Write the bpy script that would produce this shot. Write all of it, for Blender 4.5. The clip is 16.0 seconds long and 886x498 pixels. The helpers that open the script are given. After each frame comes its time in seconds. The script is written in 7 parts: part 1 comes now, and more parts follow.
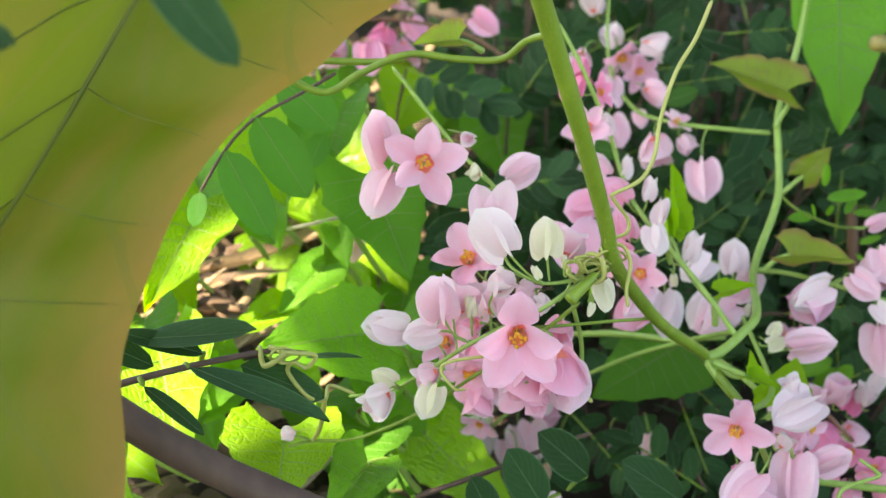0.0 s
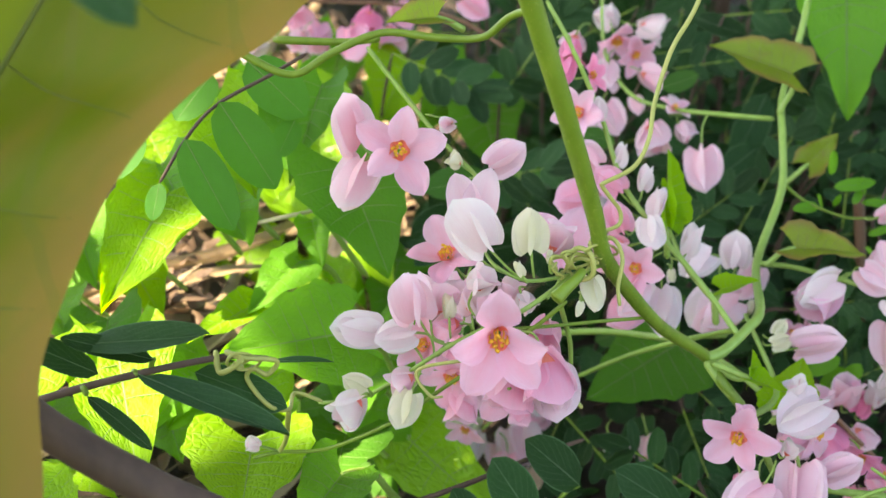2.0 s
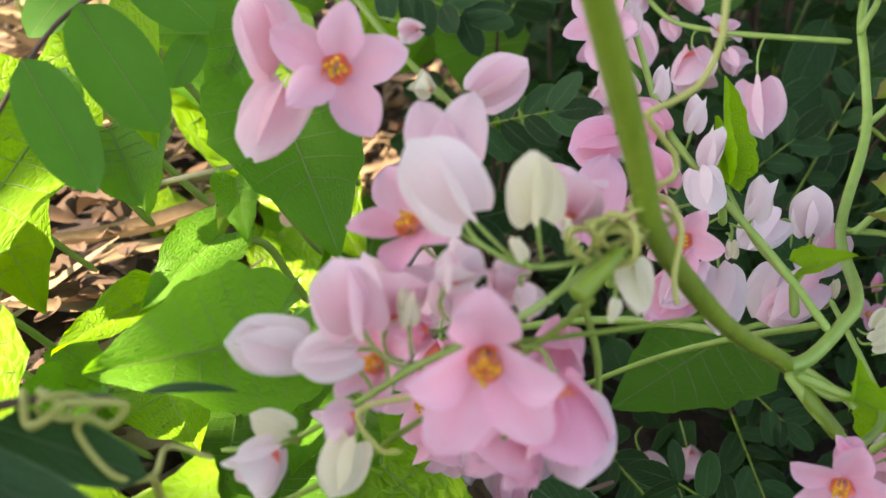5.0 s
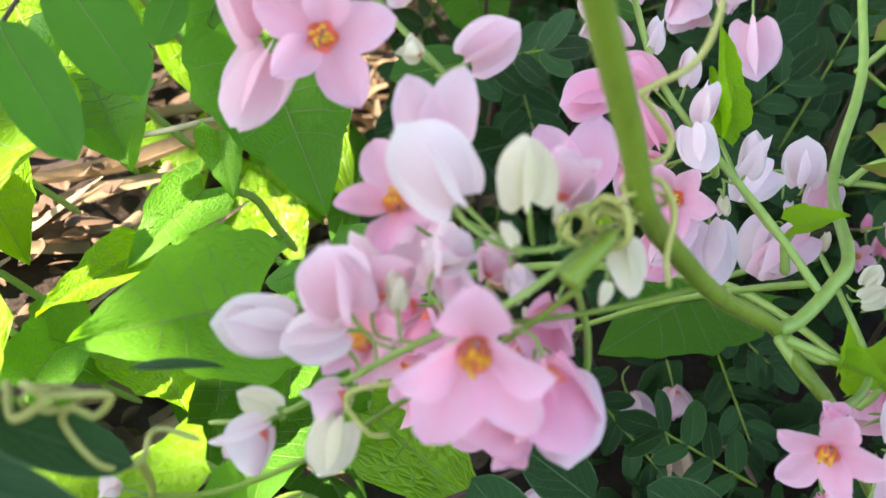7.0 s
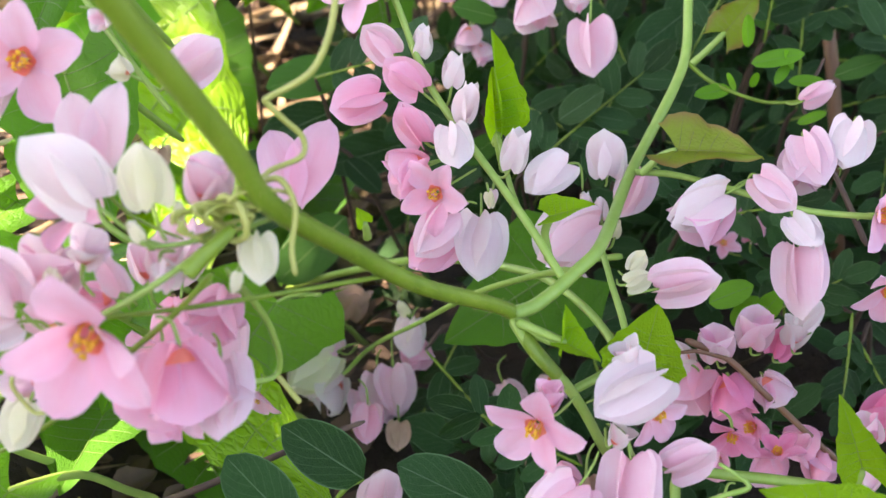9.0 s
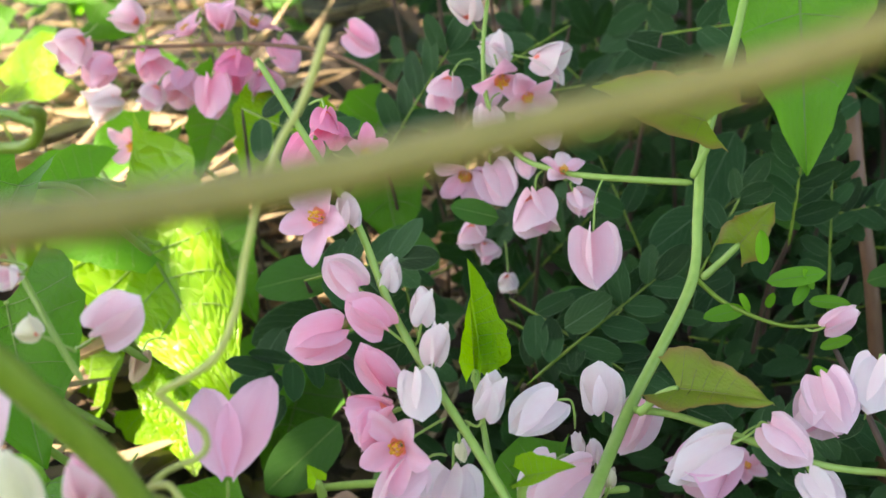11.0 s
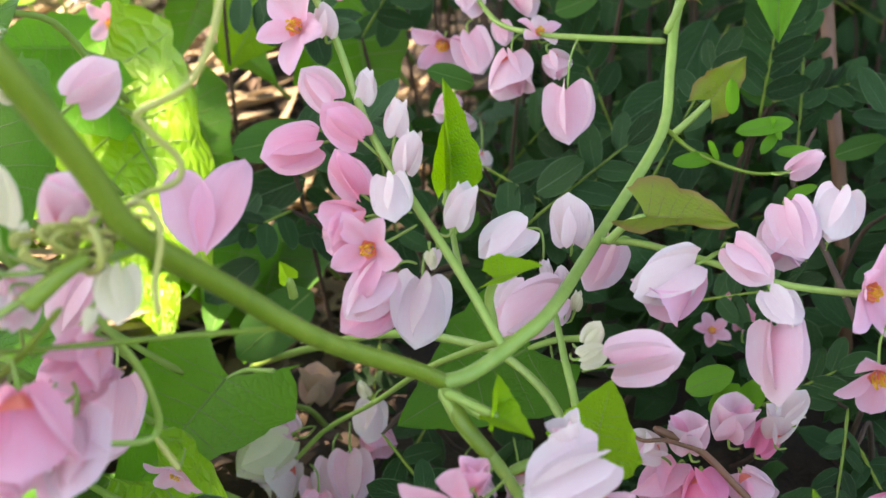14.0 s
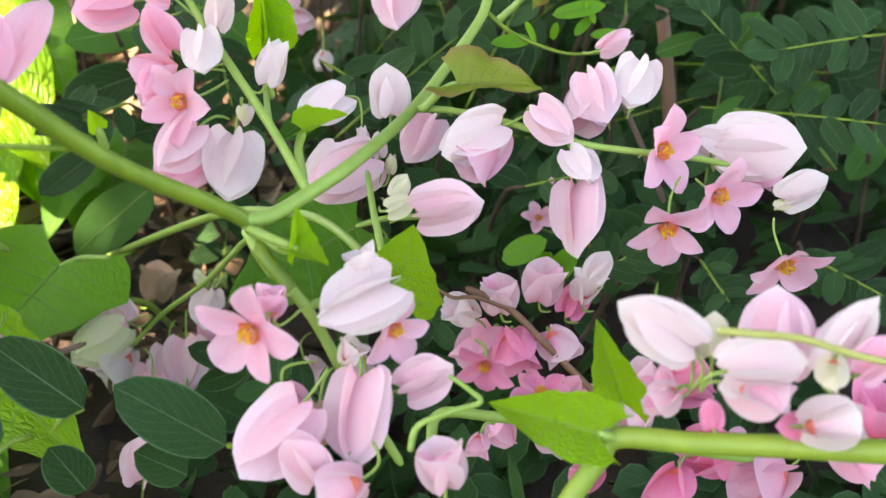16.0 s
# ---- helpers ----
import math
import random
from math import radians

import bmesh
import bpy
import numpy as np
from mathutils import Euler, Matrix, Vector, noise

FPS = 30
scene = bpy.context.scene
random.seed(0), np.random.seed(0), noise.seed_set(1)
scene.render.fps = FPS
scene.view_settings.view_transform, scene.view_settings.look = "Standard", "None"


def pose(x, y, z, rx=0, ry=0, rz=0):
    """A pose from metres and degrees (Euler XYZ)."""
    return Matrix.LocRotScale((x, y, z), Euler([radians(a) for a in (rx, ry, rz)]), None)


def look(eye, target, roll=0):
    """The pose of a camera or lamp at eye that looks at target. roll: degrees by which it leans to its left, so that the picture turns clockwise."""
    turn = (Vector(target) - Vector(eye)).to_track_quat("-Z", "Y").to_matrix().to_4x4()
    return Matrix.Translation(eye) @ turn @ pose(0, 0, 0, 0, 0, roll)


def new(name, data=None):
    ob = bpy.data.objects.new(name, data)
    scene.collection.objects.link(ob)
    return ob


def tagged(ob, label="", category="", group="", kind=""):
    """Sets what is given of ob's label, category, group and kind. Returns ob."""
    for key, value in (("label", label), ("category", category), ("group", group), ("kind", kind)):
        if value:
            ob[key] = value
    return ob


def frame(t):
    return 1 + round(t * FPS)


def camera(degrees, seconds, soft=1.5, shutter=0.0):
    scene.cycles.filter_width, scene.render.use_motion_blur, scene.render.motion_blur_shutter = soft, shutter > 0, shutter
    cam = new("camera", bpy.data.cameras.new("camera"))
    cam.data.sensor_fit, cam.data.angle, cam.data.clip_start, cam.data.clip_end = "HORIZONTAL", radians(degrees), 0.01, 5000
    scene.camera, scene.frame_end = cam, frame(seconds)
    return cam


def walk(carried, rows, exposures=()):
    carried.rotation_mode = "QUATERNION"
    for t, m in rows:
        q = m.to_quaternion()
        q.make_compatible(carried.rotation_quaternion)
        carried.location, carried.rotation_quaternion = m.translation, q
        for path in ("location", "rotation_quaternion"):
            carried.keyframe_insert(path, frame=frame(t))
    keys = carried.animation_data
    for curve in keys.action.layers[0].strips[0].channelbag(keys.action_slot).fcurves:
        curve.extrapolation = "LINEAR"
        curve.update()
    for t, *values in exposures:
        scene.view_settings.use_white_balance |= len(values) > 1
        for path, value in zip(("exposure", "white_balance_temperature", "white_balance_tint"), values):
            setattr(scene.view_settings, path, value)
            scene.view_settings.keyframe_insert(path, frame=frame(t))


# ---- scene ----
cam = camera(42.9, 16.0)
cam.data.dof.use_dof = True
cam.data.dof.focus_distance, cam.data.dof.aperture_fstop = 0.235, 26.0   # a phone lens held close
EXPOSURE = 2.03
PATH = [
    (0, (-0.0073, 0.0166, 0.2431), (-0.0181, 0.9411, -0.1379), 0.8),
    (0.5, (-0.0049, 0.0220, 0.2416), (-0.0188, 0.9450, -0.1430), 0.7),
    (1, (-0.0034, 0.0343, 0.2363), (-0.0203, 0.9566, -0.1497), 0.7),
    (1.5, (-0.0023, 0.0377, 0.2374), (-0.0200, 0.9584, -0.1526), 0.4),
    (2, (-0.0019, 0.0359, 0.2357), (-0.0149, 0.9578, -0.1514), 0.5),
    (2.5, (-0.0001, 0.0327, 0.2352), (-0.0158, 0.9582, -0.1433), 0.2),
    (3, (0.0099, 0.0331, 0.2376), (-0.0192, 0.9540, -0.1511), -1.0),
    (3.5, (0.0063, 0.0387, 0.2364), (-0.0040, 0.9600, -0.1525), -1.4),
    (4, (0.0143, 0.0799, 0.2225), (-0.0346, 0.9892, -0.1909), -2.2),
    (4.5, (0.0123, 0.1090, 0.2062), (-0.0442, 1.0148, -0.2137), -1.9),
    (4.7, (0.0086, 0.1115, 0.2035), (-0.0250, 1.0208, -0.2113), -1.1),
    (6.8, (-0.0043, 0.1223, 0.2123), (-0.0001, 0.9955, -0.2751), 1.1),
    (7, (0.0035, 0.1206, 0.2117), (-0.0048, 0.9907, -0.2811), 0.2),
    (7.5, (0.0245, 0.1202, 0.2089), (0.0034, 0.9936, -0.2775), -0.5),
    (8, (0.0386, 0.1162, 0.2132), (0.0066, 0.9934, -0.2659), -1.9),
    (8.5, (0.0530, 0.1079, 0.2181), (-0.0139, 0.9776, -0.2710), -3.7),
    (9, (0.0678, 0.1087, 0.2165), (-0.0269, 0.9757, -0.2726), -4.3),
    (9.5, (0.0770, 0.1196, 0.2199), (-0.0330, 1.0050, -0.2318), -4.1),
    (10, (0.0822, 0.1340, 0.2252), (-0.0443, 1.0247, -0.2115), -5.8),
    (10.2, (0.0840, 0.1359, 0.2252), (-0.0564, 1.0348, -0.1898), -5.7),
    (12.3, (0.0802, 0.1449, 0.2205), (-0.0604, 1.0616, -0.1536), -4.0),
    (12.5, (0.0796, 0.1439, 0.2187), (-0.0600, 1.0603, -0.1564), -3.6),
    (13, (0.0787, 0.1361, 0.2144), (-0.0704, 1.0514, -0.1600), -3.8),
    (13.5, (0.0800, 0.1303, 0.2053), (-0.0616, 1.0418, -0.1806), -3.7),
    (14, (0.0841, 0.1255, 0.1977), (-0.0412, 1.0326, -0.2043), -3.1),
    (14.5, (0.0885, 0.1186, 0.1896), (-0.0191, 1.0180, -0.2340), -2.4),
    (15, (0.0898, 0.1133, 0.1873), (-0.0041, 1.0071, -0.2512), -1.9),
    (15.5, (0.0946, 0.1111, 0.1842), (0.0375, 1.0084, -0.2535), -1.3),
    (16, (0.0997, 0.1107, 0.1807), (0.0721, 1.0131, -0.2494), -0.6),
]
walk(cam, [(t, look(eye, target, roll)) for t, eye, target, roll in PATH], [(t, EXPOSURE + more, warm, tint) for t, more, warm, tint in ((0, 0.56, 8500, 17), (3.5, 0.36, 8400, 19), (4.5, 0.22, 8700, 27), (7, 0.58, 7600, 23), (8, 0.60, 8300, 27), (9, 0.72, 8200, 27), (10, 0.60, 8500, 15), (12.5, 0.45, 8100, 21), (14.5, 0.71, 8500, 24), (16, 0.91, 8900, 22))])
# ---------------------------------------------------------------- world, sun
world = bpy.data.worlds.new("world")
scene.world = world
world.use_nodes = True
wn = world.node_tree
sky = wn.nodes.new("ShaderNodeTexSky")
sky.sky_type, sky.sun_disc = "NISHITA", False
SUN_EL, SUN_AZ = radians(58), radians(-100)          # azimuth from +y towards +x
sky.sun_elevation, sky.sun_rotation = SUN_EL, SUN_AZ
wn.nodes["Background"].inputs[1].default_value = 0.145
wn.links.new(sky.outputs[0], wn.nodes["Background"].inputs[0])
sun = new("sun", bpy.data.lights.new("sun", "SUN"))
sun.data.energy, sun.data.angle, sun.data.color = 5.0, radians(0.55), (1.0, 0.95, 0.85)
sun_dir = Vector((math.sin(SUN_AZ) * math.cos(SUN_EL), math.cos(SUN_AZ) * math.cos(SUN_EL), math.sin(SUN_EL)))
sun.matrix_world = look(sun_dir * 5, (0, 0, 0))

# ---------------------------------------------------------------- materials


class Nodes:
    """A small helper to wire node materials."""

    def __init__(self, name):
        self.mat = bpy.data.materials.new(name)
        self.mat.use_nodes = True
        self.t = self.mat.node_tree
        self.bsdf = self.t.nodes["Principled BSDF"]
        self.out = self.t.nodes["Material Output"]

    def add(self, kind, **inputs):
        n = self.t.nodes.new(kind)
        for k, v in inputs.items():
            self.put(n, k.replace("_", " "), v)
        return n

    def put(self, n, key, v):
        socket = n.inputs[int(key[1:])] if key[0] == "i" and key[1:].isdigit() else n.inputs[key]
        if isinstance(v, bpy.types.NodeSocket):
            self.t.links.new(v, socket)
        else:
            socket.default_value = v

    def math(self, op, a, b=0.0, clamp=False):
        n = self.t.nodes.new("ShaderNodeMath")
        n.operation, n.use_clamp = op, clamp
        self.put(n, "i0", a)
        self.put(n, "i1", b)
        return n.outputs[0]

    def mix(self, f, a, b, mode="MIX"):
        n = self.t.nodes.new("ShaderNodeMix")
        n.data_type, n.blend_type = "RGBA", mode
        self.put(n, "i0", f)
        for i, v in ((6, a), (7, b)):
            if isinstance(v, tuple):
                v = (*v[:3], 1.0)
            self.put(n, "i%d" % i, v)
        return n.outputs[2]

    def ramp(self, f, *stops):
        n = self.t.nodes.new("ShaderNodeValToRGB")
        e = n.color_ramp.elements
        while len(e) < len(stops):
            e.new(0.5)
        for el, (p, c) in zip(e, stops):
            el.position = p
            el.color = (*c, 1.0) if isinstance(c, tuple) else (c, c, c, 1.0)
        self.put(n, "i0", f)
        return n.outputs[0]

    def noise(self, vec, scale, detail=3.0, rough=0.55):
        n = self.add("ShaderNodeTexNoise", Vector=vec, Scale=scale, Detail=detail, Roughness=rough)
        return n.outputs[0]

    def uv(self):
        n = self.t.nodes.new("ShaderNodeUVMap")
        n.uv_map = "UVMap"
        s = self.t.nodes.new("ShaderNodeSeparateXYZ")
        self.t.links.new(n.outputs[0], s.inputs[0])
        return n.outputs[0], s.outputs[0], s.outputs[1]

    def obj(self):
        return self.t.nodes.new("ShaderNodeTexCoord").outputs["Object"]

    def rand(self):
        return self.t.nodes.new("ShaderNodeObjectInfo").outputs["Random"]

    def bump(self, height, strength=0.3, distance=0.001):
        n = self.add("ShaderNodeBump", Strength=strength, Distance=distance, Height=height)
        self.put(self.bsdf, "Normal", n.outputs[0])
        return n.outputs[0]

    def thin(self, colour, share, normal=None):
        """Mix in light that passes through a thin blade."""
        tr = self.add("ShaderNodeBsdfTranslucent", Color=colour)
        if normal is not None:
            self.put(tr, "Normal", normal)
        m = self.add("ShaderNodeMixShader", i0=share, i1=self.bsdf.outputs[0], i2=tr.outputs[0])
        self.put(self.out, "Surface", m.outputs[0])


def petal_material(name, pale, deep, base_share, share=0.5):
    """pale: the blade; deep: the flush along its middle and base."""
    m = Nodes(name)
    uv, u, v = m.uv()
    mid = m.math("ABSOLUTE", m.math("SUBTRACT", u, 0.5))
    veins = m.add("ShaderNodeTexNoise", Vector=m.add("ShaderNodeMapping", Vector=uv, Scale=(26, 2.2, 1)).outputs[0], Scale=1.0, Detail=2.0).outputs[0]
    blotch = m.noise(m.obj(), 2.2, 2.0)
    flush = m.math("MULTIPLY", m.math("SUBTRACT", 1.0, m.math("MULTIPLY", mid, 2.0), True), m.math("SUBTRACT", 1.1, v, True))
    flush = m.math("ADD", m.math("MULTIPLY", flush, base_share), m.math("MULTIPLY", m.math("SUBTRACT", blotch, 0.42), 0.9))
    flush = m.math("ADD", flush, m.math("MULTIPLY", m.math("SUBTRACT", m.rand(), 0.5), 0.35), True)
    flush = m.math("ADD", flush, m.math("MULTIPLY", m.math("SUBTRACT", veins, 0.5), 0.3), True)
    col = m.mix(flush, pale, deep)
    m.put(m.bsdf, "Base Color", col)
    m.put(m.bsdf, "Roughness", 0.62)
    m.put(m.bsdf, "Specular IOR Level", 0.25)
    m.put(m.bsdf, "Sheen Weight", 0.15)
    nrm = m.bump(m.math("ADD", veins, m.math("MULTIPLY", blotch, 0.6)), 0.25, 0.0004)
    m.thin(col, share, nrm)
    return m.mat


petal_mats = {
    "white": petal_material("petal_white", (0.81, 0.745, 0.73), (0.83, 0.57, 0.62), 0.45),
    "pale": petal_material("petal_pale", (0.85, 0.68, 0.73), (0.87, 0.45, 0.54), 0.65),
    "pink": petal_material("petal_pink", (0.88, 0.56, 0.69), (0.91, 0.33, 0.46), 0.65),
    "deep": petal_material("petal_deep", (0.89, 0.36, 0.55), (0.85, 0.14, 0.29), 0.55),
    "cream": petal_material("petal_cream", (0.79, 0.75, 0.60), (0.70, 0.71, 0.42), 0.5),
    "dry": petal_material("petal_dry_or_shaded", (0.62, 0.44, 0.33), (0.38, 0.26, 0.16), 0.6),
}


def leaf_material(name, blade, vein, glow, cells=22.0, share=0.4, rough=0.45, relief=0.5, side=7.0, edge=None, spec=0.35, rim_power=5.0, rib_width=0.013, spread=0.0):
    m = Nodes(name)
    uv, u, v = m.uv()
    mid = m.math("ABSOLUTE", m.math("SUBTRACT", u, 0.5))
    warp = m.noise(uv, 5.0, 2.0)
    rib = m.math("LESS_THAN", mid, m.math("MULTIPLY", m.math("SUBTRACT", 1.05, v), rib_width))
    slant = m.math("SUBTRACT", m.math("MULTIPLY", m.math("ADD", v, m.math("MULTIPLY", warp, 0.06)), side), m.math("MULTIPLY", mid, side * 1.1))
    saw = m.math("ABSOLUTE", m.math("SUBTRACT", m.math("FRACT", slant), 0.5))
    sidev = m.math("LESS_THAN", saw, 0.035)
    vor = m.t.nodes.new("ShaderNodeTexVoronoi")
    vor.feature = "DISTANCE_TO_EDGE"
    m.put(vor, "Vector", uv)
    m.put(vor, "Scale", cells)
    net = m.ramp(vor.outputs["Distance"], (0.0, 1.0), (0.09, 0.0))
    lines = m.math("MAXIMUM", rib, m.math("MAXIMUM", m.math("MULTIPLY", sidev, 0.7), m.math("MULTIPLY", net, 0.35)))
    patch = m.noise(m.obj(), 9.0, 3.0)
    tone = m.mix(m.math("MULTIPLY", m.math("SUBTRACT", patch, 0.35), 1.4, True), blade, tuple(c * 0.55 for c in blade))
    tone = m.mix(m.math("MULTIPLY", m.rand(), 0.5), tone, tuple(c * k for c, k in zip(blade, (1.25, 1.1, 0.8))))
    if spread:
        kind = m.ramp(m.math("FRACT", m.math("MULTIPLY", m.rand(), 7.3)), (0.0, 1.0 - spread), (1.0, 1.0))
        tone = m.mix(1.0, tone, kind, "MULTIPLY")
        tone = m.mix(m.math("GREATER_THAN", mid, 0.475), tone, vein)
    if edge:
        rim = m.math("ADD", m.math("POWER", m.math("MULTIPLY", mid, 2.0), rim_power), m.math("MULTIPLY", m.math("SUBTRACT", m.noise(uv, 3.5), 0.5), 1.6), True)
        tone = m.mix(rim, tone, edge)
    col = m.mix(m.math("MULTIPLY", lines, 0.75), tone, vein)
    m.put(m.bsdf, "Base Color", col)
    m.put(m.bsdf, "Roughness", rough)
    m.put(m.bsdf, "Specular IOR Level", spec)
    h = m.math("SUBTRACT", m.math("MULTIPLY", m.ramp(vor.outputs["Distance"], (0.0, 0.0), (0.3, 1.0)), 0.8), m.math("MULTIPLY", m.math("MAXIMUM", rib, sidev), 0.8))
    nrm = m.bump(m.math("ADD", h, m.math("MULTIPLY", patch, 0.5)), min(1.0, relief), 0.0007 * max(1.0, relief))
    if edge:
        glow = m.mix(rim, glow, tuple(min(0.8, c * 1.6) for c in edge))
        lit = m.mix(m.math("MULTIPLY", lines, 0.3), glow, edge)
    else:
        lit = m.mix(m.math("MULTIPLY", lines, 0.6), glow, tuple(c * 0.55 for c in glow))
    m.thin(lit, share, nrm)
    return m.mat


leaf_mats = {
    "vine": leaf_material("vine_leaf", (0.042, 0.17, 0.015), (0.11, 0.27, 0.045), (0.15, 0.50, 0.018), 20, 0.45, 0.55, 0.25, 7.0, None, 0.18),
    # bright and puckered put sunlight into the leaf colour; bright also colours young leaves
    "bright": leaf_material("young_or_sunlit_leaf", (0.14, 0.36, 0.012), (0.30, 0.50, 0.06), (0.40, 0.76, 0.012), 18, 0.5, 0.5, 0.5, 7.0, None, 0.18),
    "puckered": leaf_material("puckered_sunlit_tone_leaf", (0.16, 0.38, 0.010), (0.34, 0.54, 0.07), (0.36, 0.72, 0.010), 13, 0.42, 0.4, 0.9, 5.0, None, 0.4),
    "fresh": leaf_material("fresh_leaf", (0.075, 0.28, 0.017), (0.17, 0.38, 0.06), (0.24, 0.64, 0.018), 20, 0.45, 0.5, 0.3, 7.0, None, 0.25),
    "olive": leaf_material("olive_leaf", (0.155, 0.25, 0.022), (0.21, 0.29, 0.05), (0.38, 0.52, 0.03), 16, 0.5, 0.45, 0.15, 6, (0.26, 0.16, 0.05)),
    "near": leaf_material("broad_olive_leaf", (0.095, 0.14, 0.006), (0.11, 0.15, 0.02), (0.175, 0.24, 0.008), 5, 0.5, 0.45, 0.05, 3, (0.23, 0.15, 0.03), 0.2, 2.6),
    "dark": leaf_material("dark_leaflet", (0.022, 0.080, 0.027), (0.075, 0.16, 0.07), (0.035, 0.14, 0.014), 30, 0.2, 0.5, 0.3, 6, None, 0.1, 5.0, 0.022, 0.75),
    "soft": leaf_material("soft_green_leaflet", (0.035, 0.15, 0.025), (0.10, 0.24, 0.06), (0.14, 0.50, 0.03), 30, 0.42, 0.6, 0.12, 6, None, 0.12),
    "mid": leaf_material("green_leaflet", (0.030, 0.115, 0.022), (0.10, 0.20, 0.06), (0.10, 0.34, 0.02), 30, 0.3, 0.6, 0.12, 6, None, 0.12),
}


def stem_material(name, a, b, scale=300.0, rough=0.5):
    m = Nodes(name)
    o = m.obj()
    streak = m.noise(m.add("ShaderNodeMapping", Vector=o, Scale=(1.0, 1.0, 0.25)).outputs[0], scale, 3.0)
    patch = m.noise(o, 40.0, 2.0)
    f = m.math("ADD", m.math("MULTIPLY", streak, 0.6), m.math("MULTIPLY", patch, 0.5))
    col = m.mix(m.ramp(f, (0.3, 0.0), (0.8, 1.0)), a, b)
    m.put(m.bsdf, "Base Color", col)
    m.put(m.bsdf, "Roughness", rough)
    m.bump(streak, 0.3, 0.0004)
    m.put(m.bsdf, "Subsurface Weight", 0.0)
    return m.mat


stem_mats = {
    "vine": stem_material("green_stem", (0.08, 0.16, 0.006), (0.16, 0.26, 0.022)),
    "lime": stem_material("lime_stem", (0.14, 0.24, 0.020), (0.22, 0.32, 0.035)),
    "light": stem_material("pale_stem", (0.15, 0.29, 0.04), (0.25, 0.38, 0.085)),
    "tendril": stem_material("tendril_skin", (0.26, 0.30, 0.055), (0.37, 0.38, 0.11)),
    "olive": stem_material("olive_stem", (0.15, 0.135, 0.025), (0.23, 0.19, 0.05)),
    "red": stem_material("reddish_stem", (0.13, 0.06, 0.032), (0.20, 0.10, 0.05)),
    "brown": stem_material("brown_stem", (0.045, 0.026, 0.018), (0.10, 0.06, 0.04), 300, 0.75),
    "straw": stem_material("straw_skin", (0.42, 0.36, 0.22), (0.58, 0.50, 0.33), 200, 0.7),
}


def plain_material(name, a, b, scale, rough=0.8, bump=0.4, share=0.0, distance=0.001):
    m = Nodes(name)
    o = m.obj()
    f = m.math("ADD", m.math("MULTIPLY", m.noise(o, scale, 5.0, 0.65), 0.7), m.math("MULTIPLY", m.noise(o, scale / 7, 2.0), 0.5))
    f = m.math("ADD", f, m.math("MULTIPLY", m.math("SUBTRACT", m.rand(), 0.5), 0.3))
    col = m.mix(m.ramp(f, (0.32, 0.0), (0.85, 1.0)), a, b)
    m.put(m.bsdf, "Base Color", col)
    m.put(m.bsdf, "Roughness", rough)
    nrm = m.bump(f, bump, distance)
    if share:
        m.thin(col, share, nrm)
    return m.mat


vein_mats = {
    "vine": plain_material("green_vein", (0.13, 0.27, 0.045), (0.18, 0.33, 0.07), 300.0, 0.5, 0.1, 0.4),
    "dark": plain_material("dark_vein", (0.055, 0.13, 0.05), (0.075, 0.16, 0.065), 300.0, 0.5, 0.1, 0.3),
    "fresh": plain_material("fresh_vein", (0.16, 0.31, 0.05), (0.21, 0.37, 0.08), 300.0, 0.5, 0.1, 0.4),
    # paler veins that go with the sunlit leaf tones
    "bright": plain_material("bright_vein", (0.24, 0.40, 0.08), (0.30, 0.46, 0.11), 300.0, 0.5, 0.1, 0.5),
    "puckered": plain_material("sunlit_tone_vein", (0.24, 0.40, 0.08), (0.30, 0.46, 0.11), 300.0, 0.5, 0.1, 0.5),
    "near": plain_material("dull_olive_vein", (0.11, 0.15, 0.012), (0.14, 0.18, 0.02), 300.0, 0.5, 0.1, 0.5),
    "olive": plain_material("olive_vein", (0.22, 0.25, 0.06), (0.28, 0.29, 0.08), 300.0, 0.5, 0.1, 0.5),
}
soil_mat = plain_material("damp_soil", (0.010, 0.006, 0.004), (0.040, 0.025, 0.015), 160.0, 0.9, 0.9, 0.0, 0.004)
litter_mat = plain_material("dry_leaf", (0.03, 0.018, 0.011), (0.17, 0.105, 0.058), 60.0, 0.75, 0.4, 0.15)
straw_mat = plain_material("dry_blade", (0.10, 0.07, 0.04), (0.38, 0.28, 0.16), 90.0, 0.7, 0.5, 0.1)
bark_mat = plain_material("bark", (0.05, 0.033, 0.024), (0.15, 0.10, 0.07), 120.0, 0.85, 0.9)
anther_mat = plain_material("anther", (0.72, 0.30, 0.015), (0.88, 0.54, 0.04), 900.0, 0.5, 0.2, 0.2)
throat_mat = plain_material("flower_throat", (0.84, 0.16, 0.12), (0.90, 0.34, 0.22), 300.0, 0.6, 0.2, 0.3)

# ---------------------------------------------------------------- mesh makers


def mesh_of(name, verts, faces, mat, uvs=None, smooth=True):
    me = bpy.data.meshes.new(name)
    me.from_pydata(verts, [], faces)
    if uvs is not None:
        layer = me.uv_layers.new(name="UVMap")
        for loop in me.loops:
            layer.data[loop.index].uv = uvs[loop.vertex_index]
    if smooth:
        me.polygons.foreach_set("use_smooth", [True] * len(me.polygons))
    me.materials.append(mat)
    me.update()
    return me


def part(name, me, parent, m=None, label=""):
    ob = new(name, me)
    ob.parent = parent
    if m is not None:
        ob.matrix_basis = m
    return tagged(ob, label)


def thing(name, at, label, category, group="", kind=""):
    ob = new(name)
    ob.empty_display_size = 0.005
    ob.location = at
    return tagged(ob, label, category, group, kind)


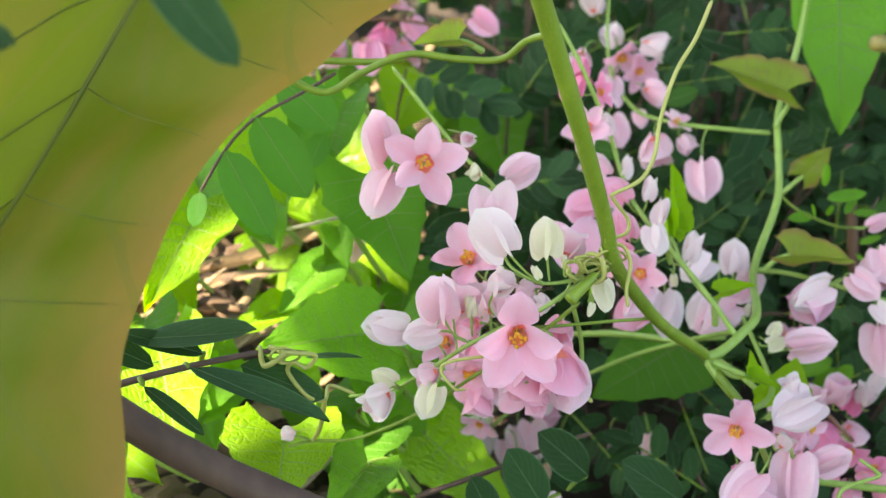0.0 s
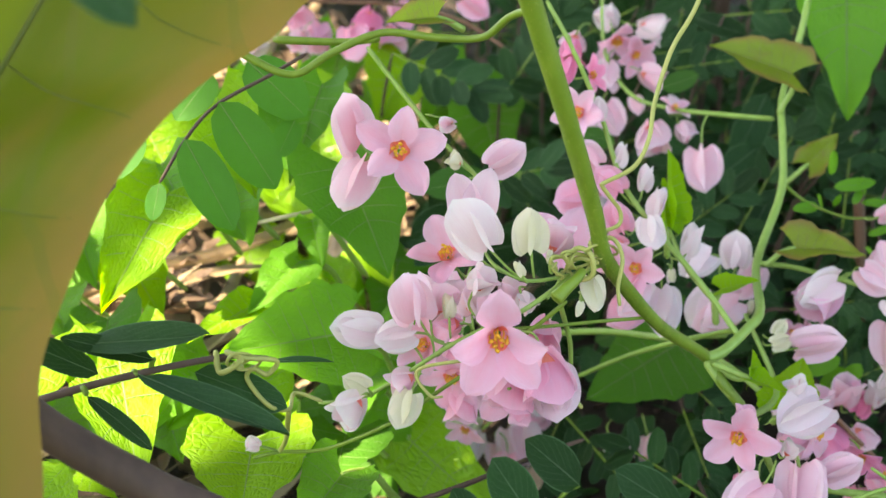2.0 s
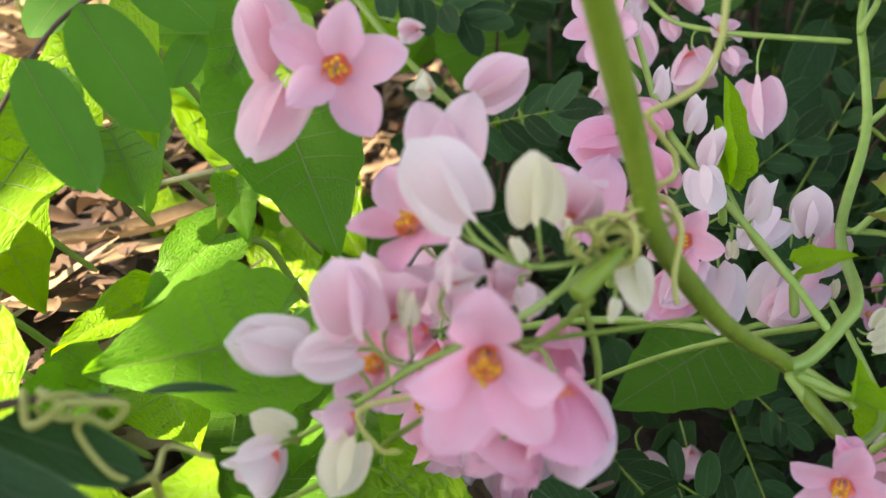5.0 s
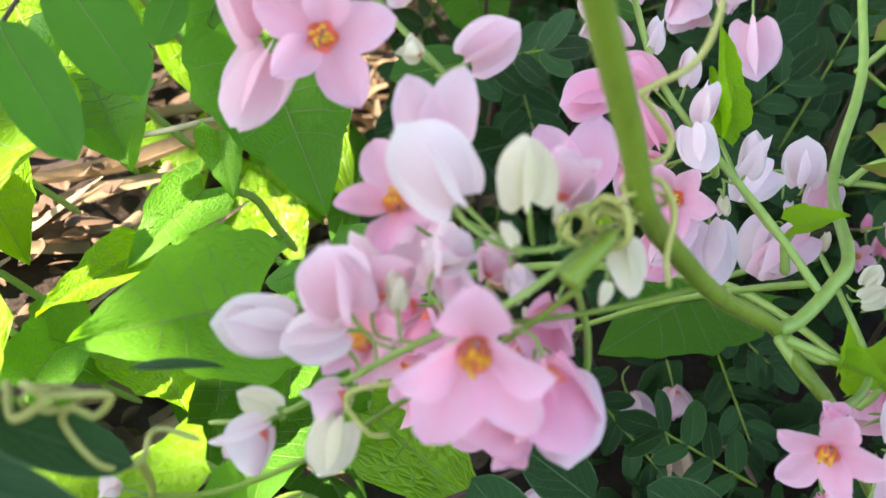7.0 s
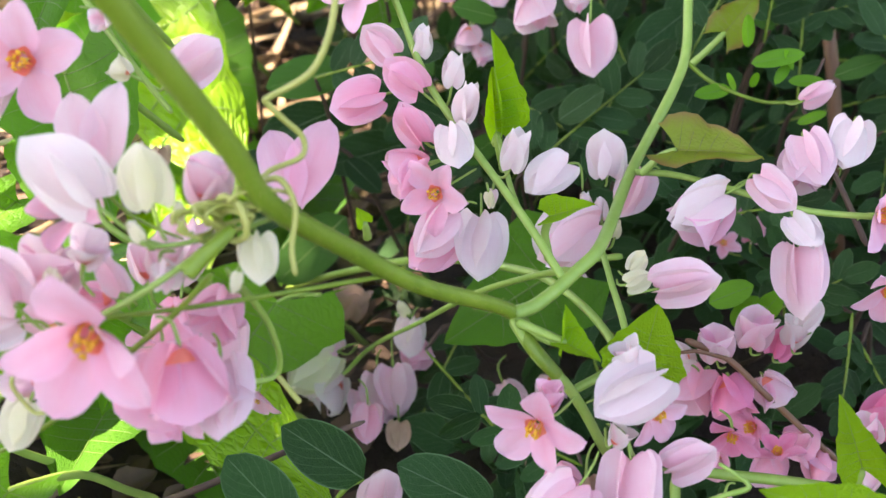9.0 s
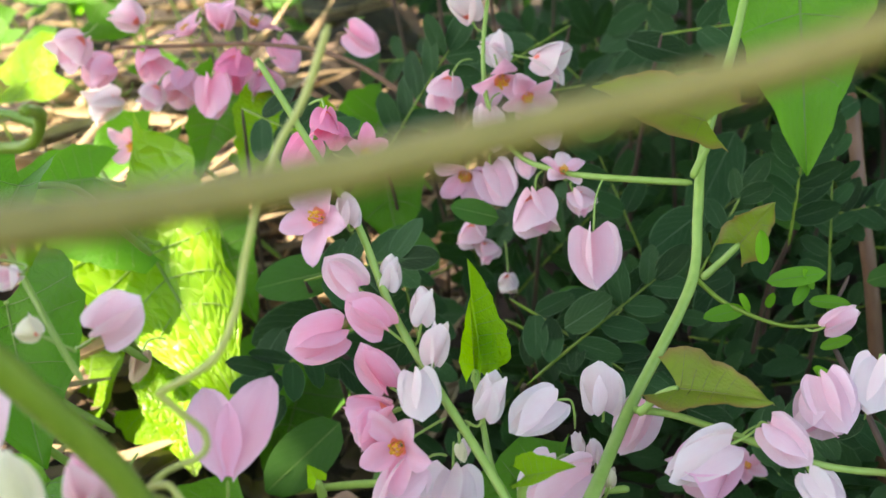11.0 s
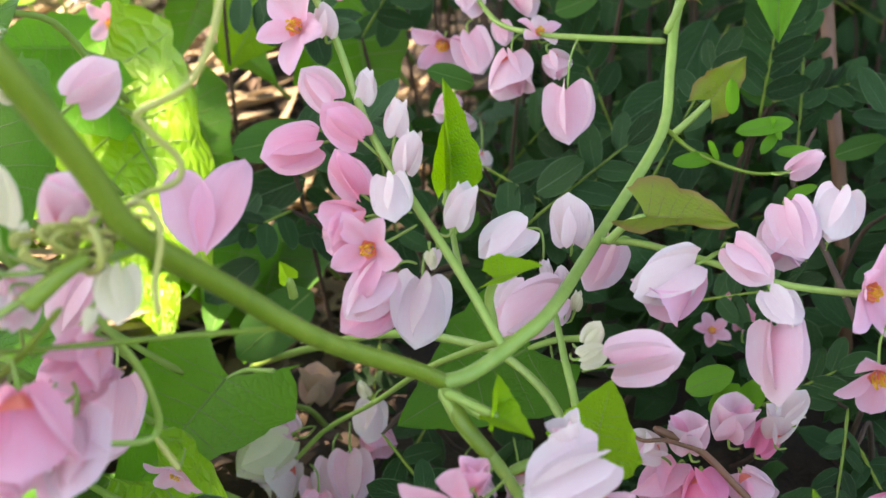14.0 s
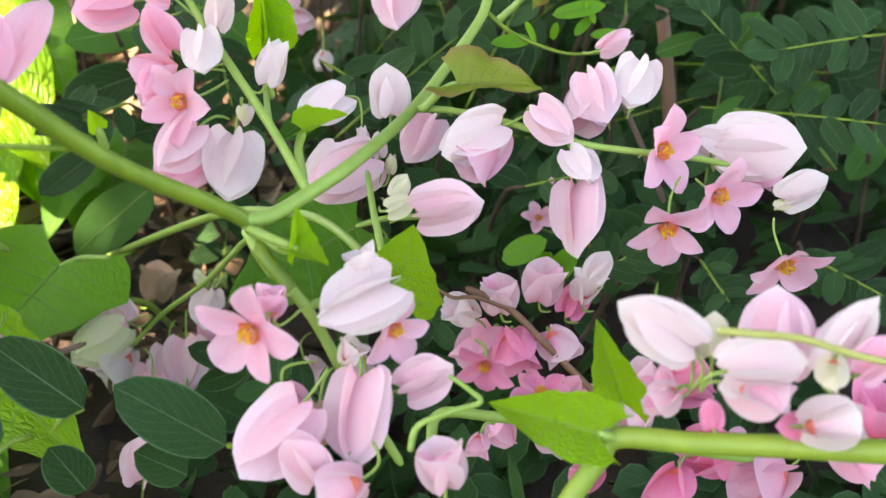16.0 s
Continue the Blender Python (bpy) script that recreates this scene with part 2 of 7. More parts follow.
def sheet(fn, nu, nv):
    """A grid over u in -1..1 and v in 0..1, with its UV."""
    verts, uvs, faces = [], [], []
    for j in range(nv + 1):
        for i in range(nu + 1):
            u, v = -1 + 2 * i / nu, j / nv
            verts.append(fn(u, v))
            uvs.append((0.5 + 0.5 * u, v))
    for j in range(nv):
        for i in range(nu):
            a = j * (nu + 1) + i
            faces.append((a, a + 1, a + nu + 2, a + nu + 1))
    return verts, faces, uvs


def spline(points, n=8):
    """A smooth line through the points."""
    p = [Vector(q) for q in points]
    p = [p[0] * 2 - p[1]] + p + [p[-1] * 2 - p[-2]]
    line = []
    for i in range(1, len(p) - 2):
        a, b, c, d = p[i - 1:i + 3]
        for k in range(n):
            t = k / n
            line.append(0.5 * (2 * b + (c - a) * t + (2 * a - 5 * b + 4 * c - d) * t * t + (3 * b - a - 3 * c + d) * t ** 3))
    return line + [p[-2]]


def tube(points, r0, r1, sides=8, n=8, wobble=0.0):
    """verts and faces of a tapered stem along a smooth line, with closed ends."""
    line = spline(points, n) if n > 1 else [Vector(q) for q in points]
    verts, faces, m = [], [], len(line)
    side = None
    for i, p in enumerate(line):
        d = (line[min(i + 1, m - 1)] - line[max(i - 1, 0)]).normalized()
        if side is None:
            side = d.cross(Vector((0.3, 0.9, 0.2))).normalized()
        side = (side - d * side.dot(d)).normalized()
        up = d.cross(side)
        r = r0 + (r1 - r0) * i / (m - 1)
        r *= (1 + wobble * noise.noise(p * 120)) * (0.55 if i in (0, m - 1) else 1.0)
        for k in range(sides):
            a = 2 * math.pi * k / sides
            verts.append(p + (side * math.cos(a) + up * math.sin(a)) * r)
    for i in range(m - 1):
        for k in range(sides):
            a, b = i * sides + k, i * sides + (k + 1) % sides
            faces.append((a, b, b + sides, a + sides))
    faces.append(tuple(range(sides - 1, -1, -1)))
    faces.append(tuple(range((m - 1) * sides, m * sides)))
    return verts, faces


def tube_mesh(name, points, r0, r1, mat, sides=8, n=8, wobble=0.0):
    v, f = tube(points, r0, r1, sides, n, wobble)
    return mesh_of(name, v, f, mat)


# ---------------------------------------------------------------- petals and blossoms
def petal_shape(width, lobe, cup, bend, keel, tip, peak, foot, end, seed):
    """A petal of length 1. peak: where along it it is widest; lobe: how far its base lobes reach back."""
    r = random.Random(seed)
    ph = r.uniform(0, 6)

    def fn(u, v):
        if v < peak:
            w = width * math.sin(math.pi / 2 * v / peak) ** foot
        else:
            w = width * max(0.0, math.cos(math.pi / 2 * (v - peak) / (1 - peak))) ** end
        w = max(w, 0.06 * (1 - v)) * (1 + 0.03 * math.sin(9 * v + ph) + 0.02 * math.sin(21 * v + 2 * ph + 3 * (u > 0)))
        au = abs(u)
        y = v - lobe * au ** 1.8 * (1 - v) ** 1.6 * (1.0 if v < 0.9 else 0.0)
        x = u * w
        z = cup * (x * x) / max(width, 0.01) + bend * (v ** 1.4) * (1 - 0.35 * v) - keel * (1 - au) * width * math.sin(math.pi * v)
        z += tip * max(0.0, v - 0.7) ** 2 * 3.0
        z += 0.014 * math.sin(5 * v + ph + 3 * u) + 0.022 * math.sin(7 * u + ph) * v * au
        return (x, y, z)
    return sheet(fn, 10, 14)


def heart_shape(squeeze, cup, bend, keel, back, blunt, point, seed):
    """A heart-shaped petal of length 1, grown from its stalk: rounded lobes reach back past the stalk, the far end is a blunt tip."""
    r = random.Random(seed)
    ph, p2 = r.uniform(0, 6), r.uniform(0, 6)
    knots = (1.12, 0.955, 0.79 + blunt, 0.61 + blunt, 0.50, 0.43 * back, 0.32 * back, 0.2)
    verts, faces, uvs = [], [], []
    na, nr = 26, 8
    for j in range(nr + 1):
        for i in range(na + 1):
            u, v = -1 + 2 * i / na, 0.02 + 0.98 * j / nr
            deg = abs(u) * 124.9
            k = int(deg / 25)
            t = deg / 25 - k
            e0, e1, e2, e3 = knots[k:k + 4]
            edge = 0.5 * (2 * e1 + (e2 - e0) * t + (2 * e0 - 5 * e1 + 4 * e2 - e3) * t * t + (3 * e1 - e0 - 3 * e2 + e3) * t ** 3)
            edge += point * math.exp(-deg / 6)
            edge *= 1 + 0.02 * math.sin(5 * u + ph) + 0.012 * math.sin(11 * u + p2)
            a = math.radians(deg) * (1 if u > 0 else -1)
            x, y = v * edge * math.sin(a) * squeeze, v * edge * math.cos(a)
            f = max(y, 0.0)
            z = cup * x * x * 2.2 + bend * (f ** 1.5) * (1 - 0.3 * f) - keel * max(0.0, 1 - abs(x) * 2.4) * math.sin(math.pi * min(1, f))
            z += 0.016 * math.sin(6 * y + ph + 3 * x) + 0.05 * max(0.0, -y) + 0.02 * math.sin(8 * x + p2) * v
            verts.append((x, y, z))
            uvs.append((min(1, max(0, 0.5 + x)), min(1, max(0, y))))
    for j in range(nr):
        for i in range(na):
            a = j * (na + 1) + i
            faces.append((a, a + 1, a + na + 2, a + na + 1))
    return verts, faces, uvs


HEARTS = {
    "heart": dict(squeeze=0.92, cup=0.34, bend=0.30, keel=0.02, back=1.0, blunt=0.02, point=0.03),
    "valve": dict(squeeze=0.72, cup=0.80, bend=0.24, keel=0.09, back=0.9, blunt=0.0, point=0.02),
    "wing": dict(squeeze=0.96, cup=0.44, bend=0.16, keel=0.03, back=0.85, blunt=0.05, point=0.00),
}
SHAPES = {
    "spread": dict(width=0.33, lobe=0.08, cup=0.26, bend=0.08, keel=0.03, tip=-0.4, peak=0.54, foot=0.85, end=0.58),
    "oval": dict(width=0.27, lobe=0.05, cup=0.4, bend=0.10, keel=0.02, tip=-0.3, peak=0.5, foot=0.8, end=0.62),
    "narrow": dict(width=0.29, lobe=0.02, cup=0.32, bend=0.08, keel=0.03, tip=-0.4, peak=0.52, foot=0.8, end=0.6),
}
petal_cache = {}


def petal_mesh(shape, tint, k):
    key = (shape, tint, k)
    if key not in petal_cache:
        v, f, uv = heart_shape(seed=k * 11 + 3, **HEARTS[shape]) if shape in HEARTS else petal_shape(seed=k * 11 + len(shape), **SHAPES[shape])
        petal_cache[key] = mesh_of("petal", v, f, petal_mats[tint], uv)
    return petal_cache[key]


def stamen_mesh(seed):
    r = random.Random(seed)
    tip = Vector((0.16 * r.uniform(0.35, 0.75), 0, 0.26 + r.uniform(-0.04, 0.04)))
    foot = Vector((0.09, 0, 0.02))
    verts, faces = tube([foot, (foot + tip) / 2 + Vector((0.03, 0, 0)), tip], 0.014, 0.01, 5, 2)
    e = Vector((r.uniform(-1, 1), r.uniform(-1, 1), 0.4)).normalized()
    v, f = tube([tip - e * 0.04, tip - e * 0.03, tip, tip + e * 0.03, tip + e * 0.04], 0.03, 0.028, 6, 1)
    o = len(verts)
    return mesh_of("stamen", verts + v, faces + [tuple(i + o for i in q) for q in f], anther_mat)


def throat_mesh():
    verts, faces, _ = sheet(lambda u, v: ((0.04 + 0.15 * v) * math.cos(math.pi * u) * (1 + 0.1 * v * math.cos(5 * math.pi * u)), (0.04 + 0.15 * v) * math.sin(math.pi * u) * (1 + 0.1 * v * math.cos(5 * math.pi * u)), 0.01 + 0.15 * v ** 1.4), 30, 5)
    return mesh_of("throat", verts, faces, throat_mat)


STAMENS, THROAT = [stamen_mesh(k) for k in range(4)], throat_mesh()
WORDS = {
    "white": "white", "pale": "pale pink", "pink": "pink", "deep": "deep pink", "cream": "greenish white", "dry": "withered or shade-toned brown",
}


def frame_of(axis, spin):
    """A turn that takes +z to the axis."""
    q = Vector((0, 0, 1)).rotation_difference(Vector(axis))
    return q.to_matrix().to_4x4() @ Matrix.Rotation(radians(spin), 4, "Z")


def blossom(kind, tint, at, axis, size, spin, hold, where="coral vine blossoms", turned=None, spread=None):
    """kind: open, half, heart (closed and nodding), bud. at: the base; axis: from the base to the mouth; size: the petals' length; hold: the far end of its stalk; turned: which side of a closed one shows; spread: how far an open one opens."""
    at, axis, hold = Vector(at), Vector(axis).normalized(), Vector(hold)
    r = random.Random(int(abs(at.x * 1e5) + abs(at.z * 1e5)))
    names = {"open": "open_blossom", "half": "half_open_blossom", "pair": "half_open_blossom", "heart": "closed_blossom", "bud": "flower_bud"}
    words = {
        "open": "open %s blossom with five petals and orange stamens",
        "half": "half-open %s blossom with papery petals on a stalk",
        "pair": "half-open %s blossom with two spread petals",
        "heart": "closed heart-shaped %s blossom hanging from a stalk",
        "bud": "small pointed %s flower bud on a thin stalk",
    }
    ob = thing(names[kind], at, words[kind] % WORDS[tint], "bud" if kind == "bud" else "flower", where)
    turn = frame_of(axis, spin)
    outer, inner = {"open": (68, 60), "half": (34, 24), "pair": (24, 20), "heart": (15, 12), "bud": (16, 8)}[kind]
    if spread is not None:
        outer, inner = spread, spread - 8
    if kind == "heart":
        turned = r.choice((0, 0, 0, 180, 180, 18, -18)) if turned is None else turned
        leaves = (("heart", turned, 12, 1.0), ("heart", 180 + turned, 12, 0.96), ("valve", 92 + turned, 9, 0.94))
    elif kind == "pair":
        leaves = (("oval", -25, 66, 1.0), ("oval", 23, 66, 0.92))
    else:
        shape = {"bud": "valve", "half": "wing", "open": "spread"}[kind]
        leaves = tuple((shape, a, outer, 1.0) for a in ((0, 144, 216) if kind == "open" else (0, 120, 240)))
    for shape, a, tilt, s in leaves:
        a += r.uniform(-9, 9)
        m = turn @ Matrix.Rotation(radians(a), 4, "Z") @ Matrix.Translation((0, size * 0.05, 0)) @ Matrix.Rotation(radians(90 - tilt + r.uniform(-7, 7)), 4, "X")
        s *= size * r.uniform(0.94, 1.05) * {"heart": 0.92, "half": 0.84, "open": 0.95}.get(kind, 1.0)
        part("petal", petal_mesh(shape, tint, r.randrange(3)), ob, m @ Matrix.Diagonal((s * r.uniform(0.94, 1.08), s, s, 1)))
    if kind in ("open", "half"):
        for k in range(2):
            a = (72 + 216 * k if kind == "open" else 60 + 120 * k) + r.uniform(-12, 12)
            m = turn @ Matrix.Rotation(radians(a), 4, "Z") @ Matrix.Translation((0, size * 0.04, size * 0.02)) @ Matrix.Rotation(radians(90 - inner + r.uniform(-9, 9)), 4, "X")
            s = size * (r.uniform(0.82, 0.92) if kind == "open" else r.uniform(0.68, 0.8))
            part("petal", petal_mesh("narrow", {"white": "pale", "pale": "pink"}.get(tint, tint), r.randrange(3)), ob, m @ Matrix.Diagonal((s * 1.08, s, s, 1)))
        m = turn @ Matrix.Diagonal((size, size, size, 1))
        part("throat", THROAT, ob, m, "reddish throat")
        if kind == "open":
            for k in range(8):
                part("stamen", STAMENS[k % 4], ob, m @ Matrix.Rotation(math.pi / 4 * k + r.uniform(-0.2, 0.2), 4, "Z"))
    p = hold - at
    if p.length > 0.0012:
        bow = -axis * min(0.35 * p.length, 0.005)
        line = [Vector((0, 0, 0)), bow + p * 0.22, p * 0.6 + bow * 0.7, p]
        part("stalk", tube_mesh("stalk", line, 0.0003, 0.00025, stem_mats["light"], 6, 4), ob)
    return ob


# ---------------------------------------------------------------- leaves
def vine_blade(mat, seed, long, wide, fold, bend, ruffle, heart=0.26, relief=0.016):
    """A heart-shaped, puckered blade with a wavy rim; base at the origin, tip towards +y, upper side +z."""
    r = random.Random(seed)
    ph, p2 = r.uniform(0, 6), r.uniform(0, 6)

    def fn(u, v):
        t = v ** 0.56
        w = wide * 1.12 * (math.sin(math.pi * min(t, 0.999)) ** 0.8) * (1 - 0.42 * t * t)
        w = max(w, wide * 0.9 * max(0.0, 1 - v * 7) ** 0.5 * 0.8) if v < 0.14 else w
        au = abs(u)
        w *= 1 + 0.045 * math.sin(26 * v + ph) * au + 0.03 * math.sin(47 * v + p2) * au
        y = long * (v - heart * au ** 1.4 * max(0.0, 1 - v * 1.15) ** 1.6)
        x = u * w
        pucker = abs(math.sin(math.pi * (7 * v - 3.2 * au))) * min(1.0, au * 4) * (1 - 0.5 * au)
        z = long * (relief * pucker + fold * au * w / max(wide, 1e-6) * 0.5 - bend * v * v)
        z += long * ruffle * au * au * math.sin(11 * v + ph + 1.5 * (u > 0)) * 0.1
        z += long * 0.02 * math.sin(3 * v + 2 * u + p2)
        return (x, y, z)
    v, f, uv = sheet(fn, 16, 22)
    return mesh_of("blade", v, f, mat, uv), fn


def leaf_veins(blade, fn, long, mat, pairs):
    """The raised midrib and side veins of a blade, each a thin tapered ridge on it."""
    r0 = long * 0.009
    line = [Vector(fn(0, 0.01 + 0.97 * k / 9)) for k in range(10)]
    part("midrib", tube_mesh("midrib", line, r0, r0 * 0.3, mat, 6, 2), blade, None, "paler midrib")
    for k in range(pairs):
        v0 = 0.03 + 0.62 * k / pairs
        for s in (-1, 1):
            side = [Vector(fn(s * 0.9 * q, min(0.97, v0 + 0.17 * q * (1 - 0.3 * v0)))) for q in (0.0, 0.3, 0.6, 0.85, 1.0)]
            part("side_vein", tube_mesh("side_vein", side, r0 * 0.5, r0 * 0.2, mat, 5, 2), blade)


def basis_at(at, tip, normal):
    """A frame at a leaf's base: y to its tip, z to its upper side."""
    y = (Vector(tip) - Vector(at)).normalized()
    z = Vector(normal)
    z = (z - y * z.dot(y)).normalized()
    x = y.cross(z)
    return Matrix(((x.x, y.x, z.x), (x.y, y.y, z.y), (x.z, y.z, z.z))).to_4x4()


def vine_leaf(at, tip, normal, wide, mat="vine", fold=0.3, bend=0.06, ruffle=0.4, foot=None, label="", veins=5):
    at, tip = Vector(at), Vector(tip)
    long = (tip - at).length
    seed = int(abs(at.x) * 1e5 + abs(at.y) * 1e5) % 9973
    colour = {"vine": "green", "fresh": "fresh green", "bright": "bright green", "puckered": "bright green", "olive": "reddish olive", "near": "olive", "dark": "dark green", "mid": "green"}[mat]
    ob = thing("vine_leaf", at, label or "%s heart-shaped vine leaf with puckered veins and wavy rim" % colour, "leaf", "vine leaves")
    m = basis_at(at, tip, normal)
    me, fn = vine_blade(leaf_mats[mat], seed, long, wide * long, fold, bend, ruffle, relief=0.006 if mat == "vine" else 0.02)
    blade = part("blade", me, ob, m)
    if veins:
        leaf_veins(blade, fn, long, vein_mats[mat], veins)
    if foot is not None:
        p = Vector(foot) - at
        y = m.to_3x3() @ Vector((0, 1, 0))
        part("leaf_stalk", tube_mesh("leaf_stalk", [y * long * 0.02, p * 0.3 - y * p.length * 0.12, p * 0.7 - y * p.length * 0.05, p], 0.0008, 0.001, stem_mats["light"], 6, 4), ob)
    return ob


leaflet_cache = {}
midrib_cache = {}


def leaflet_mesh(mat, k):
    if (mat, k) not in leaflet_cache:
        r = random.Random(k + 40)
        fold, bend, wide, ph = r.uniform(0.06, 0.2), r.uniform(-0.03, 0.12), r.uniform(0.25, 0.31), r.uniform(0, 6)

        def fn(u, v):
            w = wide * math.sin(math.pi * min(v, 0.999) ** 0.95) ** 0.47
            x = u * w
            return (x, v, fold * abs(x) - bend * v * v + 0.012 * math.sin(4 * v + ph + 2 * u))
        v, f, uv = sheet(fn, 6, 10)
        leaflet_cache[(mat, k)] = mesh_of("leaflet", v, f, leaf_mats[mat], uv)
        midrib_cache[(mat, k)] = tube_mesh("midrib", [fn(0, 0.01 + 0.96 * q / 6) for q in range(7)], 0.008, 0.003, vein_mats["dark" if mat == "dark" else "vine"], 5, 2)
    return leaflet_cache[(mat, k)]


def pinnate_leaf(at, tip, normal, pairs, size, mat="dark", stem="vine", sag=0.1, seed=0, spread=62, foot=None):
    """A feather-like leaf: a thin middle stalk with pairs of oval leaflets."""
    at, tip = Vector(at), Vector(tip)
    r = random.Random(seed * 31 + pairs)
    ob = thing("pinnate_leaf", at, "dark green feathery leaf with pairs of oval leaflets" if mat == "dark" else "fresh green feathery leaf with small oval leaflets", "leaf", "feathery leaves")
    m = basis_at(at, tip, normal)
    long = (tip - at).length
    turn = m.to_3x3()
    line = [turn @ Vector((0, long * t, -sag * long * t * t)) for t in (0, 0.33, 0.67, 1)]
    part("middle_stalk", tube_mesh("middle_stalk", line, 0.00045, 0.0003, stem_mats[stem], 6, 4), ob)
    if foot is not None:
        q = Vector(foot) - at
        part("leaf_stalk", tube_mesh("leaf_stalk", [(0, 0, 0), q * 0.3 + Vector((0, 0, 0.01)), q * 0.7, q], 0.0006, 0.0009, stem_mats["brown"], 6, 4), ob)
    for k in range(pairs):
        t = 0.22 + 0.72 * k / max(1, pairs - 1)
        p = Vector((0, long * t, -sag * long * t * t))
        for s in (-1, 1):
            a = -s * (spread + r.uniform(-14, 14)) * (1 - 0.25 * t)
            q = Matrix.Translation(p) @ Matrix.Rotation(radians(a), 4, "Z") @ Matrix.Rotation(radians(r.uniform(-22, 14)), 4, "X") @ Matrix.Rotation(radians(r.uniform(-25, 25)), 4, "Y")
            z = size * r.uniform(0.82, 1.1)
            part("leaflet", leaflet_mesh(mat, r.randrange(4)), ob, m @ q @ Matrix.Diagonal((z, z, z, 1)))
    q = Matrix.Translation((0, long, -sag * long)) @ Matrix.Rotation(radians(r.uniform(-15, 15)), 4, "Z")
    part("leaflet", leaflet_mesh(mat, r.randrange(4)), ob, m @ q @ Matrix.Diagonal((size, size, size, 1)))
    return ob


def single_leaf(at, tip, normal, ratio, mat="dark", foot=None, label="dark green smooth oval leaflet on a thin twig"):
    at, tip = Vector(at), Vector(tip)
    long = (tip - at).length
    ob = thing("oval_leaf", at, label, "leaf", "oval leaves")
    m = basis_at(at, tip, normal)
    k = int(abs(at.x) * 1e4) % 4
    shape = m @ Matrix.Diagonal((long * ratio / 0.56, long, long, 1))
    part("blade", leaflet_mesh(mat, k), ob, shape)
    part("midrib", midrib_cache[(mat, k)], ob, shape, "paler midrib")
    if foot is not None:
        p = Vector(foot) - at
        part("leaf_stalk", tube_mesh("leaf_stalk", [(0, 0, 0), p * 0.5 + Vector((0, 0, 0.001)), p], 0.0006, 0.0006, stem_mats["vine"], 6, 3), ob)
    return ob


def vine(points, r0, r1, mat="vine", name="climbing_vine", label="green hairy coral vine stem", hairs=0, knots=()):
    """A stem as a thing: its skin, and the fine hairs along it."""
    p = [Vector(q) for q in points]
    ob = thing(name, p[0], label, "stem", "vine stems")
    part("stem_skin", tube_mesh("stem_skin", [q - p[0] for q in p], r0, r1, stem_mats[mat], 12 if r0 > 0.0015 else 8, 10, 0.06), ob)
    if hairs:
        line = spline(p, 30)
        r = random.Random(hairs)
        verts, faces = [], []
        for _ in range(hairs):
            i = r.randrange(len(line) - 1)
            d = (line[i + 1] - line[i]).normalized()
            out = d.cross(Vector((r.gauss(0, 1), r.gauss(0, 1), r.gauss(0, 1)))).normalized()
            rad = r0 + (r1 - r0) * i / len(line)
            a = line[i] + (line[i + 1] - line[i]) * r.random() + out * rad * 0.95 - p[0]
            b = a + (out + d * r.uniform(-0.3, 0.3)) * r.uniform(0.0003, 0.0008)
            s = out.cross(d) * 0.00003
            o = len(verts)
            verts += [a - s, a + s, b]
            faces.append((o, o + 1, o + 2))
        hair = part("stem_hairs", mesh_of("stem_hairs", verts, faces, stem_mats["tendril"]), ob, None, "fine pale hairs")
        tagged(hair, kind="stuff")
    return ob


def tendril(points, r0=0.0005, r1=0.0003, mat="tendril", label="thin pale green curling tendril"):
    p = [Vector(q) for q in points]
    ob = new("tendril", tube_mesh("tendril", [q - p[0] for q in p], r0, r1, stem_mats[mat], 7, 8, 0.05))
    ob.location = p[0]
    return tagged(ob, label, "tendril", "tendrils")


# main stem, its fork and the twigs round it
vine([(-0.0047, 0.2038, 0.2420), (0.0043, 0.2191, 0.2162), (0.0095, 0.2271, 0.2016), (0.0170, 0.2345, 0.1805), (0.0250, 0.2450, 0.1562), (0.0281, 0.2491, 0.1453), (0.0355, 0.2600, 0.1322), (0.0456, 0.2705, 0.1183), (0.0601, 0.2864, 0.1026), (0.0641, 0.2816, 0.0978), (0.0691, 0.2792, 0.0922)], 0.00210, 0.00130, "vine", label="thick green hairy coral vine stem with a sharp bend", hairs=3000)
vine([(0.0605, 0.2861, 0.1021), (0.0654, 0.2893, 0.1024), (0.0727, 0.2969, 0.1047), (0.0782, 0.3060, 0.1061), (0.0865, 0.3431, 0.1034), (0.0985, 0.3702, 0.1123), (0.1027, 0.3821, 0.1176), (0.1042, 0.3934, 0.1271), (0.1067, 0.4077, 0.1378), (0.1144, 0.4212, 0.1575), (0.1207, 0.4380, 0.1749)], 0.00140, 0.00110, "light", label="pale green climbing vine stem branching upward", hairs=500)
vine([(0.0424, 0.2674, 0.1226), (0.0380, 0.2631, 0.1241), (0.0295, 0.2537, 0.1280), (0.0171, 0.2460, 0.1304), (0.0009, 0.2417, 0.1310)], 0.00045, 0.00040, "vine", label="thin green flower stalk reaching through the blossoms")
vine([(0.0293, 0.2539, 0.1413), (0.0218, 0.2475, 0.1417), (0.0125, 0.2441, 0.1416), (0.0057, 0.2452, 0.1444), (0.0029, 0.2496, 0.1472)], 0.00045, 0.00035, "light", label="thin pale flower stalk")
vine([(0.0218, 0.2474, 0.1415), (0.0112, 0.2399, 0.1368), (-0.0020, 0.2408, 0.1290), (-0.0139, 0.2466, 0.1174), (-0.0230, 0.2499, 0.1101), (-0.0321, 0.2520, 0.1076)], 0.00055, 0.00040, "light", label="pale green flower stalk with buds")
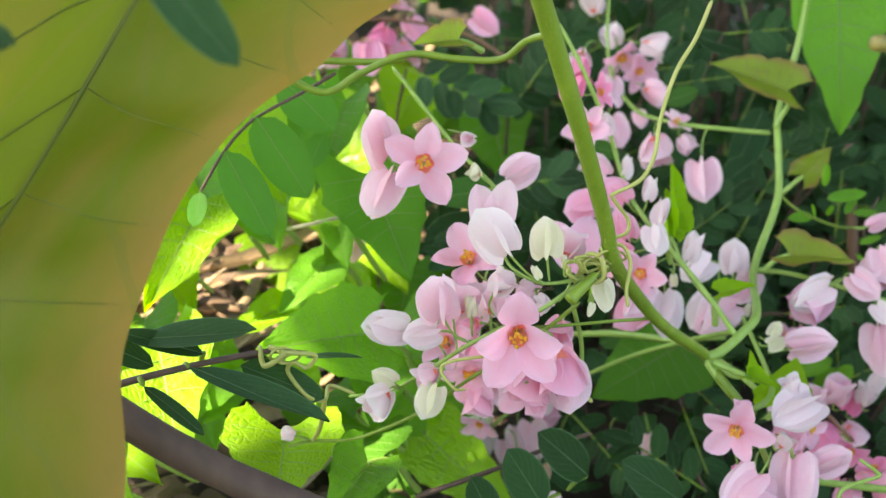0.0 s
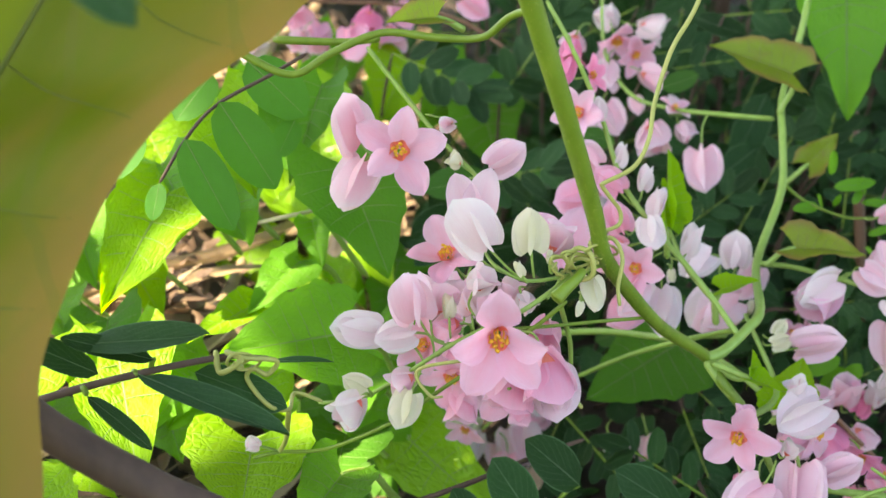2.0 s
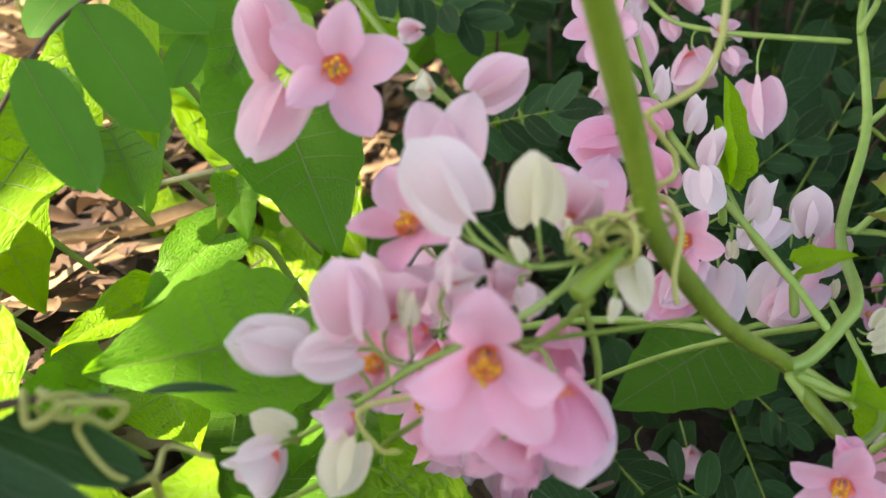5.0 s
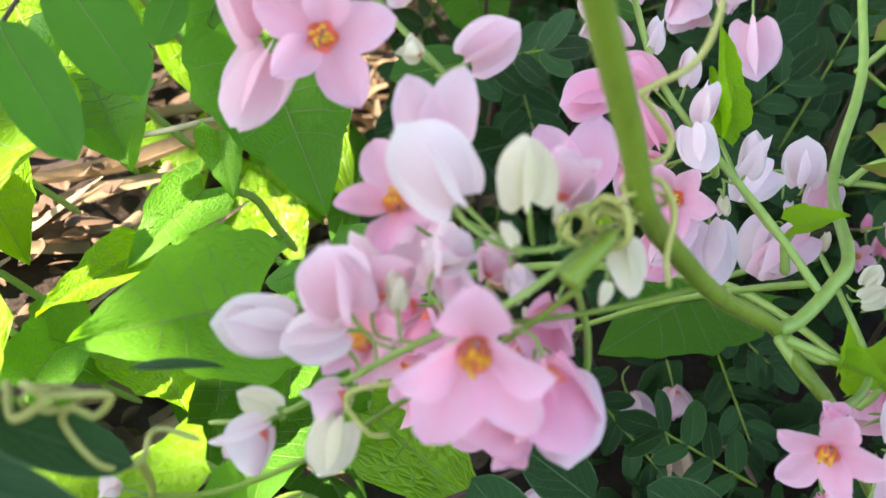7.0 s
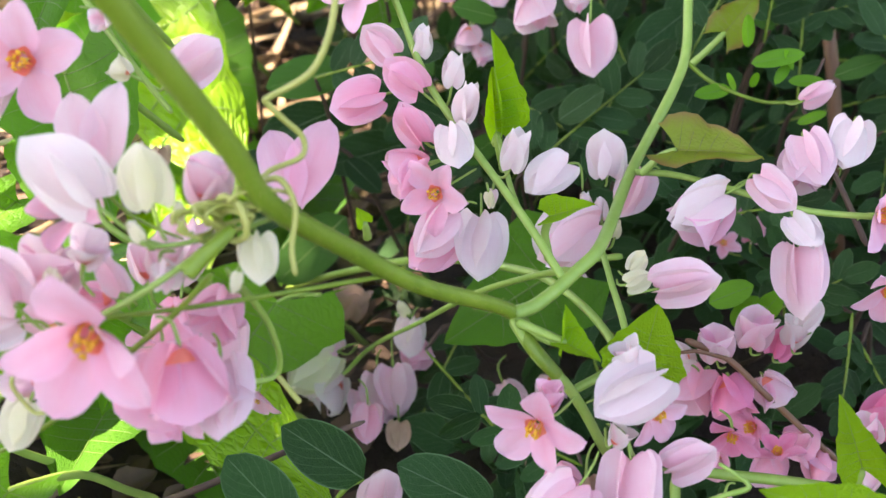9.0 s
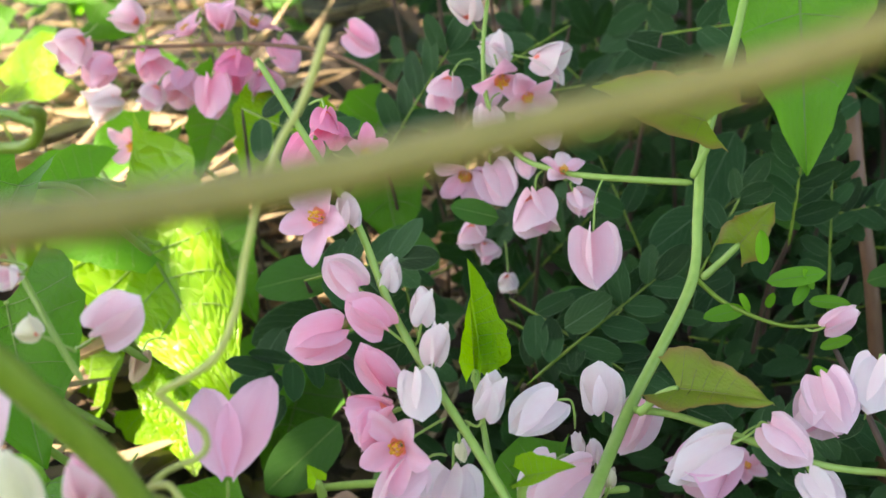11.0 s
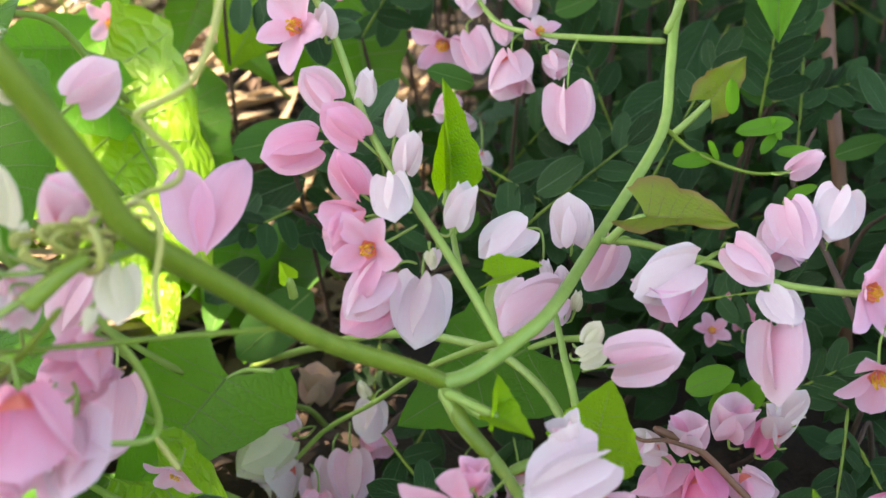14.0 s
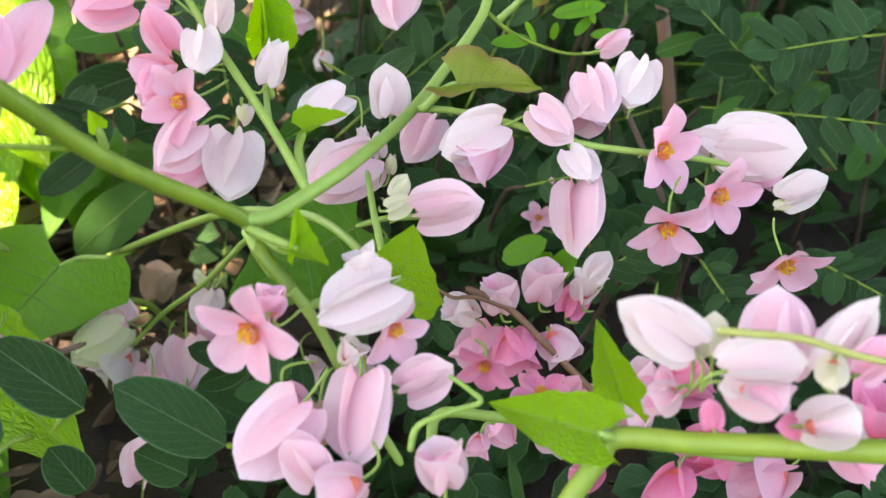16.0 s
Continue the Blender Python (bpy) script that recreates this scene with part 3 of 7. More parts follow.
vine([(0.0203, 0.2426, 0.1378), (0.0124, 0.2435, 0.1299), (-0.0044, 0.2459, 0.1155), (-0.0145, 0.2474, 0.1065), (-0.0295, 0.2465, 0.0995), (-0.0406, 0.2460, 0.0986), (-0.0461, 0.2454, 0.0973)], 0.00050, 0.00040, "vine", label="thin green twig with a small bud at its end")
vine([(0.0197, 0.2507, 0.1339), (0.0231, 0.2559, 0.1204), (0.0227, 0.2569, 0.1100), (0.0154, 0.2479, 0.1144), (0.0086, 0.2347, 0.1219)], 0.00060, 0.00040, "light", label="thin green thread-like stalk")
vine([(-0.0523, 0.2851, 0.1786), (-0.0399, 0.2831, 0.1737), (-0.0310, 0.2851, 0.1781), (-0.0196, 0.2871, 0.1825), (-0.0071, 0.2868, 0.1816), (0.0029, 0.2840, 0.1824), (0.0085, 0.2788, 0.1879), (0.0125, 0.2675, 0.1918)], 0.00090, 0.00090, "vine", label="kinked pale green twig")
vine([(-0.0459, 0.2980, 0.1783), (-0.0301, 0.2981, 0.1779), (-0.0207, 0.2965, 0.1791)], 0.00100, 0.00090, "vine", label="short pale green twig")
vine([(-0.0245, 0.3056, 0.1751), (-0.0151, 0.2992, 0.1649), (-0.0070, 0.2917, 0.1572), (0.0009, 0.2830, 0.1517), (0.0060, 0.2782, 0.1479)], 0.00060, 0.00050, "light", label="green flower stalk behind the blossoms")

# curling tendrils at the knot
tendril([(0.0500, 0.2760, 0.1985), (0.0466, 0.2734, 0.1903), (0.0421, 0.2701, 0.1830), (0.0388, 0.2656, 0.1732), (0.0375, 0.2615, 0.1665), (0.0345, 0.2590, 0.1612), (0.0285, 0.2572, 0.1583), (0.0278, 0.2570, 0.1577), (0.0298, 0.2574, 0.1548), (0.0321, 0.2580, 0.1516), (0.0318, 0.2570, 0.1489), (0.0275, 0.2548, 0.1478), (0.0252, 0.2520, 0.1462)], 0.00052, 0.00045, "tendril")
tendril([(0.0261, 0.2521, 0.1472), (0.0299, 0.2505, 0.1484), (0.0319, 0.2489, 0.1447), (0.0311, 0.2467, 0.1394), (0.0315, 0.2451, 0.1357)], 0.00050, 0.00040, "tendril")
tendril([(0.0206, 0.2475, 0.1443), (0.0222, 0.2468, 0.1477), (0.0249, 0.2454, 0.1470), (0.0255, 0.2448, 0.1429), (0.0228, 0.2462, 0.1411), (0.0206, 0.2480, 0.1428), (0.0228, 0.2470, 0.1455), (0.0267, 0.2457, 0.1450)], 0.00060, 0.00050, "tendril")
tendril([(0.0227, 0.2569, 0.1100), (0.0251, 0.2557, 0.1071), (0.0264, 0.2551, 0.1055)], 0.00050, 0.00050, "tendril")
tendril([(0.0048, 0.2344, 0.1291), (-0.0093, 0.2359, 0.1254), (-0.0072, 0.2340, 0.1206), (-0.0044, 0.2338, 0.1203)], 0.00040, 0.00030, "tendril")

# blossoms of the nearest cluster
blossom("open", "pink", (-0.0152, 0.2754, 0.1586), (0.05, -0.92, 0.38), 0.0118, 70, (-0.0100, 0.2779, 0.1561))
blossom("heart", "pale", (-0.0234, 0.2777, 0.1550), (-0.40, -0.60, -0.69), 0.0140, -47, (-0.0177, 0.2814, 0.1552), turned=0)
blossom("heart", "pale", (-0.0246, 0.2815, 0.1585), (-0.35, -0.10, 0.93), 0.0140, -132, (-0.0180, 0.2841, 0.1563), turned=0)
blossom("half", "white", (-0.0036, 0.2845, 0.1624), (-0.47, -0.87, 0.14), 0.0045, 0, (-0.0098, 0.2880, 0.1635))
blossom("half", "cream", (-0.0015, 0.2826, 0.1532), (-0.79, -0.15, 0.59), 0.0047, 90, (0.0027, 0.2844, 0.1493))
blossom("heart", "pale", (0.0062, 0.2867, 0.1515), (0.78, 0.05, 0.62), 0.0104, 175, (0.0006, 0.2881, 0.1481), turned=0)
blossom("heart", "white", (0.0039, 0.2452, 0.1487), (-0.60, 0.05, 0.80), 0.0130, -158, (0.0144, 0.2455, 0.1408), turned=0)
blossom("pair", "pale", (0.0010, 0.2553, 0.1462), (0.03, -0.55, 0.84), 0.0155, 1, (0.0126, 0.2546, 0.1369))
blossom("heart", "cream", (0.0128, 0.2448, 0.1484), (-0.11, 0.16, 0.98), 0.0096, -171, (0.0137, 0.2451, 0.1418), turned=0)
blossom("half", "pale", (0.0177, 0.2522, 0.1445), (0.32, 0.22, 0.92), 0.0087, 40, (0.0189, 0.2535, 0.1400))
blossom("open", "pink", (-0.0038, 0.2585, 0.1402), (-0.29, -0.45, 0.85), 0.0103, 20, (0.0042, 0.2593, 0.1338))
blossom("heart", "pale", (-0.0100, 0.2416, 0.1345), (-0.25, -0.20, 0.95), 0.0126, -163, (-0.0015, 0.2426, 0.1272), turned=0)
blossom("half", "pale", (-0.0073, 0.2476, 0.1316), (0.27, 0.22, 0.94), 0.0119, 60, (-0.0016, 0.2482, 0.1249))
blossom("half", "white", (0.0016, 0.2432, 0.1399), (0.51, -0.21, 0.83), 0.0074, 80, (0.0018, 0.2437, 0.1337))
blossom("heart", "pale", (0.0043, 0.2468, 0.1329), (-0.34, 0.13, 0.93), 0.0070, -185, (0.0045, 0.2481, 0.1286))
blossom("half", "white", (0.0114, 0.2469, 0.1371), (0.48, -0.63, -0.61), 0.0056, 10, (0.0125, 0.2504, 0.1372))
blossom("half", "pale", (0.0085, 0.2533, 0.1321), (0.35, 0.08, 0.93), 0.0073, 30, (0.0092, 0.2546, 0.1277))
blossom("heart", "pale", (0.0183, 0.2442, 0.1208), (0.07, -0.75, -0.65), 0.0120, 12, (0.0161, 0.2493, 0.1233), turned=20)
blossom("half", "pink", (0.0112, 0.2400, 0.1179), (-0.09, -0.83, -0.55), 0.0083, -12, (0.0100, 0.2443, 0.1189), spread=24)
blossom("half", "pink", (-0.0014, 0.2559, 0.1258), (-0.93, -0.37, 0.04), 0.0082, -129, (0.0014, 0.2580, 0.1231), spread=28)
blossom("half", "pale", (0.0015, 0.2643, 0.1241), (-0.06, 0.44, 0.90), 0.0088, -175, (0.0027, 0.2647, 0.1184), spread=24)
blossom("half", "pink", (0.0129, 0.2564, 0.1176), (0.68, 0.36, 0.64), 0.0076, -193, (0.0090, 0.2583, 0.1150), spread=28)
blossom("open", "pink", (0.0062, 0.2315, 0.1361), (0.00, -1.00, -0.05), 0.0138, 0, (0.0013, 0.2330, 0.1329), spread=54)
blossom("half", "pink", (0.0154, 0.2375, 0.1289), (0.14, -0.53, -0.84), 0.0145, 10, (0.0110, 0.2417, 0.1313))
blossom("half", "pink", (0.0101, 0.2413, 0.1235), (-0.24, -0.54, -0.81), 0.0128, 60, (0.0093, 0.2462, 0.1269))
blossom("heart", "white", (-0.0187, 0.2456, 0.1286), (-0.96, -0.19, 0.21), 0.0102, -117, (-0.0085, 0.2458, 0.1207), turned=180)
blossom("heart", "white", (-0.0114, 0.2433, 0.1299), (-0.91, -0.39, -0.10), 0.0084, -123, (-0.0065, 0.2440, 0.1237))
blossom("half", "white", (-0.0221, 0.2431, 0.1143), (-0.60, -0.66, -0.45), 0.0096, 10, (-0.0202, 0.2460, 0.1130))
blossom("heart", "cream", (-0.0211, 0.2458, 0.1151), (-0.85, -0.04, 0.53), 0.0062, -169, (-0.0202, 0.2476, 0.1119))
blossom("heart", "cream", (-0.0113, 0.2405, 0.1168), (-0.38, -0.62, -0.68), 0.0081, -57, (-0.0093, 0.2454, 0.1200))
blossom("half", "pale", (-0.0108, 0.2449, 0.1189), (-0.88, -0.40, -0.26), 0.0079, 0, (-0.0081, 0.2484, 0.1191))
blossom("open", "pink", (-0.0083, 0.2520, 0.1221), (-0.51, -0.59, 0.63), 0.0087, 50, (-0.0045, 0.2546, 0.1201))
blossom("heart", "cream", (0.0258, 0.2484, 0.1401), (0.09, -0.64, -0.77), 0.0075, -16, (0.0227, 0.2515, 0.1400))
blossom("bud", "cream", (0.0233, 0.2444, 0.1366), (-0.17, -0.57, -0.80), 0.0030, 20, (0.0233, 0.2481, 0.1373))
blossom("bud", "cream", (0.0111, 0.2425, 0.1436), (-0.48, 0.18, 0.86), 0.0031, 20, (0.0122, 0.2448, 0.1412))
blossom("bud", "cream", (0.0166, 0.2439, 0.1459), (0.02, 0.26, 0.97), 0.0027, 20, (0.0175, 0.2458, 0.1427))
blossom("bud", "cream", (-0.0035, 0.2425, 0.1343), (-0.07, 0.25, 0.97), 0.0046, 20, (-0.0031, 0.2432, 0.1287))
blossom("half", "pale", (0.0171, 0.2424, 0.1201), (0.64, -0.44, -0.63), 0.0094, 20, (0.0149, 0.2475, 0.1243))
blossom("pair", "pink", (0.0232, 0.2837, 0.1266), (0.07, -0.43, 0.90), 0.0165, 2, (0.0198, 0.2826, 0.1192))
blossom("open", "pink", (0.0106, 0.2492, 0.1129), (-0.30, -0.95, 0.04), 0.0094, 125, (0.0156, 0.2542, 0.1146))
blossom("half", "pink", (0.0179, 0.2537, 0.1276), (-0.29, -0.81, -0.51), 0.0096, 0, (0.0206, 0.2582, 0.1289))
blossom("half", "pink", (-0.0005, 0.2814, 0.1093), (0.02, -0.55, -0.84), 0.0129, 30, (0.0014, 0.2872, 0.1140))
blossom("heart", "pale", (0.0058, 0.2818, 0.1038), (-0.10, -0.64, -0.76), 0.0154, -15, (0.0030, 0.2879, 0.1105))
blossom("half", "pink", (-0.0004, 0.2759, 0.0976), (-0.06, -0.58, -0.81), 0.0110, 70, (0.0010, 0.2830, 0.1053))
blossom("heart", "pale", (0.0000, 0.2925, 0.1186), (-0.30, -0.64, -0.71), 0.0138, -34, (0.0021, 0.2978, 0.1224))
blossom("open", "pink", (-0.0027, 0.2748, 0.1031), (-0.16, -0.94, -0.29), 0.0103, 149, (-0.0005, 0.2810, 0.1084))
blossom("half", "white", (-0.0446, 0.2456, 0.1004), (-0.90, -0.22, 0.38), 0.0042, 20, (-0.0409, 0.2477, 0.0975))
vine([(0.0236, 0.2451, 0.1436), (0.0220, 0.2425, 0.1428), (0.0196, 0.2408, 0.1412), (0.0176, 0.2391, 0.1398)], 0.00090, 0.00160, "vine", name="bract", label="small green bract hanging under the tendrils")

# the flowering stem behind the bend
vine([(0.0208, 0.3376, 0.1809), (0.0277, 0.3340, 0.1693), (0.0365, 0.3329, 0.1510), (0.0417, 0.3292, 0.1363), (0.0472, 0.3233, 0.1278), (0.0620, 0.3053, 0.1136), (0.0703, 0.2946, 0.1041)], 0.00060, 0.00090, "light", label="pale green flower stem with pink blossoms")
blossom("open", "pink", (0.0306, 0.3322, 0.1516), (-0.44, -0.78, 0.43), 0.0094, 15, (0.0350, 0.3357, 0.1503))
blossom("heart", "white", (0.0353, 0.3324, 0.1504), (0.08, 0.13, 0.99), 0.0062, -199, (0.0358, 0.3350, 0.1483))
blossom("heart", "deep", (0.0271, 0.3423, 0.1633), (-0.37, -0.62, -0.69), 0.0093, -60, (0.0280, 0.3454, 0.1624))
blossom("open", "deep", (0.0350, 0.3519, 0.1570), (0.76, -0.47, 0.45), 0.0068, 40, (0.0283, 0.3541, 0.1571))
blossom("half", "deep", (0.0291, 0.3497, 0.1673), (-0.07, -0.54, -0.84), 0.0078, 70, (0.0252, 0.3526, 0.1678))
blossom("half", "deep", (0.0290, 0.3534, 0.1630), (0.51, -0.42, -0.75), 0.0066, 0, (0.0239, 0.3557, 0.1625))
blossom("heart", "pale", (0.0359, 0.3302, 0.1382), (-0.65, -0.02, 0.76), 0.0087, -186, (0.0396, 0.3326, 0.1348))
blossom("heart", "pink", (0.0415, 0.3253, 0.1322), (-0.69, -0.03, 0.73), 0.0094, -164, (0.0463, 0.3271, 0.1268))
blossom("heart", "pink", (0.0328, 0.3256, 0.1309), (-0.86, -0.50, -0.07), 0.0111, -127, (0.0406, 0.3294, 0.1294))
blossom("heart", "pink", (0.0424, 0.3186, 0.1236), (-0.47, 0.01, 0.89), 0.0101, -196, (0.0467, 0.3222, 0.1227))
blossom("bud", "white", (0.0419, 0.3308, 0.1376), (0.17, 0.23, 0.96), 0.0062, 20, (0.0405, 0.3329, 0.1353))
blossom("bud", "white", (0.0484, 0.3265, 0.1325), (0.12, 0.22, 0.97), 0.0070, 20, (0.0463, 0.3272, 0.1270))
blossom("bud", "white", (0.0510, 0.3204, 0.1273), (0.20, 0.23, 0.95), 0.0082, 70, (0.0497, 0.3220, 0.1239))
blossom("heart", "white", (0.0486, 0.3156, 0.1273), (0.18, -0.71, -0.68), 0.0096, 28, (0.0498, 0.3185, 0.1258))
blossom("half", "pink", (0.0430, 0.3160, 0.1197), (-0.94, -0.35, -0.04), 0.0108, 20, (0.0517, 0.3208, 0.1200))
blossom("half", "pink", (0.0418, 0.3173, 0.1178), (-0.86, -0.43, -0.27), 0.0101, 80, (0.0514, 0.3221, 0.1181))
blossom("open", "pink", (0.0456, 0.3105, 0.1159), (-0.35, -0.92, 0.19), 0.0090, 30, (0.0532, 0.3159, 0.1182))
blossom("heart", "pale", (0.0474, 0.3107, 0.1104), (-0.61, -0.59, -0.53), 0.0121, -113, (0.0529, 0.3149, 0.1107))
blossom("heart", "white", (0.0537, 0.3146, 0.1071), (-0.02, -0.71, -0.70), 0.0138, -25, (0.0536, 0.3196, 0.1107))
blossom("bud", "cream", (0.0556, 0.3144, 0.1133), (0.20, -0.55, -0.81), 0.0032, 0, (0.0551, 0.3179, 0.1137))
blossom("bud", "white", (0.0602, 0.3180, 0.1173), (0.26, 0.27, 0.92), 0.0085, 0, (0.0560, 0.3198, 0.1152))
blossom("heart", "white", (0.0715, 0.3407, 0.1069), (-0.80, -0.52, -0.31), 0.0126, -82, (0.0754, 0.3409, 0.1001))
blossom("heart", "white", (0.0812, 0.3463, 0.1017), (-0.03, 0.23, 0.97), 0.0111, -194, (0.0809, 0.3477, 0.0977))
blossom("heart", "pink", (0.0484, 0.3137, 0.1053), (-0.77, -0.50, -0.39), 0.0139, -112, (0.0512, 0.3179, 0.1070))

# white buds and blossoms in the crook of the fork
vine([(0.0717, 0.2795, 0.0894), (0.0789, 0.2877, 0.0885), (0.0825, 0.2981, 0.0883), (0.0800, 0.3108, 0.0946), (0.0783, 0.3200, 0.0981)], 0.00090, 0.00060, "light", label="pale green flower stalk with white buds")
vine([(0.0644, 0.3021, 0.1109), (0.0619, 0.3081, 0.1124), (0.0598, 0.3174, 0.1138), (0.0572, 0.3306, 0.1190)], 0.00070, 0.00050, "light", label="thin green side twig behind the fork")
vine_leaf((0.0567, 0.3328, 0.1189), (0.0561, 0.3405, 0.1307), (0.39, -0.79, 0.48), 0.28, "bright", 0.60, 0.02, 0.30, foot=(0.0580, 0.3328, 0.1092))
vine_leaf((0.0679, 0.3081, 0.1108), (0.0764, 0.3046, 0.1155), (0.25, -0.53, 0.81), 0.30, "bright", 0.50, 0.05, 0.30, foot=(0.0675, 0.3077, 0.1007))
blossom("heart", "pale", (0.0781, 0.3294, 0.0967), (-0.81, -0.46, -0.35), 0.0158, -143, (0.0796, 0.3299, 0.0908))
blossom("heart", "white", (0.0711, 0.3337, 0.0969), (-0.55, -0.57, -0.61), 0.0113, -73, (0.0768, 0.3351, 0.0925))
blossom("bud", "white", (0.0763, 0.3365, 0.0978), (-0.17, 0.26, 0.95), 0.0041, 10, (0.0772, 0.3383, 0.0945))
blossom("bud", "white", (0.0795, 0.3355, 0.0956), (-0.08, 0.26, 0.96), 0.0051, 60, (0.0788, 0.3370, 0.0918))
blossom("bud", "cream", (0.0821, 0.3294, 0.0942), (0.17, 0.26, 0.95), 0.0040, 60, (0.0801, 0.3309, 0.0904))
blossom("heart", "cream", (0.0846, 0.3099, 0.0972), (0.49, 0.19, 0.85), 0.0052, 155, (0.0817, 0.3123, 0.0956))
blossom("heart", "cream", (0.0836, 0.3077, 0.0950), (0.92, -0.02, 0.38), 0.0056, 148, (0.0814, 0.3107, 0.0945))
blossom("heart", "pale", (0.0899, 0.3057, 0.0952), (0.95, -0.12, 0.28), 0.0133, 170, (0.0835, 0.3075, 0.0924))
blossom("heart", "pale", (0.0901, 0.3543, 0.0971), (-0.49, -0.54, -0.69), 0.0128, -108, (0.0945, 0.3577, 0.0969))
blossom("bud", "white", (0.0562, 0.3173, 0.1123), (-0.16, -0.58, -0.80), 0.0037, 0, (0.0567, 0.3214, 0.1139))

# side stem with large pale blossoms
vine([(0.0865, 0.3431, 0.1034), (0.0953, 0.3394, 0.1042), (0.1064, 0.3318, 0.1042), (0.1211, 0.3248, 0.1022), (0.1364, 0.3255, 0.0997), (0.1501, 0.3280, 0.0968), (0.1680, 0.3343, 0.0891)], 0.00080, 0.00060, "light", label="pale green side stem carrying pale blossoms")
vine([(0.1027, 0.3810, 0.1152), (0.1090, 0.3755, 0.1113), (0.1203, 0.3708, 0.1080), (0.1303, 0.3699, 0.1082)], 0.00060, 0.00035, "vine", label="thin green side twig")
blossom("heart", "white", (0.1045, 0.3273, 0.1047), (-0.89, -0.40, -0.22), 0.0146, -143, (0.1107, 0.3316, 0.1063))
blossom("half", "pink", (0.1046, 0.3297, 0.1026), (-0.73, -0.43, -0.53), 0.0148, 90, (0.1109, 0.3343, 0.1048))
blossom("heart", "pale", (0.1125, 0.3283, 0.1084), (0.65, -0.54, -0.53), 0.0105, 115, (0.1101, 0.3304, 0.1061))
blossom("heart", "white", (0.1192, 0.3238, 0.1009), (0.56, -0.60, -0.58), 0.0091, 75, (0.1204, 0.3278, 0.1022))
blossom("heart", "pale", (0.1205, 0.3227, 0.0940), (0.01, -0.69, -0.73), 0.0162, 26, (0.1223, 0.3288, 0.0997))
blossom("heart", "pale", (0.1239, 0.3402, 0.1119), (0.31, -0.61, -0.73), 0.0116, 39, (0.1261, 0.3397, 0.1036))
blossom("half", "pale", (0.1238, 0.3426, 0.1077), (-0.13, -0.55, -0.82), 0.0126, 60, (0.1289, 0.3420, 0.0990))
blossom("heart", "white", (0.1349, 0.3435, 0.1133), (-0.29, -0.62, -0.73), 0.0117, -52, (0.1323, 0.3412, 0.1018))
blossom("bud", "white", (0.1340, 0.3434, 0.1086), (-0.33, 0.23, 0.91), 0.0058, 10, (0.1326, 0.3437, 0.1023))
blossom("bud", "pale", (0.1287, 0.3642, 0.1107), (0.90, 0.11, 0.42), 0.0078, 30, (0.1248, 0.3664, 0.1094))
blossom("open", "pink", (0.1365, 0.3244, 0.1010), (0.62, -0.76, 0.19), 0.0104, 23, (0.1330, 0.3264, 0.0985))
blossom("heart", "white", (0.1512, 0.3299, 0.1001), (0.97, -0.22, 0.03), 0.0168, 171, (0.1492, 0.3305, 0.0944))
blossom("heart", "white", (0.1520, 0.3315, 0.0987), (-0.93, -0.13, 0.34), 0.0103, -183, (0.1496, 0.3323, 0.0937))
blossom("half", "pink", (0.1537, 0.3318, 0.0970), (0.96, -0.21, -0.18), 0.0141, 20, (0.1499, 0.3330, 0.0928))
blossom("open", "pink", (0.1479, 0.3209, 0.0931), (0.48, -0.88, -0.04), 0.0100, 15, (0.1445, 0.3249, 0.0947))
blossom("open", "pink", (0.1378, 0.3144, 0.0894), (-0.09, -0.89, -0.44), 0.0102, 165, (0.1409, 0.3213, 0.0966))
blossom("heart", "white", (0.1626, 0.3226, 0.0911), (0.83, 0.02, 0.56), 0.0103, 192, (0.1611, 0.3247, 0.0886))
blossom("bud", "cream", (0.1638, 0.3233, 0.0901), (-0.96, -0.26, -0.07), 0.0041, 0, (0.1625, 0.3258, 0.0885))
blossom("open", "pink", (0.1612, 0.3148, 0.0818), (0.24, -0.81, -0.54), 0.0111, 30, (0.1603, 0.3210, 0.0877))

# raceme of nodding blossoms under the upper leaf
vine([(0.1036, 0.4032, 0.1304), (0.0912, 0.4064, 0.1305), (0.0790, 0.4110, 0.1303), (0.0705, 0.4172, 0.1299), (0.0598, 0.4290, 0.1309), (0.0518, 0.4404, 0.1403), (0.0499, 0.4510, 0.1535), (0.0511, 0.4621, 0.1670)], 0.00090, 0.00060, "light", label="thin green stalk with nodding blossoms")
blossom("heart", "pale", (0.0796, 0.3993, 0.1196), (0.01, -0.70, -0.71), 0.0166, 22, (0.0824, 0.4075, 0.1307))
blossom("half", "pale", (0.0648, 0.4143, 0.1250), (0.06, -0.60, -0.80), 0.0150, 40, (0.0668, 0.4196, 0.1292))
blossom("heart", "pale", (0.0518, 0.4401, 0.1396), (0.07, -0.67, -0.74), 0.0135, -19, (0.0546, 0.4455, 0.1437))
blossom("heart", "pale", (0.0514, 0.4372, 0.1246), (0.36, -0.58, -0.73), 0.0136, 62, (0.0527, 0.4423, 0.1286))
blossom("open", "pink", (0.0441, 0.4398, 0.1230), (-0.11, -0.90, -0.43), 0.0113, 50, (0.0446, 0.4439, 0.1250))
blossom("open", "pink", (0.0547, 0.4471, 0.1480), (0.22, -0.81, -0.54), 0.0120, 20, (0.0529, 0.4523, 0.1531))
blossom("open", "pink", (0.0615, 0.4460, 0.1426), (0.44, -0.84, -0.32), 0.0096, 60, (0.0544, 0.4489, 0.1444))
blossom("half", "white", (0.0638, 0.4521, 0.1512), (0.98, -0.18, -0.11), 0.0140, 10, (0.0574, 0.4549, 0.1524))
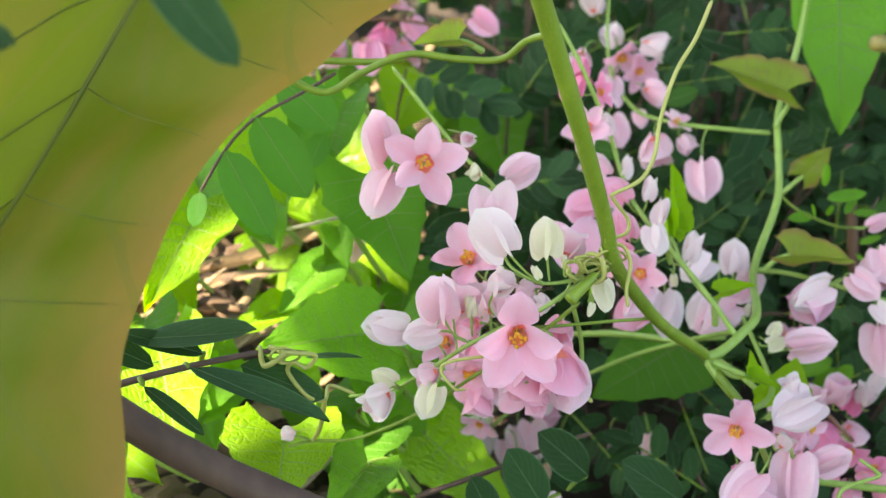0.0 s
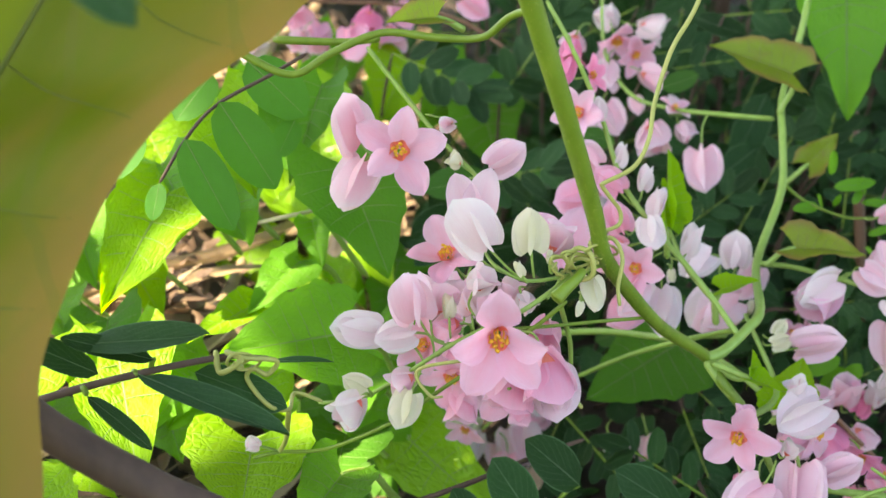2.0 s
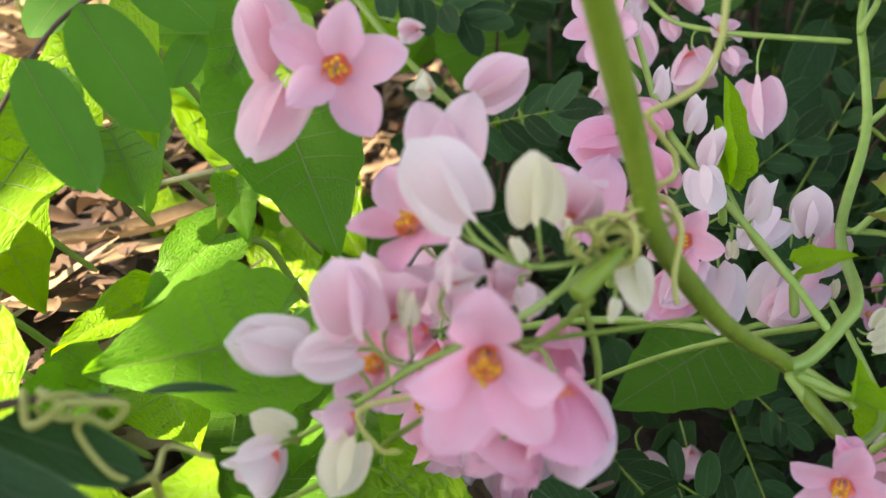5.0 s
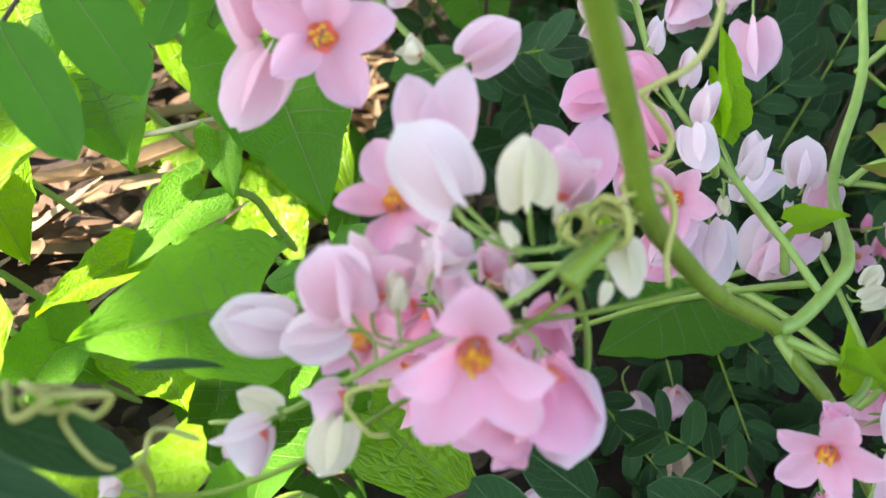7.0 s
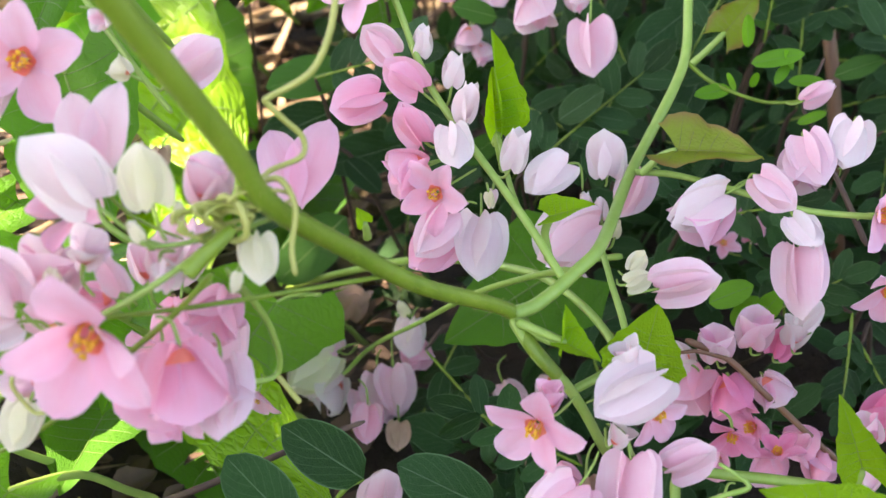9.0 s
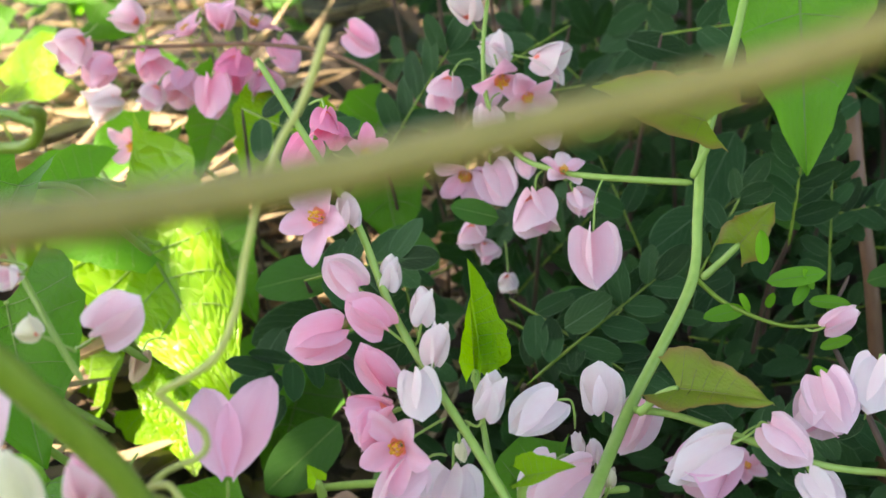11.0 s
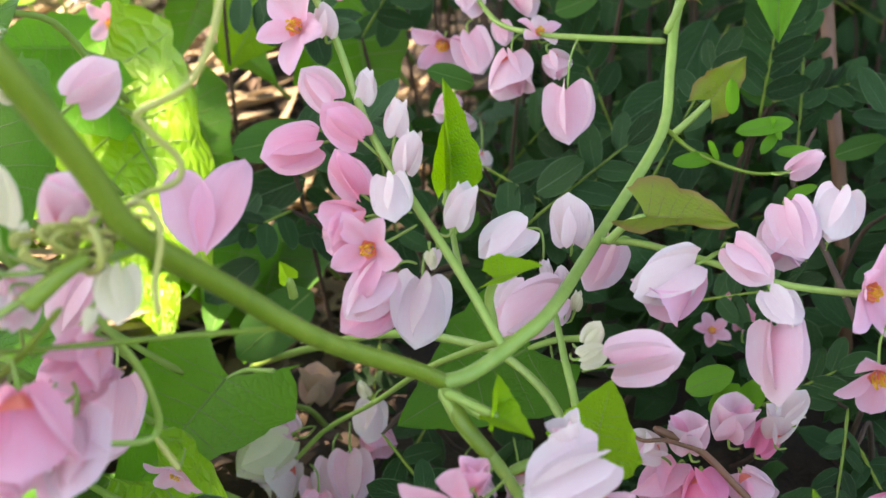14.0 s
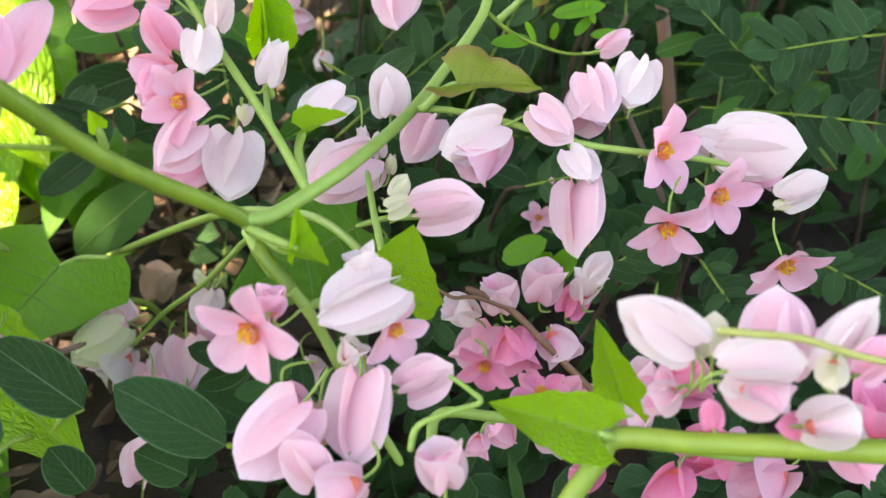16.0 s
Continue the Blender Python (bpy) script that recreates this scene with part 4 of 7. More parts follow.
blossom("half", "pale", (0.0634, 0.4358, 0.1382), (0.86, -0.36, -0.37), 0.0123, 40, (0.0595, 0.4388, 0.1390))
blossom("half", "pale", (0.0404, 0.4494, 0.1479), (-0.31, -0.58, -0.75), 0.0133, 70, (0.0463, 0.4549, 0.1512))
blossom("half", "white", (0.0461, 0.4621, 0.1609), (-0.29, 0.07, 0.96), 0.0127, 40, (0.0489, 0.4643, 0.1572))
blossom("open", "pale", (0.0720, 0.4151, 0.1298), (0.35, -0.28, 0.89), 0.0074, 10, (0.0762, 0.4184, 0.1282))
blossom("half", "pale", (0.0747, 0.4155, 0.1244), (0.65, -0.44, -0.62), 0.0089, 60, (0.0768, 0.4201, 0.1269))
blossom("heart", "pale", (0.0611, 0.4318, 0.1293), (0.20, -0.58, -0.79), 0.0072, 20, (0.0639, 0.4348, 0.1275))
blossom("half", "pale", (0.0447, 0.4418, 0.1064), (-0.05, -0.61, -0.79), 0.0099, 10, (0.0468, 0.4476, 0.1119))
blossom("half", "pale", (0.0470, 0.4400, 0.1011), (0.51, -0.49, -0.71), 0.0083, 50, (0.0484, 0.4466, 0.1088))
blossom("half", "white", (0.0529, 0.4510, 0.0858), (0.03, -0.60, -0.80), 0.0076, 10, (0.0519, 0.4575, 0.0940))
blossom("half", "white", (0.0545, 0.4607, 0.1489), (-0.44, 0.02, 0.90), 0.0112, 0, (0.0519, 0.4655, 0.1536))

# far pink raceme in the sun
vine([(0.0254, 0.4911, 0.1275), (-0.0017, 0.5038, 0.1419), (-0.0288, 0.5075, 0.1476), (-0.0586, 0.5087, 0.1484), (-0.0852, 0.5103, 0.1489)], 0.00090, 0.00070, "red", label="thin reddish flower stem")
blossom("half", "pale", (-0.0889, 0.4982, 0.1553), (-0.56, -0.66, -0.50), 0.0158, 10, (-0.0855, 0.5034, 0.1588))
blossom("half", "pink", (-0.0823, 0.5015, 0.1449), (-0.83, -0.55, -0.12), 0.0142, 50, (-0.0788, 0.5068, 0.1485))
blossom("half", "pink", (-0.0734, 0.5101, 0.1467), (0.51, -0.56, -0.65), 0.0135, 90, (-0.0697, 0.5154, 0.1503))
blossom("half", "pink", (-0.0623, 0.5146, 0.1375), (-0.12, -0.69, -0.72), 0.0156, 20, (-0.0585, 0.5199, 0.1411))
blossom("heart", "pink", (-0.0465, 0.4980, 0.1390), (0.20, -0.64, -0.74), 0.0168, 54, (-0.0428, 0.5032, 0.1424))
blossom("half", "deep", (-0.0391, 0.5078, 0.1441), (-0.28, -0.69, -0.67), 0.0161, 90, (-0.0353, 0.5131, 0.1477))
blossom("half", "pink", (-0.0334, 0.5123, 0.1371), (0.36, -0.61, -0.71), 0.0154, 40, (-0.0295, 0.5176, 0.1407))
blossom("heart", "pink", (-0.0293, 0.5225, 0.1446), (0.51, -0.56, -0.65), 0.0137, 78, (-0.0252, 0.5279, 0.1483))
blossom("half", "pink", (-0.0427, 0.5048, 0.1543), (0.05, 0.04, 1.00), 0.0130, 70, (-0.0390, 0.5101, 0.1578))
blossom("open", "pink", (-0.0559, 0.5085, 0.1521), (-0.41, -0.06, 0.91), 0.0114, 20, (-0.0523, 0.5138, 0.1557))
blossom("half", "pale", (-0.0752, 0.5135, 0.1557), (-0.66, -0.18, 0.73), 0.0135, 90, (-0.0716, 0.5189, 0.1594))
blossom("half", "white", (-0.0855, 0.5087, 0.1316), (-0.83, -0.55, -0.12), 0.0156, 60, (-0.0819, 0.5140, 0.1352))
blossom("heart", "pink", (-0.0003, 0.5095, 0.1500), (0.76, -0.45, -0.47), 0.0140, 128, (0.0038, 0.5149, 0.1535))
blossom("half", "pale", (-0.0673, 0.5006, 0.1370), (-0.28, -0.69, -0.67), 0.0114, 50, (-0.0637, 0.5058, 0.1405))
blossom("open", "pink", (-0.0371, 0.5177, 0.1516), (0.52, 0.06, 0.85), 0.0115, 60, (-0.0332, 0.5230, 0.1553))
blossom("open", "pink", (-0.0717, 0.4847, 0.1212), (-0.44, -0.89, -0.12), 0.0111, 20, (-0.0673, 0.4906, 0.1261))

# blossoms below the fork
vine([(0.0605, 0.2858, 0.1014), (0.0647, 0.2810, 0.0966), (0.0699, 0.2791, 0.0913), (0.0735, 0.2787, 0.0849), (0.0773, 0.2775, 0.0767), (0.0821, 0.2764, 0.0683), (0.0869, 0.2752, 0.0597)], 0.00120, 0.00080, "light", label="green flower stem below the fork")
blossom("open", "pink", (0.0651, 0.2651, 0.0933), (-0.39, -0.92, -0.10), 0.0104, 115, (0.0700, 0.2705, 0.0965))
blossom("heart", "white", (0.0860, 0.2740, 0.0963), (-0.82, -0.52, -0.24), 0.0152, -105, (0.0736, 0.2741, 0.0904))
blossom("half", "white", (0.0824, 0.2772, 0.0962), (-0.46, 0.17, 0.87), 0.0073, 70, (0.0760, 0.2776, 0.0906))
blossom("open", "pink", (0.0859, 0.2746, 0.0882), (0.63, -0.77, -0.10), 0.0077, 21, (0.0768, 0.2777, 0.0884))
blossom("half", "pink", (0.0670, 0.2696, 0.0929), (0.09, 0.10, 0.99), 0.0068, 80, (0.0720, 0.2731, 0.0930))
blossom("heart", "pale", (0.0814, 0.2673, 0.0824), (-0.09, -0.66, -0.74), 0.0157, 8, (0.0773, 0.2726, 0.0869))
blossom("heart", "pale", (0.0888, 0.2684, 0.0798), (0.83, 0.02, 0.56), 0.0104, 183, (0.0809, 0.2740, 0.0851))
blossom("half", "white", (0.0784, 0.2702, 0.0841), (0.49, 0.14, 0.86), 0.0058, 30, (0.0771, 0.2739, 0.0851))
blossom("heart", "pale", (0.0716, 0.2633, 0.0795), (-0.61, -0.58, -0.54), 0.0162, -89, (0.0757, 0.2688, 0.0838))
blossom("heart", "dry", (0.0734, 0.2720, 0.0742), (-0.02, -0.64, -0.77), 0.0081, 5, (0.0754, 0.2774, 0.0785))
blossom("half", "pink", (0.0678, 0.2696, 0.0789), (0.49, -0.57, -0.66), 0.0090, 10, (0.0730, 0.2743, 0.0815))
blossom("half", "pale", (0.0955, 0.2504, 0.0741), (-0.16, 0.19, 0.97), 0.0095, 20, (0.0893, 0.2489, 0.0644))
blossom("half", "pale", (0.0822, 0.2537, 0.0725), (-0.90, -0.38, -0.19), 0.0106, 0, (0.0837, 0.2589, 0.0763))
blossom("heart", "pale", (0.0749, 0.2551, 0.0714), (-0.48, 0.13, 0.87), 0.0098, -180, (0.0799, 0.2597, 0.0736))
blossom("open", "deep", (0.1018, 0.2828, 0.0766), (-0.22, -0.93, -0.29), 0.0070, 20, (0.0998, 0.2871, 0.0787))

# young leaves at the fork
vine_leaf((0.0700, 0.2807, 0.0995), (0.0704, 0.2802, 0.1076), (0.46, -0.71, 0.54), 0.35, "bright", 0.70, 0.05, 0.30, foot=(0.0609, 0.2850, 0.1014))
vine_leaf((0.0702, 0.2790, 0.1004), (0.0762, 0.2732, 0.1007), (0.17, -0.54, 0.82), 0.36, "bright", 0.50, 0.10, 0.30, foot=(0.0612, 0.2833, 0.1023))
vine_leaf((0.0856, 0.2958, 0.0826), (0.0885, 0.2971, 0.0965), (-0.09, -0.75, 0.66), 0.58, "bright", 0.25, 0.06, 0.30, foot=(0.0824, 0.2971, 0.0769), label="yellowish green young leaf curling at its rim")
vine_leaf((0.0958, 0.3400, 0.1102), (0.1124, 0.3303, 0.1137), (0.17, -0.54, 0.82), 0.38, "olive", 0.35, 0.12, 0.50, foot=(0.0883, 0.3405, 0.1038), label="reddish olive young leaf with a crinkled rim")
vine_leaf((0.0312, 0.3036, 0.1131), (0.0302, 0.3030, 0.1166), (0.29, -0.76, 0.57), 0.50, "bright", 0.50, 0.05, 0.30, foot=(0.0312, 0.3058, 0.1082))
vine_leaf((0.1066, 0.3996, 0.1465), (0.0810, 0.4047, 0.1569), (0.22, -0.67, 0.71), 0.36, "olive", 0.30, 0.12, 0.40, foot=(0.1032, 0.3981, 0.1335), label="olive leaf with brownish rim arching over its stalk")
vine_leaf((0.1137, 0.3932, 0.1181), (0.1213, 0.3904, 0.1295), (-0.15, -0.86, 0.48), 0.40, "olive", 0.10, 0.04, 0.80, foot=(0.1051, 0.3923, 0.1098), label="small olive leaf with a nibbled brown rim")
vine_leaf((0.1325, 0.4425, 0.1769), (0.1328, 0.4153, 0.1271), (-0.05, -0.78, 0.63), 0.32, "fresh", 0.18, 0.02, 0.30, foot=(0.1277, 0.4499, 0.1859), label="large bright green pointed vine leaf hanging down")
vine_leaf((0.0576, 0.3354, 0.1217), (0.0567, 0.3374, 0.1401), (0.57, -0.73, 0.39), 0.20, "bright", 0.60, 0.02, 0.30, foot=(0.0561, 0.3364, 0.1139))
vine_leaf((0.1257, 0.2784, 0.0708), (0.1210, 0.2791, 0.0854), (-0.18, -0.74, 0.65), 0.30, "bright", 0.30, 0.25, 0.30, foot=(0.1217, 0.2787, 0.0632), label="curled yellow-green young leaf")
vine_leaf((0.0711, 0.3634, 0.0667), (0.0398, 0.3497, 0.0527), (0.05, -0.72, 0.69), 0.45, "vine", 0.15, 0.05, 0.30, foot=(0.0865, 0.3661, 0.0680), label="green vine leaf spread behind the fork of the stem")

# small raceme low in the shade
vine([(0.0716, 0.3030, 0.1016), (0.0616, 0.3187, 0.0902), (0.0487, 0.3376, 0.0745), (0.0329, 0.3590, 0.0531), (0.0170, 0.3717, 0.0370), (0.0072, 0.3723, 0.0266)], 0.00080, 0.00060, "light", label="thin green stalk of a low raceme")
blossom("heart", "cream", (0.0030, 0.3777, 0.0295), (-0.72, -0.61, -0.31), 0.0171, -71, (0.0108, 0.3824, 0.0305))
blossom("heart", "pale", (0.0040, 0.3801, 0.0299), (-0.60, 0.02, 0.80), 0.0109, -175, (0.0103, 0.3840, 0.0295))
blossom("half", "white", (0.0054, 0.3752, 0.0238), (-0.58, -0.61, -0.54), 0.0155, 0, (0.0069, 0.3786, 0.0235))
blossom("heart", "pale", (0.0126, 0.3706, 0.0216), (0.36, -0.65, -0.67), 0.0135, 38, (0.0141, 0.3759, 0.0254))
blossom("heart", "pale", (0.0172, 0.3730, 0.0255), (0.21, -0.68, -0.70), 0.0146, 14, (0.0179, 0.3790, 0.0309))
blossom("heart", "pale", (0.0219, 0.3733, 0.0273), (0.13, -0.70, -0.71), 0.0153, -6, (0.0212, 0.3797, 0.0341))
blossom("heart", "white", (0.0268, 0.3847, 0.0366), (-0.09, -0.72, -0.69), 0.0117, -31, (0.0285, 0.3892, 0.0386))
blossom("half", "pink", (0.0262, 0.3848, 0.0294), (0.36, -0.65, -0.67), 0.0118, 0, (0.0263, 0.3901, 0.0336))
blossom("half", "dry", (0.0025, 0.4131, 0.0200), (0.19, 0.19, 0.96), 0.0145, 20, (-0.0178, 0.4390, 0.0117))
blossom("heart", "dry", (0.0245, 0.3576, 0.0200), (-0.04, -0.71, -0.70), 0.0083, 0, (0.0159, 0.3945, 0.0079))
blossom("bud", "cream", (0.0256, 0.3840, 0.0397), (-0.48, 0.16, 0.86), 0.0046, 20, (0.0265, 0.3871, 0.0389))
blossom("heart", "pale", (0.0228, 0.3235, 0.0200), (0.17, 0.09, 0.98), 0.0141, 205, (0.0016, 0.3773, -0.0281))
blossom("heart", "dry", (0.0611, 0.3510, 0.0200), (0.01, -0.71, -0.70), 0.0120, 20, (0.0574, 0.3664, 0.0152))
# a shaded pinkish blossom; its brown tint stands in for the shade on it
blossom("heart", "dry", (-0.0438, 0.4001, 0.0873), (-0.01, -0.67, -0.74), 0.0091, 20, (-0.0378, 0.4044, 0.0898))
blossom("heart", "dry", (-0.0861, 0.4729, 0.0403), (0.46, 0.00, 0.89), 0.0110, 197, (-0.0993, 0.4788, 0.0471))
blossom("half", "cream", (-0.0962, 0.4737, 0.0425), (0.49, -0.62, -0.62), 0.0138, 20, (-0.1019, 0.4788, 0.0470))
blossom("heart", "pale", (0.0750, 0.4081, 0.0360), (0.02, -0.67, -0.74), 0.0110, 26, (0.0720, 0.4141, 0.0427))
blossom("half", "pale", (0.0533, 0.3755, 0.0200), (0.49, -0.62, -0.62), 0.0126, 20, (0.0542, 0.3846, 0.0242))
blossom("half", "pale", (0.0665, 0.3798, 0.0200), (0.18, -0.67, -0.72), 0.0116, 20, (0.0647, 0.3856, 0.0263))
blossom("heart", "pink", (0.0160, 0.3594, 0.0245), (-0.06, -0.67, -0.74), 0.0110, 5, (0.0130, 0.3650, 0.0303))
blossom("open", "pink", (0.0012, 0.3114, 0.0658), (-0.24, -0.87, -0.42), 0.0077, 20, (0.0012, 0.3156, 0.0682))

# deep pink raceme in the shade of the bush
vine([(0.0980, 0.3245, 0.0697), (0.1074, 0.3235, 0.0650), (0.1156, 0.3199, 0.0578), (0.1238, 0.3173, 0.0501), (0.1336, 0.3159, 0.0400)], 0.00080, 0.00070, "red", label="reddish brown stalk of a deep pink raceme")
tendril([(0.1074, 0.3235, 0.0650), (0.1001, 0.3194, 0.0700), (0.0955, 0.3189, 0.0702), (0.0921, 0.3211, 0.0709), (0.0933, 0.3182, 0.0693)], 0.00050, 0.00030, "red")
blossom("half", "pale", (0.1053, 0.3258, 0.0635), (-0.05, 0.08, 1.00), 0.0101, 0, (0.1079, 0.3277, 0.0597))
blossom("heart", "pink", (0.1044, 0.3311, 0.0631), (0.50, 0.09, 0.86), 0.0067, 162, (0.1071, 0.3329, 0.0593))
blossom("half", "pink", (0.1036, 0.3327, 0.0550), (-0.42, -0.70, -0.57), 0.0143, 10, (0.1063, 0.3345, 0.0510))
blossom("half", "deep", (0.1077, 0.3241, 0.0591), (0.21, -0.68, -0.70), 0.0125, 60, (0.1104, 0.3259, 0.0552))
blossom("half", "pale", (0.1141, 0.3321, 0.0628), (0.19, 0.10, 0.98), 0.0116, 110, (0.1169, 0.3339, 0.0589))
blossom("heart", "deep", (0.1208, 0.3361, 0.0577), (0.50, 0.09, 0.86), 0.0087, 162, (0.1237, 0.3379, 0.0537))
blossom("half", "pale", (0.1160, 0.3249, 0.0588), (0.51, -0.61, -0.61), 0.0107, 70, (0.1188, 0.3267, 0.0549))
blossom("half", "white", (0.1238, 0.3331, 0.0624), (0.19, 0.10, 0.98), 0.0097, 70, (0.1267, 0.3349, 0.0585))
blossom("open", "deep", (0.1160, 0.3282, 0.0421), (-0.88, -0.47, 0.03), 0.0093, 100, (0.1189, 0.3299, 0.0380))
blossom("half", "pink", (0.1209, 0.3193, 0.0457), (0.92, -0.36, -0.18), 0.0107, 110, (0.1237, 0.3210, 0.0416))
blossom("half", "pink", (0.1192, 0.3217, 0.0394), (-0.28, -0.72, -0.64), 0.0122, 0, (0.1220, 0.3234, 0.0353))
blossom("half", "pink", (0.1062, 0.3245, 0.0369), (-0.12, -0.72, -0.69), 0.0087, 70, (0.1089, 0.3262, 0.0327))
blossom("half", "pink", (0.1268, 0.3184, 0.0422), (0.51, -0.61, -0.61), 0.0107, 10, (0.1297, 0.3201, 0.0381))
blossom("half", "white", (0.0996, 0.3291, 0.0600), (-0.78, -0.19, 0.60), 0.0091, 20, (0.1022, 0.3309, 0.0561))
blossom("half", "deep", (0.1432, 0.3309, 0.0411), (0.91, -0.08, 0.40), 0.0149, 80, (0.1464, 0.3327, 0.0369))
blossom("heart", "white", (0.1254, 0.3309, 0.0692), (0.50, 0.09, 0.86), 0.0072, 178, (0.1283, 0.3328, 0.0655))
blossom("open", "pink", (0.1174, 0.3974, 0.0532), (0.09, -0.57, 0.82), 0.0058, 20, (0.1239, 0.3991, 0.0481))
blossom("heart", "pink", (0.1217, 0.4052, 0.0580), (0.03, 0.09, 1.00), 0.0053, -146, (0.1259, 0.4061, 0.0516))
blossom("heart", "pink", (0.1264, 0.4027, 0.0515), (0.19, 0.10, 0.98), 0.0085, -161, (0.1275, 0.4036, 0.0459))
blossom("half", "pink", (0.1009, 0.2814, 0.0619), (-0.15, -0.73, -0.66), 0.0057, 0, (0.1035, 0.2848, 0.0620))
blossom("open", "deep", (0.1125, 0.2898, 0.0650), (-0.15, 0.05, 0.99), 0.0063, 100, (0.1154, 0.2934, 0.0653))
blossom("heart", "pink", (0.1172, 0.2950, 0.0617), (0.47, 0.02, 0.88), 0.0054, 197, (0.1202, 0.2986, 0.0620))
blossom("half", "pale", (0.1345, 0.3011, 0.0592), (-0.46, -0.00, 0.89), 0.0089, 100, (0.1378, 0.3047, 0.0596))
blossom("half", "deep", (0.1368, 0.2858, 0.0690), (0.33, 0.04, 0.94), 0.0092, 90, (0.1399, 0.2894, 0.0692))
blossom("half", "pale", (0.1326, 0.2894, 0.0629), (-0.86, -0.50, -0.12), 0.0095, 10, (0.1358, 0.2930, 0.0631))
blossom("half", "deep", (0.1488, 0.2902, 0.0496), (-0.79, -0.16, 0.59), 0.0130, 10, (0.1522, 0.2937, 0.0497))
blossom("half", "pink", (0.1613, 0.2950, 0.0448), (-0.86, -0.50, -0.12), 0.0156, 0, (0.1650, 0.2985, 0.0450))
blossom("half", "pink", (0.1656, 0.2822, 0.0594), (0.88, -0.45, -0.13), 0.0113, 110, (0.1691, 0.2856, 0.0595))
blossom("half", "deep", (0.1379, 0.2846, 0.0524), (-0.30, -0.72, -0.62), 0.0116, 110, (0.1411, 0.2880, 0.0524))
blossom("open", "pink", (0.1499, 0.2912, 0.0515), (0.01, 0.06, 1.00), 0.0065, 60, (0.1533, 0.2947, 0.0517))
blossom("half", "deep", (0.1245, 0.2941, 0.0452), (-0.86, -0.50, -0.12), 0.0078, 90, (0.1276, 0.2976, 0.0454))
blossom("half", "deep", (0.1717, 0.2828, 0.0603), (0.17, 0.06, 0.98), 0.0144, 40, (0.1754, 0.2862, 0.0604))

# pale blossoms near the lens on the right
blossom("heart", "white", (0.1304, 0.2515, 0.0983), (-0.84, 0.23, 0.50), 0.0123, -167, (0.1312, 0.2507, 0.0914), turned=-35)
blossom("half", "pale", (0.1304, 0.2551, 0.0984), (-0.47, -0.53, -0.71), 0.0062, -67, (0.1317, 0.2532, 0.0898), spread=14)
blossom("heart", "cream", (0.1346, 0.2538, 0.0958), (0.01, 0.49, 0.87), 0.0063, -192, (0.1334, 0.2542, 0.0902), turned=20)
blossom("heart", "white", (0.1350, 0.2455, 0.0980), (0.98, -0.08, 0.19), 0.0119, -216, (0.1318, 0.2470, 0.0934), turned=25)
blossom("half", "pale", (0.1364, 0.2468, 0.0949), (0.89, -0.46, -0.07), 0.0100, -239, (0.1324, 0.2494, 0.0918), spread=12)
blossom("heart", "pale", (0.1438, 0.2535, 0.0936), (0.08, 0.61, 0.79), 0.0125, -195, (0.1466, 0.2524, 0.0875), turned=0)
blossom("heart", "white", (0.1502, 0.2495, 0.0966), (0.52, 0.18, 0.84), 0.0124, -208, (0.1514, 0.2495, 0.0914), turned=62)
blossom("half", "pink", (0.1501, 0.2538, 0.0954), (0.11, 0.46, 0.88), 0.0050, -198, (0.1526, 0.2527, 0.0893), spread=12)
blossom("half", "cream", (0.1497, 0.2465, 0.0993), (-0.28, -0.59, -0.76), 0.0057, -29, (0.1522, 0.2483, 0.0978), spread=14)
blossom("heart", "pink", (0.1536, 0.2462, 0.0972), (0.67, 0.15, 0.72), 0.0078, -211, (0.1521, 0.2501, 0.0967), turned=30)
blossom("half", "white", (0.1467, 0.2456, 0.0886), (0.86, -0.31, 0.40), 0.0101, -230, (0.1454, 0.2492, 0.0876), spread=20)
blossom("heart", "deep", (0.1484, 0.2470, 0.0877), (-0.96, 0.24, -0.12), 0.0058, -160, (0.1514, 0.2479, 0.0852), turned=0)
blossom("half", "pale", (0.1303, 0.2568, 0.0875), (-0.75, -0.63, -0.20), 0.0075, -89, (0.1330, 0.2590, 0.0861), spread=16)
blossom("heart", "pink", (0.1297, 0.2603, 0.0853), (-0.25, 0.55, 0.80), 0.0038, -185, (0.1338, 0.2623, 0.0840), turned=0)
blossom("heart", "deep", (0.1352, 0.2514, 0.0846), (-0.10, 0.57, 0.82), 0.0046, -190, (0.1368, 0.2519, 0.0807), turned=0)
tendril([(0.1321, 0.2424, 0.1060), (0.1366, 0.2423, 0.1056), (0.1434, 0.2422, 0.1049), (0.1509, 0.2414, 0.1028), (0.1584, 0.2410, 0.1014)], 0.00060, 0.00050, "tendril")
vine([(0.1707, 0.2404, 0.0871), (0.1584, 0.2449, 0.0849), (0.1461, 0.2484, 0.0832), (0.1328, 0.2512, 0.0817), (0.1216, 0.2530, 0.0813), (0.1186, 0.2514, 0.0783), (0.1139, 0.2479, 0.0730), (0.1100, 0.2450, 0.0650), (0.1090, 0.2500, 0.0300), (0.1120, 0.2600, -0.0100)], 0.00190, 0.00150, "lime", label="yellow-green stem with a young leaf at its bend", hairs=300)
vine_leaf((0.1184, 0.2512, 0.0833), (0.1018, 0.2571, 0.0849), (0.05, -0.80, 0.60), 0.30, "bright", 0.30, 0.06, 0.25, foot=(0.1216, 0.2530, 0.0812), label="yellow-green young leaf at the bend of a stem")
